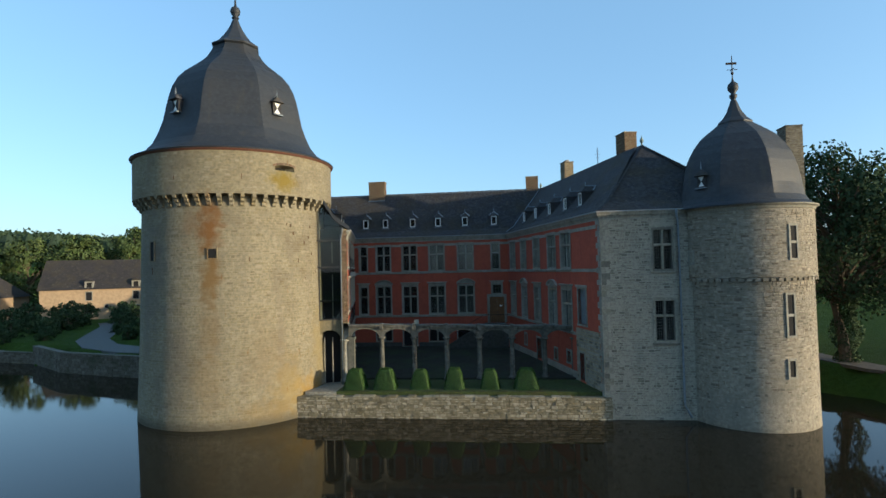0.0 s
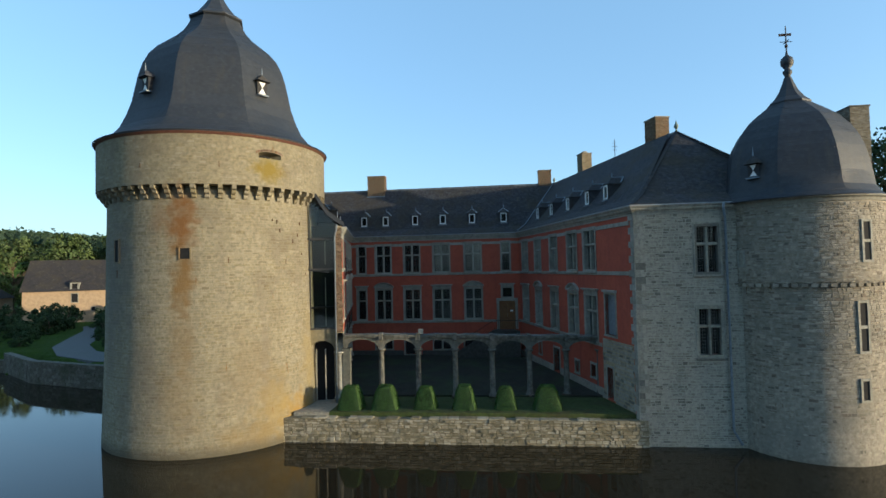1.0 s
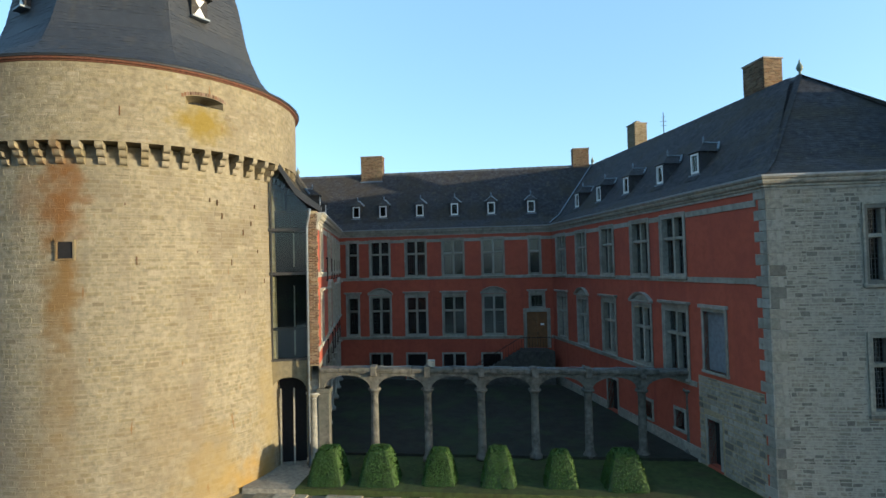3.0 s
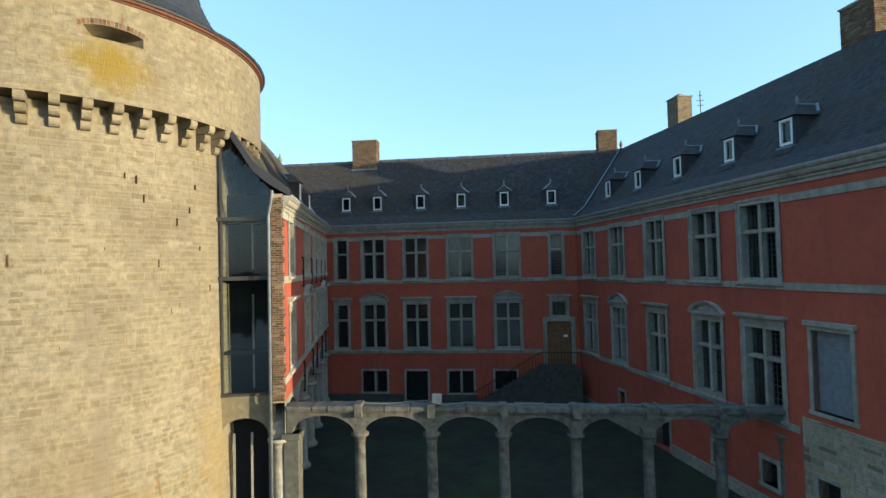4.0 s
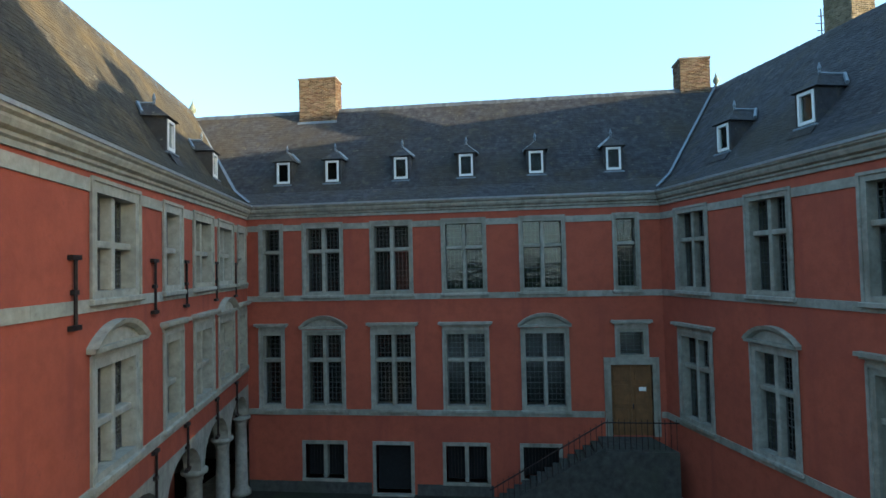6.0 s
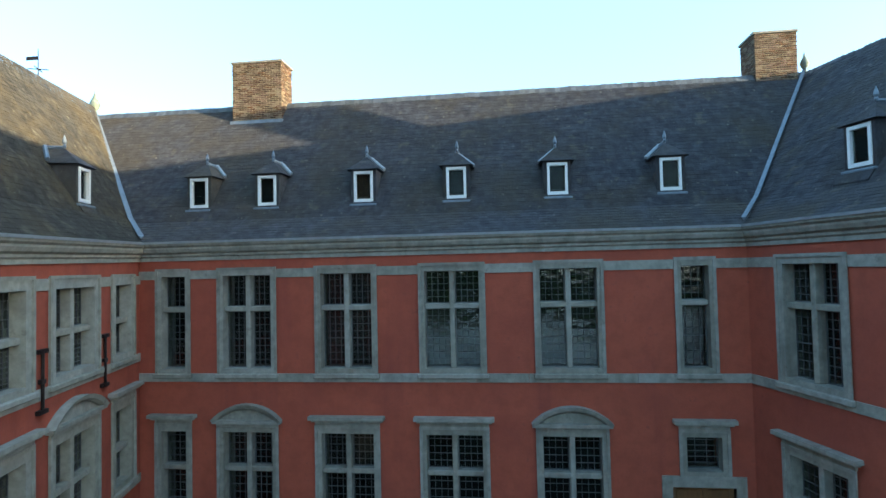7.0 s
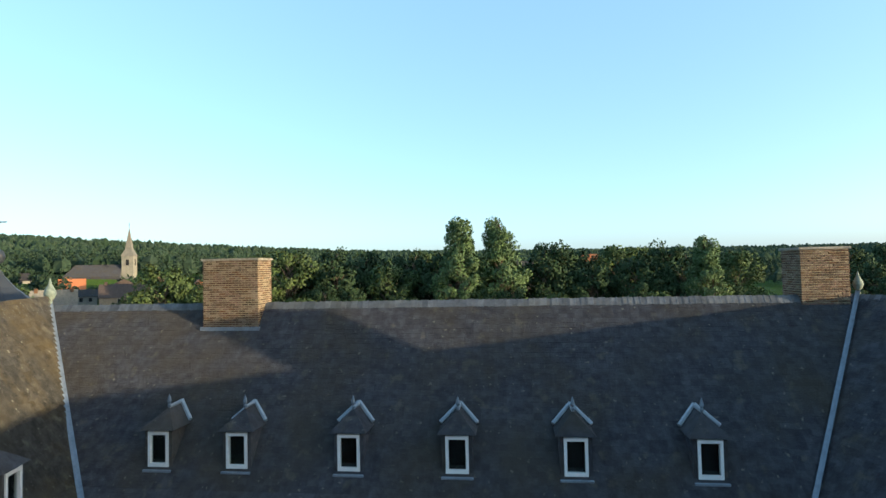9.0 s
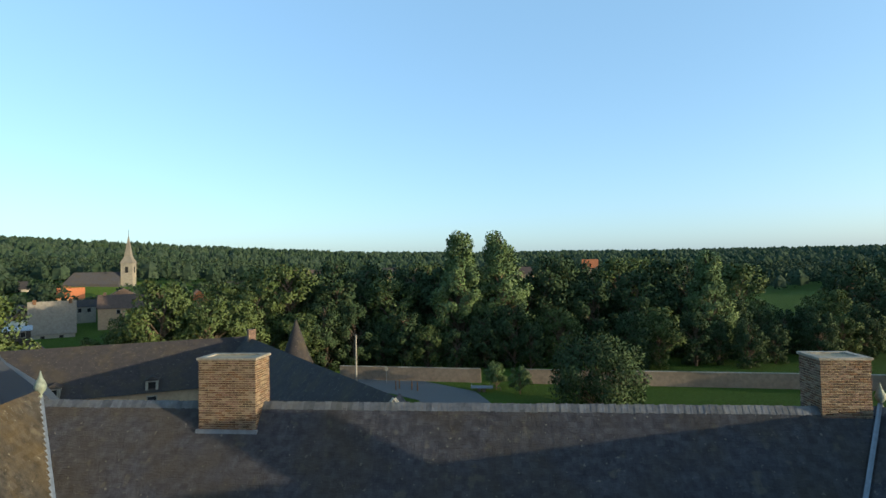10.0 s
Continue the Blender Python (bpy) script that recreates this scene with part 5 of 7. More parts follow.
round_window(KEEP, -76.5, 6.74, 10.76, 11.38, 0.54, keep, 0.07, material=M_KEEP)
round_window(KEEP, -117.5, 6.74, 10.7, 12.0, 0.45, keep, 0.08, material=M_KEEP)
for az, z0, z1, w in ((-56.4, 10.4, 10.8, 0.09), (-59.7, 12.74, 12.84, 0.08), (-30.8, 12.85, 13.15, 0.04), (-33.5, 13.0, 13.2, 0.035), (-29.0, 12.3, 12.6, 0.045), (-14.0, 12.9, 13.1, 0.04), (-12.5, 10.9, 11.1, 0.04), (-22.0, 8.9, 9.15, 0.045), (-19.5, 9.1, 9.3, 0.03), (-16.0, 12.1, 12.35, 0.035), (-26.0, 7.1, 7.2, 0.05), (-38.0, 10.9, 11.0, 0.05), (-41.0, 6.4, 6.5, 0.06), (-8.7, 9.55, 9.8, 0.06), (-25.3, 10.35, 10.65, 0.05), (-47.0, 8.2, 8.3, 0.09), (-66.0, 6.1, 6.2, 0.09), (-20.0, 11.65, 11.95, 0.05), (-117.5, 9.6, 10.2, 0.1)):
    slot(KEEP, az, 6.76, z0, z1, w, keep)
slot(KEEP, -60.5, 7.3, 15.95, 16.4, 0.12, keep)
slot(KEEP, -95.5, 7.3, 15.95, 16.3, 0.12, keep)
m = on_round(KEEP, -37.0)
# black block paints the shade at the back of the embrasure
emb = part("embrasure", boxes((-0.6, 0.6, 6.35, 6.6, 16.8, 17.3), m=m), M_DARK, keep, "wide gun embrasure under a flat brick arch")
part("sill", boxes((-0.9, 0.9, 6.7, 7.26, 16.72, 16.79), m=m), M_KEEP, emb)
bm = bmesh.new()
for k in range(18):
    x = -0.9 + 1.8 * (k + 0.5) / 18
    z = 16.95 + 0.27 * math.sqrt(1 - (x / 0.92) ** 2)
    box(bm, x - 0.04, x + 0.04, 7.1, 7.3 - x * x * 0.068, z, z + 0.14, m)
part("brick_arch", bm, M_BRICK, emb)

def louvre_dormer(c, az, r, z, parent, w=0.5, h=0.75):
    m = on_round(c, az)
    d = part("dormer", boxes((-w / 2 - 0.12, w / 2 + 0.12, r - 1.2, r + 0.12, z - h / 2 - 0.1, z + h / 2 + 0.1), m=m), M_SLATE, parent, "tiny slate dormer with painted shutter")
    bm = bmesh.new()
    a = [bm.verts.new(m @ Vector(p)) for p in ((-w / 2, r + 0.13, z - h / 2), (w / 2, r + 0.13, z - h / 2), (0, r + 0.135, z))]
    b = [bm.verts.new(m @ Vector(p)) for p in ((-w / 2, r + 0.13, z + h / 2), (w / 2, r + 0.13, z + h / 2), (0, r + 0.135, z))]
    bm.faces.new(a), bm.faces.new(b)
    part("shutter_paint", bm, M_WHITE, d, "white hourglass shutter pattern")
    bm = bmesh.new()
    a = [bm.verts.new(m @ Vector(p)) for p in ((-w / 2 - 0.25, r + 0.4, z + h / 2 + 0.05), (w / 2 + 0.25, r + 0.4, z + h / 2 + 0.05), (w / 2 + 0.25, r - 1.4, z + h / 2 + 0.05), (-w / 2 - 0.25, r - 1.4, z + h / 2 + 0.05), (0, r + 0.1, z + h / 2 + 0.5), (0, r - 1.4, z + h / 2 + 0.6))]
    for q in ((0, 1, 4), (1, 2, 5, 4), (3, 0, 4, 5), (0, 3, 2, 1), (2, 3, 5)):
        bm.faces.new([a[i] for i in q])
    part("dormer_roof", bm, M_SLATE, d)
    bm = bmesh.new()
    tip = m @ Vector((0, r + 0.1, z + h / 2 + 0.5))
    tube(bm, [tip, tip + Vector((0, 0, 0.5))], [0.05, 0.01], 6)
    part("finial", bm, M_LEAD, d)
    part("sill", boxes((-w / 2 - 0.16, w / 2 + 0.16, r - 0.2, r + 0.3, z - h / 2 - 0.16, z - h / 2 - 0.08), m=m), M_LEAD, d)

louvre_dormer(KEEP, -28.5, 4.95, 21.9, keep)
louvre_dormer(KEEP, -117.0, 4.95, 21.9, keep)
louvre_dormer(APEX, -146.6, 3.42, 14.9, tower, 0.4, 0.62)
# corner tower windows and ledge
round_window(TOWER, -71.5, 4.1, 9.8, 11.75, 0.42, tower, cross=True)
round_window(TOWER, -75.0, 3.93, 5.15, 7.6, 0.42, tower, cross=True)
round_window(TOWER, -76.0, 3.94, 2.68, 3.65, 0.36, tower)
blocked = round_window(TOWER, -158.0, 4.1, 9.65, 10.35, 0.3, tower)
part("blocking", boxes((-0.15, 0.15, 4.1, 4.14, 9.65, 10.35), m=on_round(TOWER, -158.0)), M_STONE, blocked)
slot(TOWER, -157.0, 3.93, 7.9, 8.4, 0.1, tower)
for k in range(60):
    az = 6 * k
    part("ledge_stone", boxes((-0.14, 0.14, 3.85, 4.14, 8.45, 8.62), m=on_round(TOWER, az)), M_TOWER, tower)

# ---- slates, stones of the walls ----
def slates(rows, thing_, w=0.24, expo=0.17, seed=1, name="slate_covering", pick=None, material=None):
    """Overlapping slates over a slope given as level lines of two points, eave first."""
    r = random.Random(seed)
    s = Soup()
    for (a0, a1), (b0, b1) in zip(rows, rows[1:]):
        a0, a1, b0, b1 = (Vector(p) for p in (a0, a1, b0, b1))
        nrm = (a1 - a0).cross(b0 - a0 if (b0 - a0).length > 0.1 else b1 - a1)
        if nrm.length < 1e-6:
            continue
        nrm.normalize()
        if nrm.z < 0:
            nrm = -nrm
        h = ((b0 + b1) / 2 - (a0 + a1) / 2).length
        d = (a1 - a0).normalized()
        up = nrm.cross(d)
        up = up if up.z > 0 else -up
        h = (b0 - a0).dot(up)
        n = max(1, round(h / expo))
        for i in range(n):
            t = i / n
            p, q = a0.lerp(b0, t), a1.lerp(b1, t)
            L = (q - p).length
            x = -(i % 2) * w / 2
            while x < L - 0.02:
                xa, xb = max(x, 0) + 0.004, min(x + w, L) - 0.004
                x += w
                if xb - xa < 0.03:
                    continue
                lift = 0.009 + r.uniform(-0.003, 0.004)
                k0 = r.uniform(-0.01, 0.008)
                e0, e1 = p + d * xa + up * k0, p + d * xb + up * (k0 + r.uniform(-0.006, 0.006))
                t0, t1 = p + d * xa + up * (h / n + 0.02), p + d * xb + up * (h / n + 0.02)
                if pick and pick(xa, i, n):
                    one = Soup()
                    one.add([e0 + nrm * lift, e1 + nrm * lift, t1 + nrm * 0.004, t0 + nrm * 0.004, e0, e1], ((0, 1, 2, 3), (4, 5, 1, 0)))
                    one.part("slate", M_SLATE, thing_)
                    continue
                s.add([e0 + nrm * lift, e1 + nrm * lift, t1 + nrm * 0.004, t0 + nrm * 0.004, e0, e1], ((0, 1, 2, 3), (4, 5, 1, 0)))
    return s.part(name, material or M_SLATE, thing_, "weathered blue-grey roof slates", "stuff")

slates([[VL[k], VR[k]] for k in range(3)], wing_back, seed=11, pick=lambda x, i, n: n > 10 and n - 15 <= i < n - 3 and 9.0 < x < 14.8)
slates([[VR[k], HIP[k]] for k in range(3)], wing_right, seed=12)
slates([[LEND[k], VL[k]] for k in range(3)], wing_left, seed=13, material=M_SLATE_OLD)
slates([[HIP[0], FR[0]], [HIP[1], FR[1]], [HIP[2], tuple(Vector(HIP[2]) + Vector((0.02, 0, 0)))]], wing_right, seed=14)

def bell_slates(profile, c, turn, z_round, z_oct, thing_, seed, w=0.22, expo=0.16):
    r = random.Random(seed)
    s = Soup()
    lv = []
    for (r0, z0), (r1, z1) in zip(profile, profile[1:]):
        L = math.hypot(r1 - r0, z1 - z0)
        n = max(1, round(L / expo))
        lv += [(r0 + (r1 - r0) * k / n, z0 + (z1 - z0) * k / n) for k in range(n)]
    lv.append(profile[-1])
    def at(rr, z, a, out):
        q = bell_radius(rr, z, a, turn, z_round, z_oct) + out
        return Vector((c[0] + q * math.cos(a), c[1] + q * math.sin(a), z))
    for i in range(len(lv) - 1):
        (r0, z0), (r1, z1) = lv[i], lv[i + 1]
        if r0 < 0.3 or z1 < z0 + 0.01:
            continue
        n = max(8, int(2 * math.pi * r0 / w / 8) * 8)
        for k in range(n):
            a = turn + 2 * math.pi * (k + 0.5 * (i % 2)) / n
            b = a + 2 * math.pi / n * 0.97
            o = 0.013 + r.uniform(-0.004, 0.006)
            dz = r.uniform(-0.012, 0.008)
            s.add([at(r0, z0, a, o) + Vector((0, 0, dz)), at(r0, z0, b, o) + Vector((0, 0, dz)), at(r1, z1, b, 0.004), at(r1, z1, a, 0.004), at(r0, z0, a, 0), at(r0, z0, b, 0)], ((0, 1, 2, 3), (4, 5, 1, 0)))
    s.part("slate_covering", M_DOME, thing_, "weathered blue-black dome slates", "stuff")

bell_slates(DOME[1:-8], KEEP, TURN_K, 18.2, 20.4, keep, 21)
bell_slates(DOME_T[:-4], APEX, TURN_T, 13.2, 14.6, tower, 22, 0.22, 0.17)

def round_at(c, radius):
    """Wall coordinates of a round tower: u is the way round, in metres at radius 1 of bearing."""
    def at(u, v, z):
        rr = radius(z)
        a = u / rad0
        return Vector((c[0] + (rr + v) * math.cos(a), c[1] + (rr + v) * math.sin(a), z))
    rad0 = radius(5.0)
    return at, rad0

def keep_r(z):
    pts = [(-2, 7.05), (0.3, 6.98), (6, 6.8), (14.3, 6.68), (20, 6.68)]
    for (a, ra), (b, rb) in zip(pts, pts[1:]):
        if z <= b:
            return ra + (rb - ra) * (z - a) / (b - a)
    return 6.68

kat, kr = round_at(KEEP, keep_r)
wall_k = next(o for o in keep.children if o.name.startswith("wall"))
def keep_pick(u, z):
    return -0.80 < u / kr < -0.12 and 9.0 < z < 13.4
s, own = rubble(kat, radians(-165) * kr, radians(12) * kr, -0.9, 14.3, (0.13, 0.25), (0.2, 0.6), 0.010, [(radians(-76.5) * kr - 0.38, radians(-76.5) * kr + 0.38, 10.62, 11.55), (radians(-117.5) * kr - 0.36, radians(-117.5) * kr + 0.36, 10.55, 12.15)], 31, keep_pick, 0.012, (0.003, 0.020))
s.part("stonework", M_KEEP, keep, "pale coursed limestone blocks", "stuff")
own_stones(own, kat, M_KEEP, wall_k)
pat, pr = round_at(KEEP, lambda z: 7.29)
s, own = rubble(pat, radians(-165) * pr, radians(25) * pr, 15.1, 17.92, (0.12, 0.22), (0.2, 0.55), 0.008, [(radians(-37) * pr - 0.9, radians(-37) * pr + 0.9, 16.7, 17.4)], 32, None, 0.012, (0.003, 0.016))
s.part("stonework", M_KEEP, keep, "pale coursed limestone blocks", "stuff")
def tower_r(z):
    return 3.93 if z < 8.6 else 4.11
tat, tr0 = round_at(TOWER, tower_r)
s, own = rubble(tat, radians(-190) * tr0, radians(-20) * tr0, -0.9, 12.8, (0.09, 0.22), (0.14, 0.45), 0.022, [(radians(-71.5) * tr0 - 0.34, radians(-71.5) * tr0 + 0.34, 9.6, 11.9), (radians(-75) * tr0 - 0.34, radians(-75) * tr0 + 0.34, 5.0, 7.75), (radians(-76) * tr0 - 0.32, radians(-76) * tr0 + 0.32, 2.5, 3.8), (radians(-158) * tr0 - 0.32, radians(-158) * tr0 + 0.32, 9.5, 10.4)], 33, None, 0.02, (0.005, 0.012))
s.part("stonework", M_TOWER, tower, "uneven grey limestone rubble", "stuff")
wall_f = next(o for o in wing_right.children if o.name.startswith("front_wall"))
s, own = rubble(front.at, 0.5, front.length - 0.1, -0.9, 12.72, (0.09, 0.22), (0.14, 0.45), 0.02, [(a - 0.05, b + 0.05, c - 0.14, d + 0.05) for a, b, c, d in front_holes], 34, None, 0.02, (0.005, 0.012))
s.part("stonework", M_STONE, wing_right, "uneven grey limestone rubble", "stuff")

# terrace front: stones of its face, coping and turf
tf = Facade((-15.05, 37.72), (6.75, 37.72))
terrace = bpy.data.objects["terrace_wall"]
s, own = rubble(tf.at, 0.0, tf.length, -0.9, 0.82, (0.1, 0.24), (0.18, 0.5), 0.08, (), 35, lambda u, z: z > -0.6, 0.03)
own_stones(own, tf.at, M_TERRACE, terrace)
s.part("stonework", M_TERRACE, terrace, "", "stuff")
u = 0.1
while u < tf.length - 0.2:
    w = min(rng.uniform(0.45, 1.1), tf.length - u)
    if rng.random() < 0.7:
        part("coping_stone", boxes((u + 0.01, u + w - 0.01, -0.5, 0.06 + rng.uniform(-0.05, 0.05), 0.82, 0.9 + rng.uniform(-0.02, 0.03)), m=tf.m, chamfer=0.025), M_TERRACE, terrace)
    u += w

# ---- land ----
BANK = [(-400, 160), (-120, 82), (-72, 65), (-62, 61), (-57, 60), (-48.6, 54.6), (-40.6, 52.3), (-33, 50.5), (-28, 60), (-26, 74), (21, 74), (23, 54), (24.4, 47), (25.6, 42), (29, 38), (45, 33), (80, 26), (400, -30)]


def bank(x):
    """How far the water reaches in y, by x."""
    for (a, ya), (b, yb) in zip(BANK, BANK[1:]):
        if a <= x <= b:
            return ya + (yb - ya) * (x - a) / (b - a)
    return 150.0


def smooth(t):
    t = max(0.0, min(1.0, t))
    return t * t * (3 - 2 * t)


def skyline(th):
    """Height of the wooded hills by bearing, in degrees left of the way in."""
    pts = [(-180, 60), (-60, 40), (-32, 40), (-15, 45), (7, 52), (20, 58), (32, 62), (46, 76), (60, 86), (90, 70), (180, 60)]
    for (a, va), (b, vb) in zip(pts, pts[1:]):
        if a <= th <= b:
            return va + (vb - va) * (th - a) / (b - a)
    return 60.0


def land_z(x, y):
    d = y - bank(x)
    if d < 0:
        return max(-2.5, d * 0.9 - 0.9) if y > -70 else min(1.0, -2.5 + (-70 - y) * 0.08)
    z = min(1.3, -0.9 + d * 1.1) if x > -30 else min(1.3, -1.5 + d * 1.6)
    far = math.hypot(x + 6, y - 47)
    th = math.degrees(math.atan2(-(x + 6), y - 47))
    z += 13 * smooth((far - 120) / 180) * smooth((th - 12) / 25) * smooth((80 - th) / 20)
    z += 5 * smooth((far - 150) / 150) * smooth((th + 60) / 20)
    z += (skyline(th) - 12) * smooth((far - 380) / 950)
    return z


def axis_steps():
    fine = [2.5 * k for k in range(-52, 53)]
    grow, v = [], 130.0
    while v < 3600:
        v *= 1.09
        grow.append(v)
    return [-g for g in reversed(grow)] + fine + grow


bm = bmesh.new()
xs = axis_steps()
grid = [[bm.verts.new((x, y + 55, land_z(x, y + 55))) for y in xs] for x in xs]
for a, b in zip(grid, grid[1:]):
    for j in range(len(xs) - 1):
        bm.faces.new((a[j], b[j], b[j + 1], a[j + 1]))
solo("ground", bm, M_GRASS, "green grassland rolling to wooded hills", "ground", "structure", smooth=True)

# ---- trees ----
M_BARK = mat("bark", (0.10, 0.075, 0.05), 0.95, vary=0.3, grain=6, bump=0.5, bump_scale=14)
M_LEAF = mat("leaf_green", (0.062, 0.088, 0.03), 0.7, vary=0.35, grain=1.2, stain=0.3, tint=(0.072, 0.092, 0.03), bump=0, island=0.2, spec=0.08)
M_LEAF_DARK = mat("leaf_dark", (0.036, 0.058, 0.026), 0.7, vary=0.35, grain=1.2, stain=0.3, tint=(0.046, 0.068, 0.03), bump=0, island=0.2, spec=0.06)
M_LEAF_PALE = mat("leaf_pale", (0.084, 0.126, 0.05), 0.65, vary=0.3, grain=1.2, stain=0.3, tint=(0.092, 0.128, 0.05), bump=0, island=0.22, spec=0.08)
M_BOX = mat("boxwood_leaf", (0.040, 0.088, 0.015), 0.65, vary=0.25, grain=5, stain=1.5, tint=(0.052, 0.10, 0.02), bump=0, island=0.25, spec=0.3)
M_WOODS = mat("far_woods", (0.025, 0.042, 0.024), 0.9, vary=0.35, grain=0.5, stain=0.01, tint=(0.034, 0.05, 0.026), bump=0, island=0.16, spec=0.1)


def leaf(s, p, size, r, out=None):
    """One small leaf; with out, it faces outward and is shaded as part of its clump."""
    d = Vector((r.gauss(0, 1), r.gauss(0, 1), r.gauss(0, 0.7))).normalized()
    e = d.orthogonal().normalized()
    e.rotate(Matrix.Rotation(r.uniform(0, 6.3), 3, d))
    g = d.cross(e)
    if out is not None:
        if d.dot(out) > 0:
            g, d = -g, -d
        nrm = (out.normalized() * 1.0 - d * 0.8).normalized()
        s.n.extend([tuple(nrm)] * 4)
    s.add([p - e * size, p + g * size * 0.55, p + e * size, p - g * size * 0.55], ((0, 1, 2, 3),))


def tree_meshes(seed, h, spread, base, clumps, leaves, size, material, shape="round"):
    """A trunk with limbs, and a crown of leaf clumps with an uneven outline."""
    r = random.Random(seed)
    bm = bmesh.new()
    bend = [Vector((r.uniform(-0.02, 0.02) * h * k, r.uniform(-0.02, 0.02) * h * k, h * 0.86 * k / 5)) for k in range(6)]
    tube(bm, bend, [h * 0.022 * (1.25 - k / 5) for k in range(6)], 9)
    s = Soup()
    for c in range(clumps):
        t = (c + 0.5) / clumps
        z = base + (h - base) * (t ** 0.85)
        k = (z - base) / (h - base)
        if shape == "poplar":
            w = spread * (0.55 + 0.45 * math.sin(math.pi * min(1, k * 1.1 + 0.1))) * (1.0 - 0.55 * k)
        else:
            w = spread * math.sqrt(max(0.03, 1 - (2 * k - 0.8) ** 2 / 1.7)) 
        a, q = r.uniform(0, 2 * math.pi), math.sqrt(r.uniform(0.12, 1.0)) * w
        p = Vector((math.cos(a) * q, math.sin(a) * q, z + r.uniform(-0.06, 0.06) * h))
        z0 = max(base * (0.5 if base < 3 else 0.9), p.z - q * 0.9)
        tube(bm, [(0, 0, z0), (p.x * 0.5, p.y * 0.5, (z0 + p.z) / 2 + 0.04 * h), tuple(p)], [h * 0.008, h * 0.005, h * 0.002], 5)
        rad = (0.20 + 0.14 * r.random()) * spread * (0.62 if shape == "poplar" else 0.92)
        mid = Vector((0, 0, base + (h - base) * 0.42))
        for _ in range(leaves):
            v = Vector((r.gauss(0, 1), r.gauss(0, 1), r.gauss(0, 0.8)))
            v = v.normalized() * rad * (0.35 + 0.65 * r.random() ** 0.4)
            leaf(s, p + v, size * r.uniform(0.6, 1.3), r, v.normalized() * 0.7 + (p + v - mid).normalized() * 0.9)
    return mesh_of(bm, "trunk", M_BARK), s.mesh("crown", material)


def tree(meshes, x, y, z, scale, label, turn=0.0, group="", name="tree"):
    t = thing(name, (x, y, z), label, "tree", group)
    t.rotation_euler.z = turn
    t.scale = (scale, scale, scale)
    for n, me in zip(("trunk", "crown"), meshes):
        o = new(n, me)
        o.parent = t
    return t


OAK = [tree_meshes(40 + k, 12, 4.7, 1.0, 62, 130, 0.22, M_LEAF) for k in range(2)]
DARK = [tree_meshes(50 + k, 13, 4.8, 0.9, 62, 115, 0.25, M_LEAF_DARK) for k in range(3)]
POPLAR = [tree_meshes(60 + k, 26, 8.6, 2.5, 150, 130, 0.28, M_LEAF_PALE, "poplar") for k in range(2)]
BROAD = [tree_meshes(75, 9.5, 6.2, 0.4, 90, 170, 0.2, M_LEAF_DARK)]
SMALL = [tree_meshes(70, 4.2, 1.75, 1.2, 40, 110, 0.11, M_LEAF_PALE)]


# ---- clipped bushes on the terrace ----
def topiary(x, y, w, h, seed):
    r = random.Random(seed)
    t = thing("topiary_bush", (x, y, 1.1), "clipped green box bush on the terrace lawn", "bush", "clipped bushes in a row")
    s = Soup()
    tw = 0.60                                   # the flat top's share of the foot's width
    for k in range(9000):
        z = r.random() ** 1.1
        a = r.uniform(0, 2 * math.pi)
        # a clipped, blunt pyramid with slightly rounded edges
        c, d = math.cos(a), math.sin(a)
        q = 1.0 / (abs(c) ** 5 + abs(d) ** 5) ** (1 / 5)
        out = Vector((abs(c) ** 6 * c, abs(d) ** 6 * d, 0.0)).normalized() + Vector((0, 0, 0.3))
        half = w / 2 * (1.0 - (1.0 - tw) * z - 0.14 * max(0.0, z - 0.75) / 0.25)
        if r.random() < 0.14:
            half = w / 2 * (tw - 0.12) * math.sqrt(r.random())
            z, out = 1.0, Vector((0, 0, 1))
        p = Vector((q * half * c, q * half * d, z * h)) + Vector((r.gauss(0, 0.018), r.gauss(0, 0.018), r.gauss(0, 0.02)))
        leaf(s, p, r.uniform(0.022, 0.042), r, out)
    ob = new("foliage", s.mesh("foliage", M_BOX))
    ob.parent = t
    # plain filler box, darker green for the shade between the leaves
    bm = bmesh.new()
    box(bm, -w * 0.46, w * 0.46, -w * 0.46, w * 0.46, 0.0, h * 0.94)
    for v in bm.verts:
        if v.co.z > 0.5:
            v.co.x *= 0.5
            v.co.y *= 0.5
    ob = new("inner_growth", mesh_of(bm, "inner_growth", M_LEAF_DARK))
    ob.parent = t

for k, (x, y, w, h) in enumerate(((-11.15, 39.2, 1.62, 1.4), (-8.95, 39.3, 1.68, 1.4), (-6.4, 39.45, 1.45, 1.3), (-3.95, 39.4, 1.45, 1.42), (-1.4, 39.45, 1.35, 1.3), (1.15, 39.45, 1.75, 1.38))):
    topiary(x, y, w, h, 80 + k)


# ---- far buildings ----
M_RENDER = mat("pale_farm_render", (0.33, 0.24, 0.15), 0.95, vary=0.15, grain=2, stain=0.2, tint=(0.25, 0.185, 0.125), bump=0.3)
M_WHITEWALL = mat("whitewashed_wall", (0.72, 0.69, 0.62), 0.9, vary=0.06, grain=3, stain=0.4, tint=(0.6, 0.57, 0.5), bump=0.2)
M_TILE = mat("brown_roof_tiles", (0.075, 0.052, 0.040), 0.85, vary=0.25, grain=1.5, stain=0.12, tint=(0.055, 0.045, 0.035), bump=0.5, bump_scale=5)
M_ORANGE = mat("orange_roof_tiles", (0.42, 0.14, 0.05), 0.85, vary=0.2, grain=2, bump=0.4)
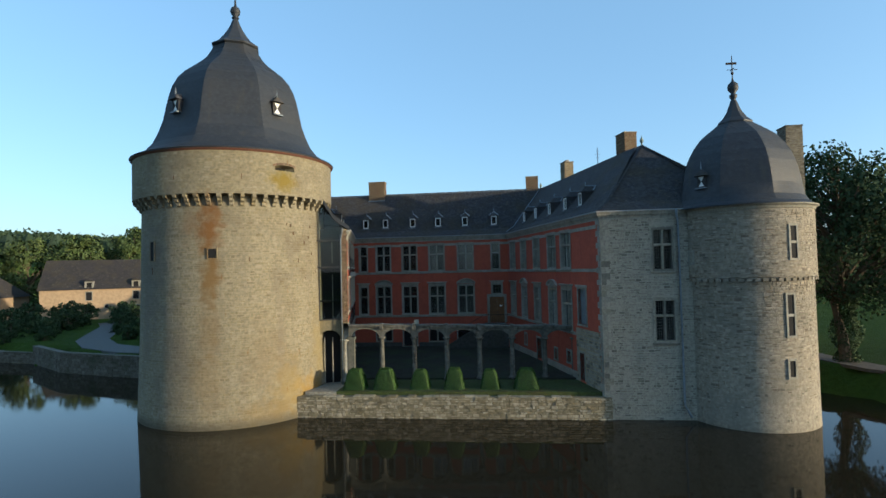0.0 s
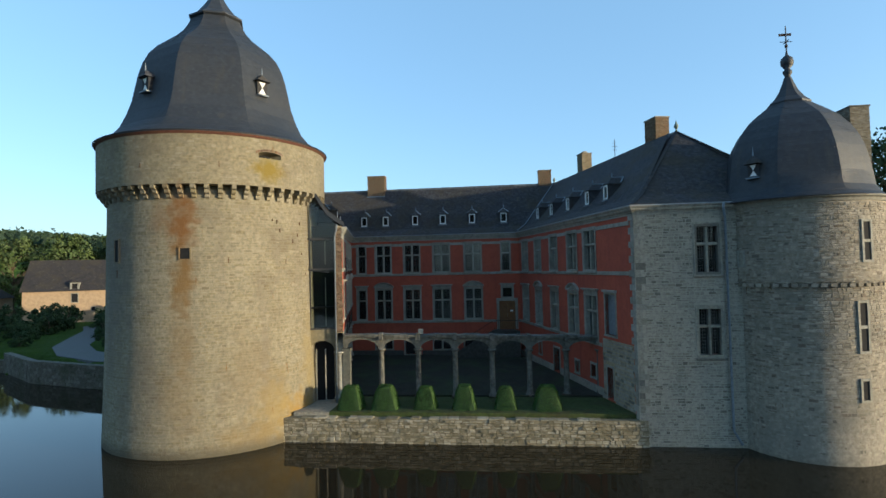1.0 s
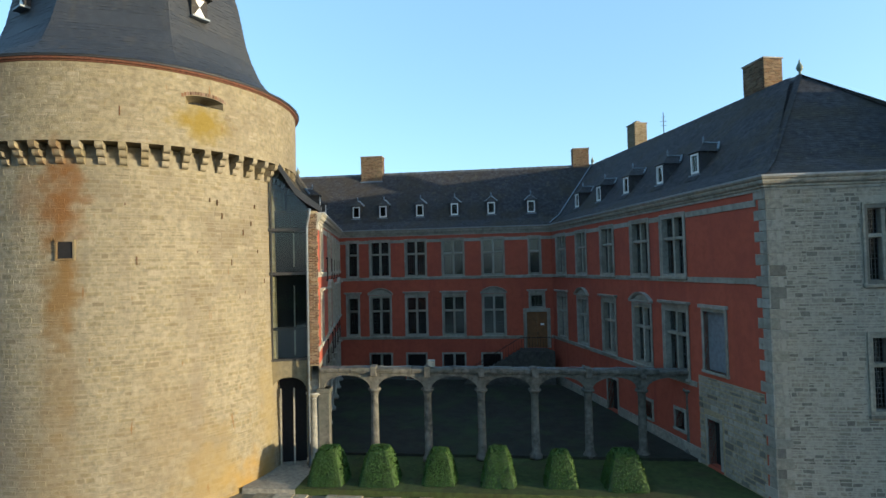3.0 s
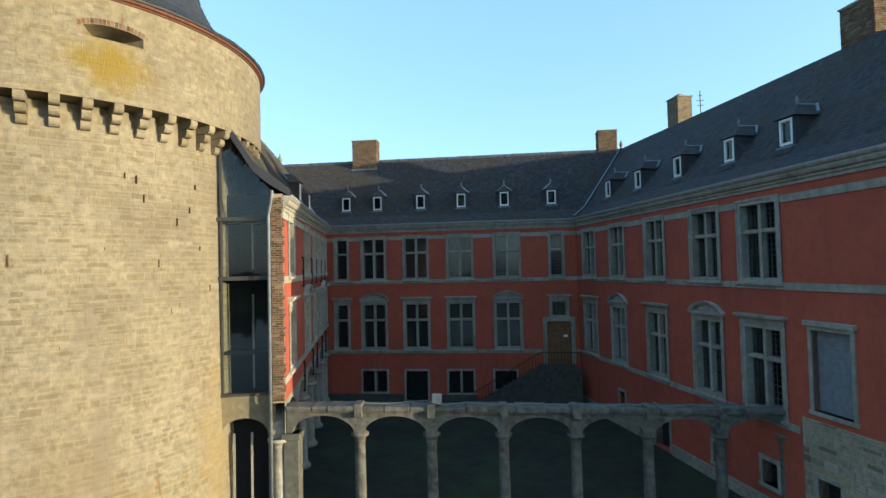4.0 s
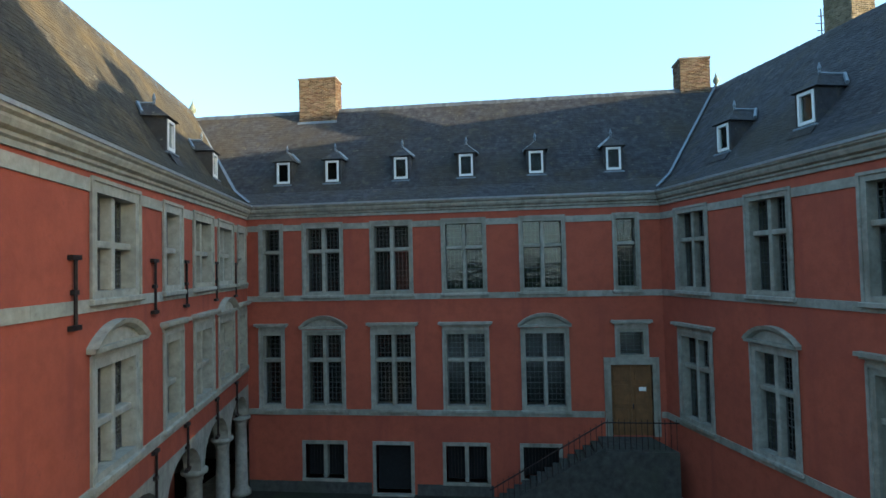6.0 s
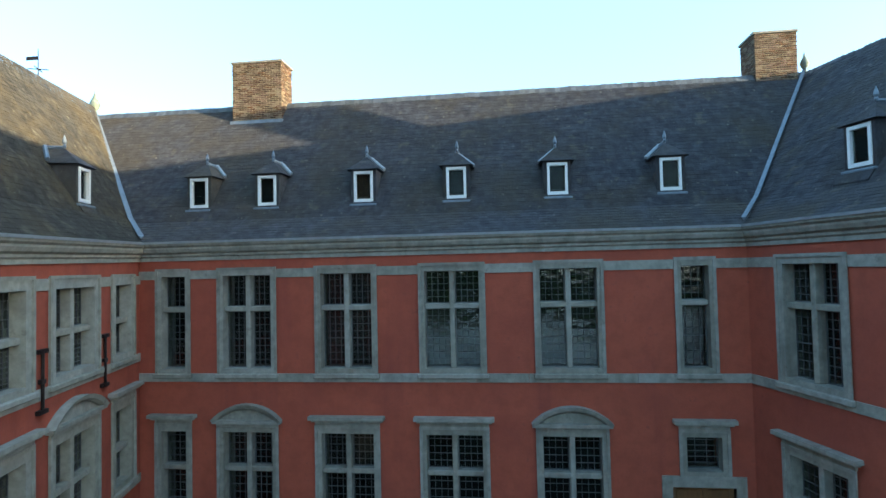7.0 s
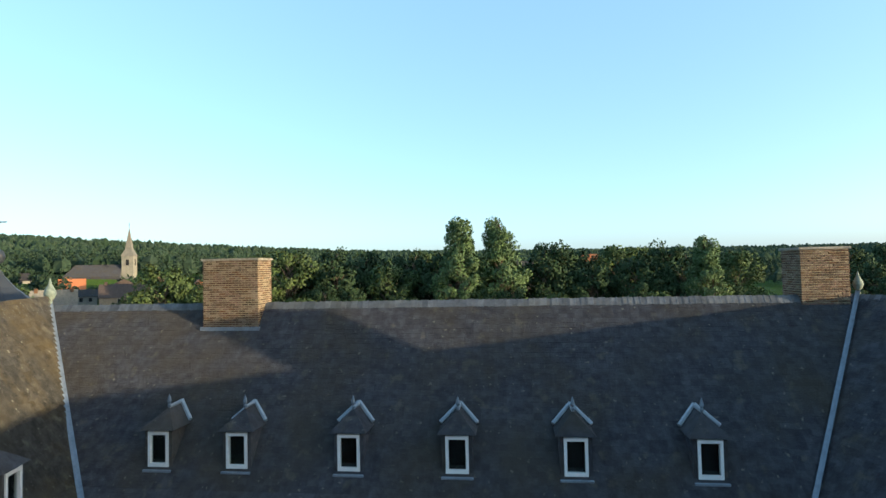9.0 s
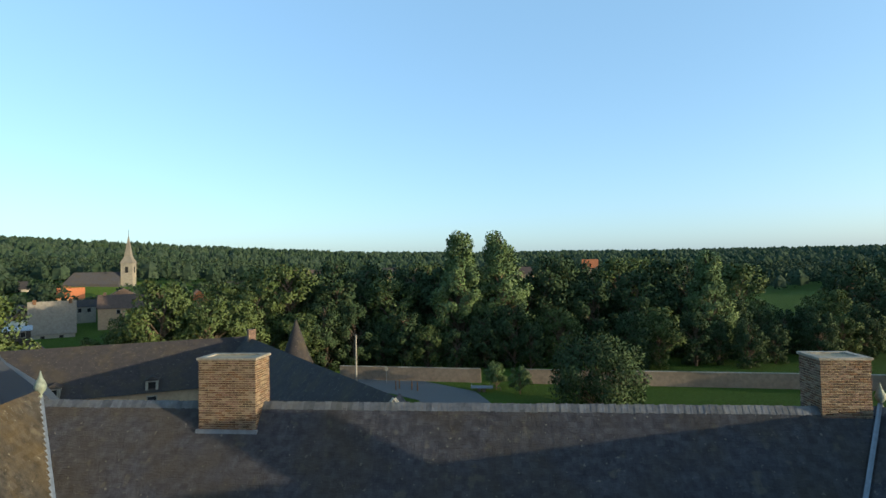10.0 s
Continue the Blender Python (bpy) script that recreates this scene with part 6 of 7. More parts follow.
M_PALEROOF = mat("pale_weathered_slate", (0.17, 0.155, 0.125), 0.85, vary=0.2, grain=1.5, stain=0.1, tint=(0.12, 0.11, 0.09), bump=0.4, bump_scale=6)
M_GREYROOF = mat("grey_slate_roof", (0.034, 0.031, 0.031), 0.85, spec=0.15, extra=lichen, vary=0.2, grain=1.5, stain=0.1, tint=(0.042, 0.037, 0.031), bump=0.4, bump_scale=6)


def house(name, a, b, depth, z0, eave, ridge, wall_m, roof_m, label, windows=(), hip=0.0, category="building", chimneys=()):
    """A gabled building: its front runs from a to b; it lies behind that line."""
    f = Facade(a, b)
    L = f.length
    h = thing(name, (*f.xy(L / 2, -depth / 2), z0), label, category)
    part("wall", boxes((0, L, -depth, 0, z0 - 1.5, eave), m=f.m), wall_m, h)
    o = 0.35
    bm = bmesh.new()
    pts = [(-o, o, eave - 0.15), (L + o, o, eave - 0.15), (L + o, -depth - o, eave - 0.15), (-o, -depth - o, eave - 0.15), (-o + hip, -depth / 2, ridge), (L + o - hip, -depth / 2, ridge)]
    vs = [bm.verts.new(f.at(*p)) for p in pts]
    for q in ((0, 1, 5, 4), (1, 2, 5), (2, 3, 4, 5), (3, 0, 4), (0, 3, 2, 1)):
        bm.faces.new([vs[i] for i in q])
    part("roof", bm, roof_m, h)
    for u, z, w, hh in windows:
        fr = part("window", boxes((u - w / 2 - 0.12, u - w / 2, -0.05, 0.06, z, z + hh), (u + w / 2, u + w / 2 + 0.12, -0.05, 0.06, z, z + hh), (u - w / 2 - 0.12, u + w / 2 + 0.12, -0.05, 0.06, z + hh, z + hh + 0.14), (u - w / 2 - 0.12, u + w / 2 + 0.12, -0.05, 0.08, z - 0.1, z), m=f.m), M_TRIM, h)
        part("pane", boxes((u - w / 2, u + w / 2, 0.005, 0.02, z, z + hh), m=f.m), M_DARK, fr)
    for u, w, hh in chimneys:
        part("chimney", boxes((u - w / 2, u + w / 2, -depth / 2 - w / 2, -depth / 2 + w / 2, ridge - 0.8, ridge + hh), m=f.m), M_BRICK, h)
    return h, f

G2 = 1.3
def eave_dormers(h, f, us, z0, z1):
    """Upright stone dormers standing on the wall head."""
    for u in us:
        d = part("dormer", boxes((u - 0.75, u - 0.45, -2.2, 0.02, z0, z1), (u + 0.45, u + 0.75, -2.2, 0.02, z0, z1), (u - 0.45, u + 0.45, -2.2, -0.2, z0, z1), (u - 0.45, u + 0.45, -0.2, 0.02, z1 - 0.2, z1), m=f.m), M_TRIM, h)
        part("pane", boxes((u - 0.45, u + 0.45, -0.19, -0.15, z0, z1 - 0.2), m=f.m), M_DARK, d)
        bm = bmesh.new()
        v = [bm.verts.new(f.at(*p)) for p in ((u - 0.9, 0.15, z1), (u + 0.9, 0.15, z1), (u, 0.0, z1 + 0.55), (u - 0.9, -2.6, z1), (u + 0.9, -2.6, z1), (u, -2.6, z1 + 0.55))]
        for q in ((0, 1, 2), (1, 4, 5, 2), (3, 0, 2, 5), (0, 3, 4, 1), (4, 3, 5)):
            bm.faces.new([v[i] for i in q])
        part("dormer_roof", bm, M_GREYROOF, d)

house("farm_building", (-116, 84), (-95, 90), 13, G2, 6.2, 11.6, M_RENDER, M_GREYROOF, "farm building with a dark hipped slate roof", [(4, 2.4, 0.8, 1.1), (9, 2.4, 0.8, 1.1), (15, 1.4, 1.0, 2.0)], hip=4.5)

def ahead(px, depth):
    """A place by its share of the view from the end of the way: sideways in lens widths, and metres ahead."""
    k = px / 968.0 * depth
    return (-6.3 - 0.1184 * depth + 0.993 * k, 47.2 + 0.993 * depth + 0.1184 * k)

cols = (8.2, 16.35, 30.0, 41.0)
stable, sf = house("stable_building", (-89.5, 95.3), (-43.0, 120.6), 12, G2, 7.4, 13.2, M_RENDER, M_GREYROOF, "long pale outbuilding with a lichened slate roof and dormers",
                   [(u, 5.1, 1.0, 1.6) for u in cols] + [(u, 1.9, 1.2, 1.95) for u in cols] + [(5.4, 3.3, 0.6, 0.7), (11.2, 3.4, 0.6, 0.7), (14.1, 3.3, 0.6, 0.7), (23.0, 3.3, 0.6, 0.7), (36.0, 3.3, 0.6, 0.7)])
eave_dormers(stable, sf, cols, 7.35, 8.8)
house("stable_building", (-50.6, 122.2), (-18.4, 83.0), 12, G2, 7.4, 13.2, M_RENDER, M_GREYROOF, "pale outbuilding wing with a dark slate roof", [(12, 4, 0.9, 1.4), (24, 4, 0.9, 1.4)], chimneys=((3.5, 1.0, 1.3),))
tx, ty = ahead(-262, 96)
turret = thing("round_turret", (tx, ty, G2), "small round turret with a pointed slate cone", "tower")
part("wall", lathe([(2.6, 0), (2.6, 6.2)], 20, (tx, ty)), M_RENDER, turret, "", True)
part("roof", lathe([(3.3, 5.8), (2.1, 8.6), (1.2, 11.2), (0.1, 14.3), (0, 14.5)], 20, (tx, ty)), M_GREYROOF, turret, "pointed slate cone", True)

# village and church
def village_house(px, depth, w, d, eave, ridge, wall_m, roof_m, label, turn=0.0, chim=()):
    x, y = ahead(px, depth)
    a = radians(-6.8 + turn) * -1
    dx, dy = math.cos(a) * w / 2, math.sin(a) * w / 2
    z0 = land_z(x, y)
    return house("village_house", (x - dx, y - dy), (x + dx, y + dy), d, z0, max(eave, z0 + 1.2), max(ridge, z0 + 4), wall_m, roof_m, label, [(w * 0.3, max(eave, z0 + 1.2) - 1.7, 0.9, 1.2), (w * 0.7, max(eave, z0 + 1.2) - 1.7, 0.9, 1.2)], chimneys=chim)

village_house(-692, 150, 10.5, 6.5, 5.7, 15.8, M_STONE, M_PALEROOF, "stone house with a tall pale slate roof", -34, ((1.2, 0.8, 0.5), (9.4, 0.8, 0.5)))
village_house(-659, 190, 7.6, 9, 14.9, 18.5, M_RENDER, M_ORANGE, "house with a bright orange tiled roof", -34, ((2, 0.7, 0.6), (3.4, 0.7, 0.6)))
village_house(-635, 168, 6, 8, 13.2, 15.2, M_STONE, M_GREYROOF, "low dark-roofed house between taller roofs", -33)
village_house(-551, 165, 17.5, 9, 12.9, 16.8, M_RENDER, M_TILE, "long house with a brown tiled roof", -28, ((1.5, 0.8, 0.7), (12, 0.8, 0.7)))
village_house(-594, 186, 9, 9, 15.6, 18.2, M_RENDER, M_TILE, "gabled village house with a brown roof", 59)
village_house(-772, 160, 6, 7, 10.3, 14.4, M_WHITEWALL, M_TILE, "small white gabled village cottage", 40)
village_house(-753, 128, 5, 5, 10.3, 11.2, M_GREYROOF, M_ZINC, "low shed with a pale flat roof", -37)
village_house(-762, 205, 10, 8, 12.4, 16.5, M_STONE, M_GREYROOF, "village house with a dark slate roof", -35)
village_house(-742, 110, 3.6, 4, 7.2, 9.6, M_STONE, M_GREYROOF, "small outbuilding with a grey stone gable", 52)
village_house(-457, 165, 6, 7, 14.0, 17.6, M_RENDER, M_ORANGE, "house with a red tiled gable", 60)
village_house(-352, 230, 14, 9, 15.6, 18.8, M_STONE, M_GREYROOF, "long low grey-roofed hall", -20)
village_house(-228, 300, 9, 9, 19.4, 23.2, M_RENDER, M_TILE, "pale house among the trees", -10)
village_house(-94, 320, 8, 8, 20.5, 23.4, M_RENDER, M_GREYROOF, "white house among the trees", -6)
village_house(140, 300, 11, 9, 18.7, 22.4, M_RENDER, M_TILE, "pale house among the trees", 12)
village_house(259, 330, 9, 9, 21.0, 26.0, M_RENDER, M_ORANGE, "red-roofed house among the trees", 16)
village_house(233, 175, 4, 4, 6.0, 8.5, M_ORANGE, M_ORANGE, "tiny red brick hut among the trees", 0)

cx, cy = ahead(-557, 235)
church = thing("village_church", (cx, cy, land_z(cx, cy)), "small stone church with a pointed slate spire", "church")
m = Matrix.Translation((cx, cy, 0)) @ Matrix.Rotation(radians(18), 4, "Z")
part("bell_tower", boxes((-2.3, 2.3, -2.3, 2.3, 5, 27.6), m=m), M_STONE, church, "pale stone bell tower")
bm = bmesh.new()
v = [bm.verts.new(m @ Vector(p)) for p in ((-2.6, -2.6, 27.5), (2.6, -2.6, 27.5), (2.6, 2.6, 27.5), (-2.6, 2.6, 27.5), (-1.3, -1.3, 30.5), (1.3, -1.3, 30.5), (1.3, 1.3, 30.5), (-1.3, 1.3, 30.5), (0, 0, 40.0))]
for q in ((0, 1, 5, 4), (1, 2, 6, 5), (2, 3, 7, 6), (3, 0, 4, 7), (4, 5, 8), (5, 6, 8), (6, 7, 8), (7, 4, 8), (0, 3, 2, 1)):
    bm.faces.new([v[i] for i in q])
part("spire", bm, M_PALEROOF, church, "pointed pale slate spire")
part("belfry_window", boxes((-0.6, 0.6, -2.36, -2.3, 23.5, 26), m=m), M_DARK, church)
part("belfry_window", boxes((2.3, 2.36, -0.6, 0.6, 23.5, 26), m=m), M_DARK, church)
bm = bmesh.new()
v = [bm.verts.new(m @ Vector(p)) for p in ((-24, -4.5, 19), (-2.3, -4.5, 19), (-2.3, 4.5, 19), (-24, 4.5, 19), (-21, 0, 24), (-2.3, 0, 24), (-24, -4.5, 8), (-2.3, -4.5, 8), (-2.3, 4.5, 8), (-24, 4.5, 8))]
for q in ((0, 1, 5, 4), (1, 2, 5), (2, 3, 4, 5), (3, 0, 4), (6, 7, 1, 0), (7, 8, 2, 1), (8, 9, 3, 2), (9, 6, 0, 3)):
    bm.faces.new([v[i] for i in q])
part("nave", bm, M_SLATE, church, "slate-roofed nave")
bm = bmesh.new()
tube(bm, [(cx, cy, 39.8), (cx, cy, 42)], 0.08, 5)
part("cross", bm, M_IRON, church)

# garden wall, lane, lamp post and small things behind the castle
def low_wall(name, pts, z0, h, thick, material, label):
    t = thing(name, (*pts[0], z0), label, "wall", "", "structure")
    for a, b in zip(pts, pts[1:]):
        f = Facade(a, b)
        part("wall_length", boxes((0, f.length, -thick, 0, z0 - 1.5, z0 + h), m=f.m), material, t)
        u = 0.0
        while u < f.length:
            w = min(2.4, f.length - u)
            part("coping", boxes((u + 0.01, u + w - 0.01, -thick - 0.06, 0.06, z0 + h, z0 + h + 0.12), m=f.m), M_STONE, t)
            u += 2.4
    return t

M_GARDEN = mat("garden_wall_render", (0.17, 0.14, 0.105), 0.95, vary=0.2, grain=1.5, stain=0.15, tint=(0.12, 0.10, 0.075), bump=0.4)
low_wall("garden_wall", [(-40, 153), (-12, 150)], G2 + 0.6, 1.9, 0.4, M_GARDEN, "long pale rendered garden wall")
low_wall("garden_wall", [(-4, 149.5), (41, 146), (90, 142)], G2 + 0.6, 1.9, 0.4, M_GARDEN, "long pale rendered garden wall")

def lane(name, pts, w, z, material, label):
    bm = bmesh.new()
    rows = []
    for k, p in enumerate(pts):
        d = (Vector(pts[min(k + 1, len(pts) - 1)]) - Vector(pts[max(k - 1, 0)])).normalized()
        n = Vector((d.y, -d.x)) * w / 2
        rows.append([bm.verts.new((p[0] + s * n.x, p[1] + s * n.y, land_z(p[0], p[1]) + zz)) for s, zz in ((-1, -0.2), (-1, z), (1, z), (1, -0.2))])
    for a, b in zip(rows, rows[1:]):
        for j in range(3):
            bm.faces.new((a[j], a[j + 1], b[j + 1], b[j]))
    solo(name, bm, material, label, "road", "structure")

lane("road", [(-62, 149), (-40, 148.5), (-25, 146), (-17, 139.5), (-14, 131), (-13, 118), (-12, 100)], 11, 0.05, M_ROAD, "grey gravel lane behind the castle")
lane("road", [(-30, 57), (-36, 56.5), (-42, 57.5), (-49, 61), (-55, 67), (-60, 75), (-66, 85), (-72, 92)], 3.8, 0.06, M_ROAD, "pale curving gravel lane on the bank")
lane("path", [(25.6, 58), (26.4, 51), (27.8, 45.8), (31, 41.5), (40, 38), (60, 34)], 2.4, 0.05, M_EARTHPATH, "brown earth path along the park bank")
bm = bmesh.new()
lx, ly = ahead(-157, 106)
tube(bm, [(lx, ly, land_z(lx, ly)), (lx, ly, land_z(lx, ly) + 9.0)], [0.2, 0.14], 8)
solo("utility_pole", bm, M_STONE, "pale concrete pole beside the garden wall", "pole")
lx, ly = ahead(-104, 104)
bm = bmesh.new()
tube(bm, [(lx, ly, land_z(lx, ly)), (lx, ly, land_z(lx, ly) + 3.2)], 0.05, 6)
tube(bm, [(lx, ly - 0.02, land_z(lx, ly) + 2.7), (lx, ly - 0.06, land_z(lx, ly) + 2.7)], 0.35, 12)
solo("road_sign", bm, M_TRIM, "small round road sign on a post", "sign")
for px, dep in ((-88, 98), (-82, 99), (-60, 98), (-50, 97)):
    x, y = ahead(px, dep)
    z = land_z(x, y)
    bm = bmesh.new()
    tube(bm, [(x, y, z), (x, y, z + 1.5), (x, y, z + 1.62)], [0.11, 0.1, 0.05], 8)
    solo("wooden_post", bm, M_OAK, "stout wooden post beside the gravel lane", "post", group="posts along the lane")
x, y = ahead(66, 96)
z = land_z(x, y)
trailer = thing("trailer", (x, y, z), "flat grey trailer parked on the gravel lane", "trailer")
part("bed", boxes((x - 2.2, x + 1.6, y - 0.9, y + 0.9, z + 0.62, z + 0.76), (x - 2.2, x - 2.1, y - 0.9, y + 0.9, z + 0.76, z + 1.05)), M_LEAD, trailer)
part("drawbar", boxes((x + 1.6, x + 3.0, y - 0.06, y + 0.06, z + 0.56, z + 0.66), (x + 2.9, x + 3.0, y - 0.05, y + 0.05, z, z + 0.56)), M_STEEL, trailer)
for dx in (-0.75, 0.1):
    for sy in (-1, 1):
        bm = lathe([(0.14, -0.1), (0.3, -0.1), (0.33, -0.05), (0.33, 0.05), (0.3, 0.1), (0.14, 0.1)], 18, (0, 0))
        bmesh.ops.rotate(bm, verts=bm.verts, matrix=Matrix.Rotation(math.pi / 2, 3, "X"))
        bmesh.ops.translate(bm, verts=bm.verts, vec=(x + dx, y + sy * 0.98, z + 0.33))
        part("wheel", bm, M_STEEL, trailer)
# gabled dormer on the castle's rear slope, its pale verge just clear of the ridge
gx, gy, gz = -10.75, 67.8, 17.97
bm = bmesh.new()
v = [bm.verts.new((gx + a, gy + b, gz + c)) for a, b, c in ((-1.5, 0, -1.9), (1.5, 0, -1.9), (0, 0, 0), (-1.5, 1.0, -1.9), (1.5, 1.0, -1.9), (0, 1.0, 0), (-1.5, 0, -4.6), (1.5, 0, -4.6), (-1.5, 1.0, -4.6), (1.5, 1.0, -4.6))]
for q in ((2, 1, 4, 5), (0, 2, 5, 3), (6, 7, 1, 2, 0), (8, 6, 0, 3), (7, 9, 4, 1), (9, 8, 3, 5, 4)):
    bm.faces.new([v[i] for i in q])
gable = part("rear_gable", bm, M_SLATE, wing_back, "gabled rear dormer with pale verges")
bm = bmesh.new()
for sgn in (-1, 1):
    tube(bm, [(gx, gy - 0.05, gz + 0.02), (gx + sgn * 1.55, gy - 0.05, gz - 1.9)], 0.09, 6)
part("verge", bm, M_TRIM_PALE, gable)

# retaining wall of the bank across the water
bank_wall = thing("bank_wall", (-48, 55, WATER), "old rubble retaining wall along the moat bank, darkened for tree shade", "wall", "", "structure")
# the shade of the trees over this wall is put into its dark colour
M_BANK = mat("shade_darkened_rubble", (0.10, 0.09, 0.07), 0.95, vary=0.35, grain=3, stain=0.5, tint=(0.06, 0.062, 0.036), bump=0.7, bump_scale=7, island=0.25)
pts = [(-72, 65), (-62, 61), (-57, 60), (-48.6, 54.6), (-40.6, 52.3), (-33, 50.5), (-28, 58)]
for k, (a, b) in enumerate(zip(pts, pts[1:])):
    f = Facade(a, b)
    top = 0.6 if k < 2 else 1.45
    w = part("wall_length", boxes((0, f.length, -0.6, -0.03, -2, top), m=f.m), M_BANK, bank_wall)
    s, own = rubble(f.at, 0, f.length, -0.9, top, (0.2, 0.36), (0.3, 0.8), 0.07, (), 90 + k)
    s.part("stonework", M_BANK, bank_wall, "", "stuff")
    part("coping", boxes((0, f.length, -0.6, 0.08, top, top + 0.14), m=f.m), M_BANK, bank_wall)

# trees, nearest first
def plant(meshes, px, depth, h0, h, label, group="", seed=0):
    x, y = ahead(px, depth)
    tree(meshes, x, y, land_z(x, y) - 0.1, h / h0, label, seed * 1.7, group)

plant(POPLAR[0], 31, 125, 26, 27.5, "tall pale poplar among darker trees", "poplars behind the garden wall", 1)
plant(POPLAR[1], 101, 126, 26, 27.5, "tall pale poplar among darker trees", "poplars behind the garden wall", 2)
plant(POPLAR[0], 466, 122, 26, 22.5, "tall pale leafy tree behind the garden wall", "", 3)
plant(BROAD[0], 266, 82, 9.5, 10.2, "dense dark green tree on the lawn", "", 4)
plant(SMALL[0], 88, 97, 4.2, 4.6, "small clipped round tree on the lawn", "young lawn trees", 5)
plant(SMALL[0], 130, 93, 4.2, 4.4, "small clipped round tree on the lawn", "young lawn trees", 6)
r = random.Random(5)
for k, (px, dep, h) in enumerate(((-780, 112, 8), (-610, 112, 7), (-650, 104, 6), (-628, 107, 8.5), (-592, 101, 7.5), (-575, 110, 10), (-540, 114, 13.5), (-500, 108, 18.5), (-460, 112, 15.5), (-415, 108, 15), (-365, 115, 15), (-330, 122, 16), (-480, 128, 17), (-525, 124, 12), (-390, 126, 18))):
    plant(OAK[k % 2], px, dep, 12, h, "leafy green tree beside the outbuilding", "trees along the village edge", k)
for k, (px, dep, h) in enumerate(((-275, 128, 22), (-235, 135, 18.5), (-190, 128, 19), (-140, 138, 21), (-95, 130, 18.5), (-55, 140, 21), (-15, 134, 20), (60, 140, 20), (145, 138, 18), (185, 132, 22), (225, 140, 21), (262, 128, 17), (310, 140, 22), (345, 128, 19), (390, 145, 22), (425, 128, 17), (520, 140, 20), (555, 128, 10), (600, 128, 9.5), (640, 126, 10.5), (680, 128, 14), (720, 150, 19), (765, 132, 16), (800, 160, 20), (-320, 150, 21), (-110, 122, 9), (120, 118, 13), (330, 112, 11), (375, 114, 12), (440, 115, 11), (535, 112, 9), (580, 116, 8), (-250, 118, 12), (-210, 120, 14), (-160, 122, 13), (-70, 120, 12), (-30, 118, 9), (20, 116, 8), (70, 118, 11), (150, 116, 9), (200, 118, 12), (480, 116, 9), (500, 126, 13), (660, 116, 10), (700, 118, 9), (740, 120, 11), (-195, 150, 22), (-125, 152, 21), (-30, 155, 22), (105, 152, 20), (205, 155, 22), (285, 158, 20), (350, 160, 22), (430, 158, 20), (790, 126, 14), (-390, 130, 17), (-300, 126, 14))):
    plant(DARK[k % 3] if k % 4 else OAK[k % 2], px, dep, 13 if k % 4 else 12, h, "dark leafy tree of the wooded belt", "trees of the wooded belt", k)
tree(DARK[1], 84, 138, 1.2, 1.5, "large dark park tree", 2.0)
tree(DARK[2], 100, 134, 1.2, 1.4, "dark park tree beyond the lawn", 0.4)
tree(DARK[0], 68, 146, 1.2, 1.5, "dark park tree beyond the lawn", 0.9)
for k, (x, y, sc) in enumerate(((-84, 70, 0.75), (-92, 76, 0.8), (-100, 72, 0.95), (-83, 104, 0.32))):
    tree(DARK[k % 3], x, y, land_z(x, y) - 0.1, sc, "dark tree on the moat bank", k * 1.3)
BUSH = [tree_meshes(90 + k, 3.2, 2.0, 0.1, 30, 64, 0.17, M_LEAF_DARK) for k in range(2)]
for k, (x, y, sc) in enumerate(((-58, 76, 0.8), (-62, 82, 0.9), (-66, 88, 1.0), (-55, 82, 0.8), (-60, 90, 1.1), (-70, 94, 1.1), (-52, 72, 0.7), (-48, 78, 0.9), (-54, 96, 1.2), (-64, 99, 1.2), (-75, 84, 1.1), (-78, 90, 1.2), (-72, 76, 0.9), (-70, 70, 0.8), (-76, 100, 1.0), (-66, 65, 0.55), (-46, 88, 1.2), (-62, 67, 0.6), (-67, 73, 0.8), (-70, 80, 1.0), (-74, 88, 1.1), (-79, 79, 1.1), (-82, 86, 1.2), (-50, 67, 0.6), (-45, 65, 0.6), (-53, 78, 0.9), (-47, 72, 0.8), (-41, 67, 0.7), (-43, 80, 1.1), (-38, 62, 0.5))):
    tree(BUSH[k % 2], x, y, land_z(x, y) - 0.15, sc, "dense dark shrub on the bank garden", k * 1.3, "bank shrubs", "shrub")
for k, (x, y) in enumerate(((-132, 88), (-124, 98), (-117, 104), (-109, 113), (-101, 119), (-93, 127), (-112, 128))):
    tree(OAK[k % 2], x, y, land_z(x, y) - 0.2, 1.35 + 0.12 * (k % 3), "tall light green tree behind the farm", k * 0.9, "trees behind the farm")
# tall tree with an ivy-clad trunk at the water
ivy = tree(tree_meshes(83, 17.0, 6.6, 6.4, 120, 190, 0.17, M_LEAF_DARK), 27.3, 48.6, 0.3, 1.0, "tall dark tree with an ivy-clad trunk at the bank", 0.6, name="ivy_tree")
ivy.rotation_euler.z = 0.0
s = Soup()
r = random.Random(9)
for k in range(4500):
    z = r.uniform(0.9, 7.5)
    w = 0.55 + 0.75 * abs(math.sin(z * 1.05 + 0.8)) * r.random()
    a = r.uniform(0, 6.3)
    leaf(s, Vector((27.4 + w * math.cos(a), 48.7 + w * math.sin(a), z)), r.uniform(0.06, 0.13), r, Vector((math.cos(a), math.sin(a), 0.2)))
s.part("ivy", M_LEAF_DARK, ivy, "clinging dark ivy")

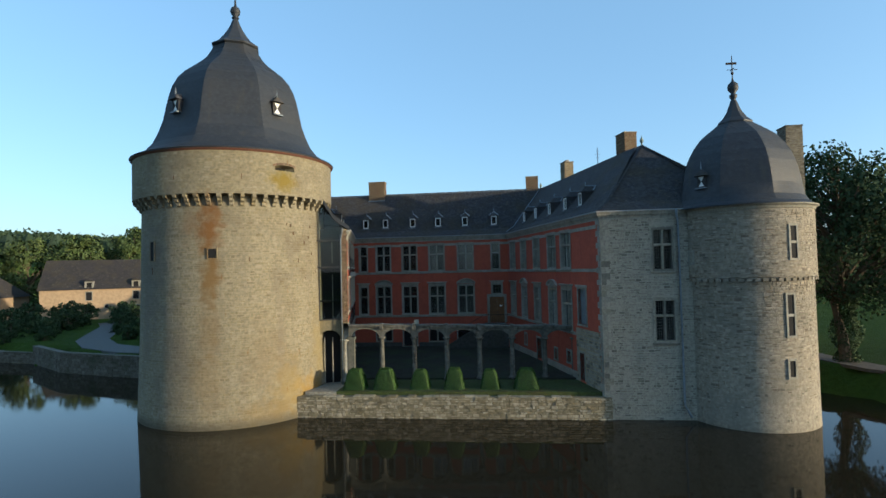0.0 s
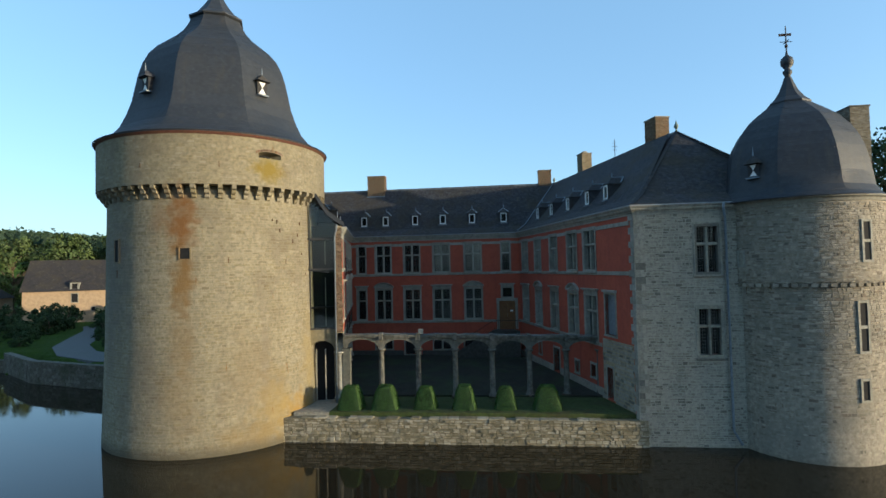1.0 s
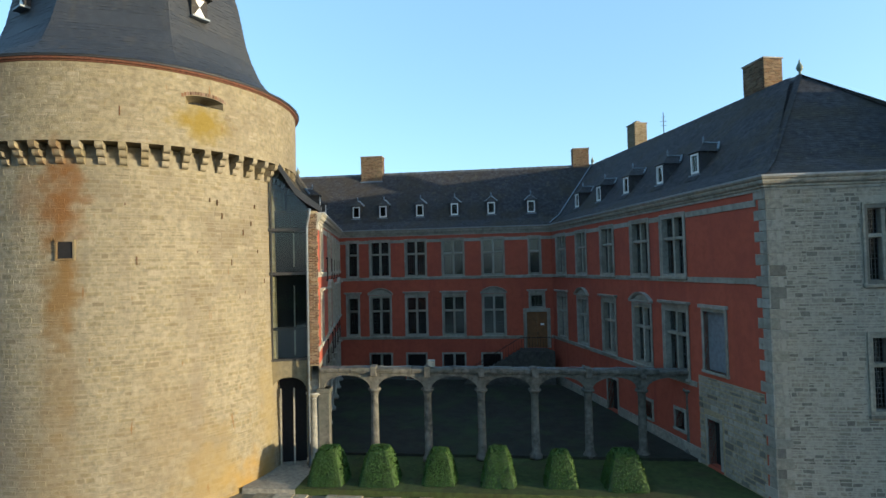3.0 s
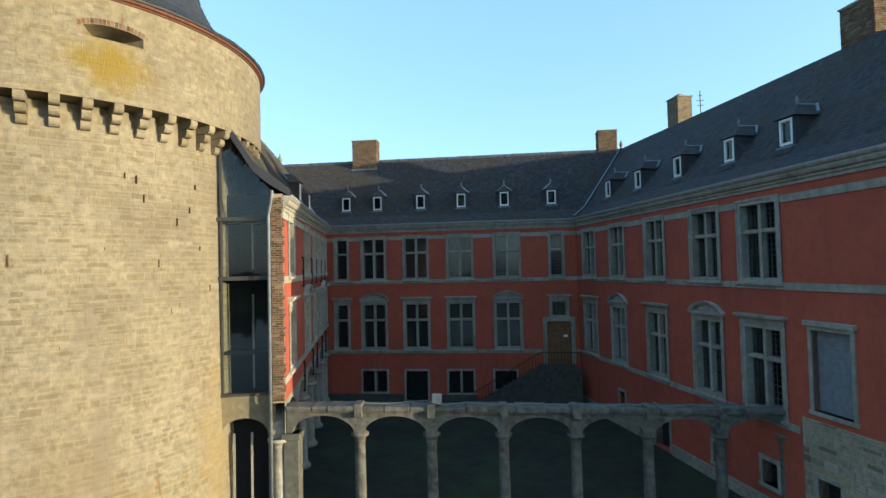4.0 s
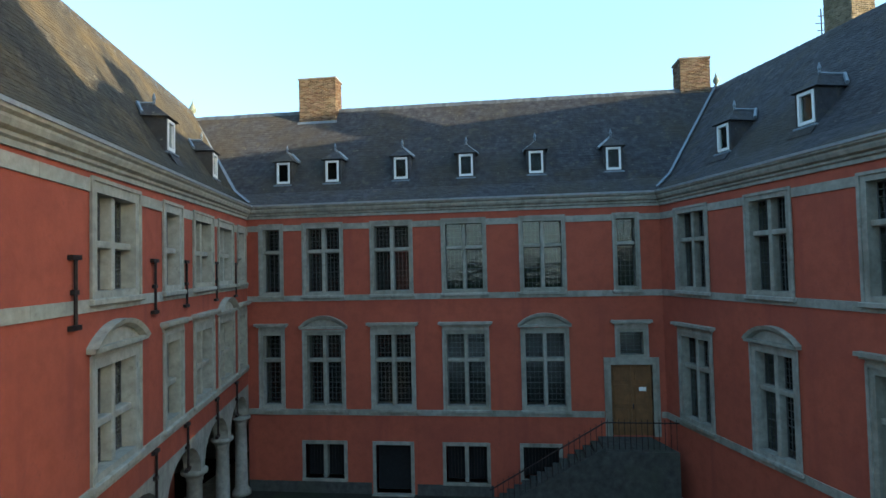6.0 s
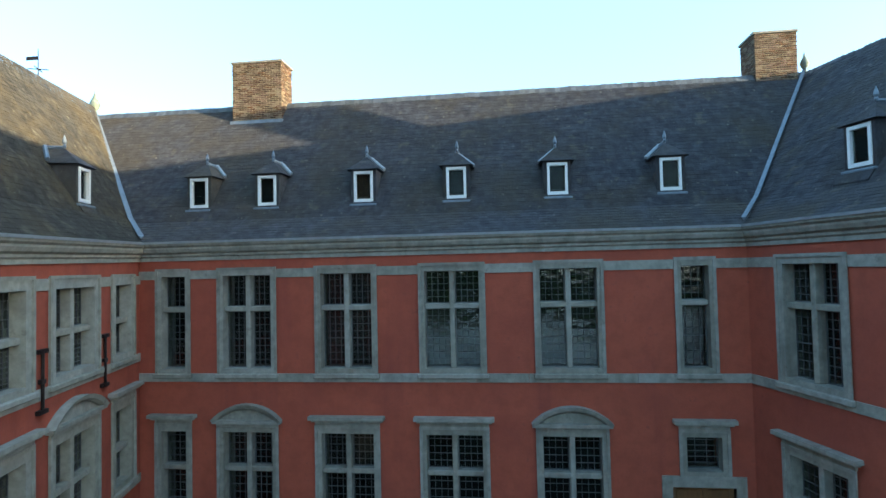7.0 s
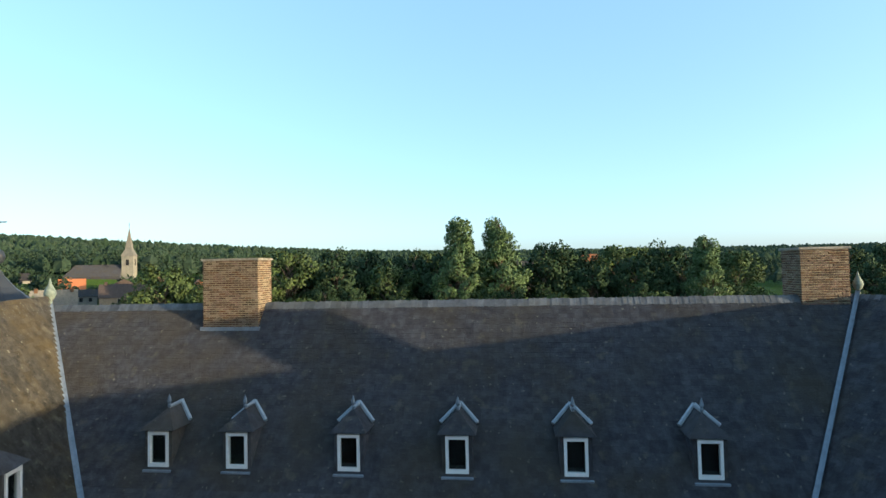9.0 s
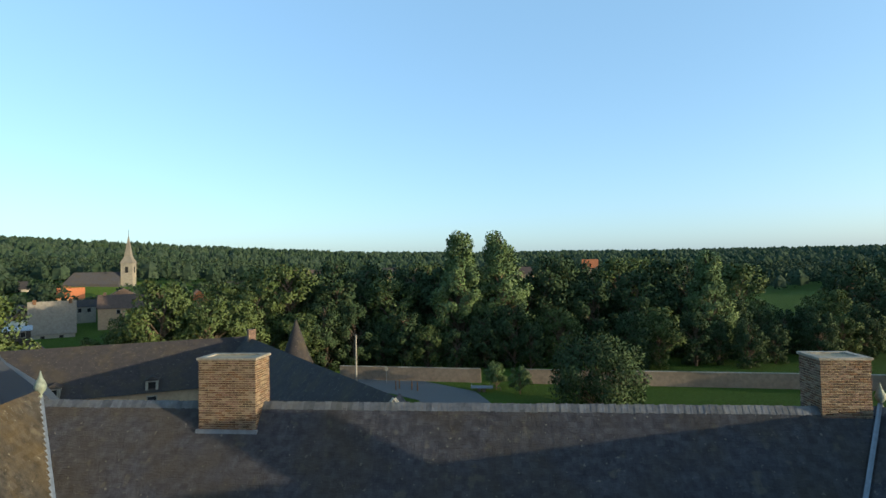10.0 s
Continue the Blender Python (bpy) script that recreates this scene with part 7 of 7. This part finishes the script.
# hedges of the garden across the water
for k, (x, y, w, d, h) in enumerate(((-47, 68, 7, 1.6, 1.5), (-52, 74, 6, 1.6, 1.4), (-44, 74, 8, 1.8, 1.6), (-50, 82, 7, 2, 1.7), (-38, 66, 6, 1.6, 1.4), (-42, 82, 8, 2, 1.8))):
    t = thing("hedge", (x, y, land_z(x, y)), "low dark green garden hedge by the lane", "hedge", "garden hedges")
    s = Soup()
    r = random.Random(100 + k)
    for j in range(2600):
        a = Vector((r.uniform(-1, 1) * w / 2, r.uniform(-1, 1) * d / 2, h * r.random()))
        ax = r.randrange(3)
        a[ax] = (w / 2, d / 2, h)[ax] * (1 if r.random() < 0.5 or ax == 2 else -1) * r.uniform(0.85, 1.05)
        leaf(s, a + Vector((x, y, land_z(x, y))), r.uniform(0.08, 0.17), r)
    s.part("foliage", M_LEAF, t)

# woods of the far hills, and of the bank behind the way in
def crown_lump(s, r, x, y, z, w, h, ring, n=6):
    a0 = r.uniform(0, 1)
    vs = [(x + r.uniform(-0.1, 0.1) * w, y, z + h * r.uniform(0.95, 1.1))]
    for zz, k in ring:
        for j in range(n):
            a = a0 + 2 * math.pi * j / n
            q = w * k * r.uniform(0.7, 1.25)
            vs.append((x + q * math.cos(a), y + q * math.sin(a), z + h * (zz + r.uniform(-0.07, 0.07))))
    s.add(vs, [(0, 1 + n + j, 1 + n + (j + 1) % n) for j in range(n)] + [(1 + j, 1 + (j + 1) % n, 1 + n + (j + 1) % n, 1 + n + j) for j in range(n)])


def far_tree(s, r, x, y, z, h, fine, conifer):
    w = h * r.uniform(0.3, 0.5)
    if conifer:
        crown_lump(s, r, x, y, z, w * 0.7, h, ((0.15, 0.9), (0.55, 0.6)), 5)
    elif not fine:
        crown_lump(s, r, x, y, z, w, h, ((0.25, 1.0), (0.68, 0.92)))
    else:
        crown_lump(s, r, x, y, z, w * 0.72, h * 0.8, ((0.25, 0.9), (0.66, 0.8)), 5)
        for k in range(64):
            v = Vector((r.gauss(0, 1), r.gauss(0, 1), r.gauss(0, 0.9))).normalized()
            g = r.uniform(0.75, 1.08)
            leaf(s, Vector((x + v.x * w * g, y + v.y * w * g, z + h * 0.56 + v.z * h * 0.46 * g)), r.uniform(0.5, 1.1), r)


s = Soup()
r = random.Random(77)
count = 0
while count < 10500:
    th = r.uniform(-48, 66)
    near = 275 if th > 14 else 330
    far = near + (1480 - near) * r.random() ** 0.8
    x, y = -6 - math.sin(radians(th)) * far, 47 + math.cos(radians(th)) * far
    if far < 520 and r.random() < 0.45 and th < 10:
        continue
    count += 1
    far_tree(s, r, x, y, land_z(x, y), r.uniform(9, 15), far < 640, 14 < th < 40 and r.random() < 0.6 and far > 420)
for k in range(150):
    th, far = radians(r.uniform(15, 50)), r.uniform(205, 285)
    x, y = -6 - math.sin(th) * far, 47 + math.cos(th) * far
    if math.hypot(x - cx, y - cy) > 34:
        far_tree(s, r, x, y, land_z(x, y), r.uniform(4, 8), True, False)
for k in range(420):
    x, y = r.uniform(-260, 200), r.uniform(-175, -118)
    far_tree(s, r, x, y, 0.5, r.uniform(6, 10), False, False)
woods = new("far_woods", s.mesh("far_woods", M_WOODS))
tagged(woods, "dark green woods covering the far hills", "woods", "", "stuff")
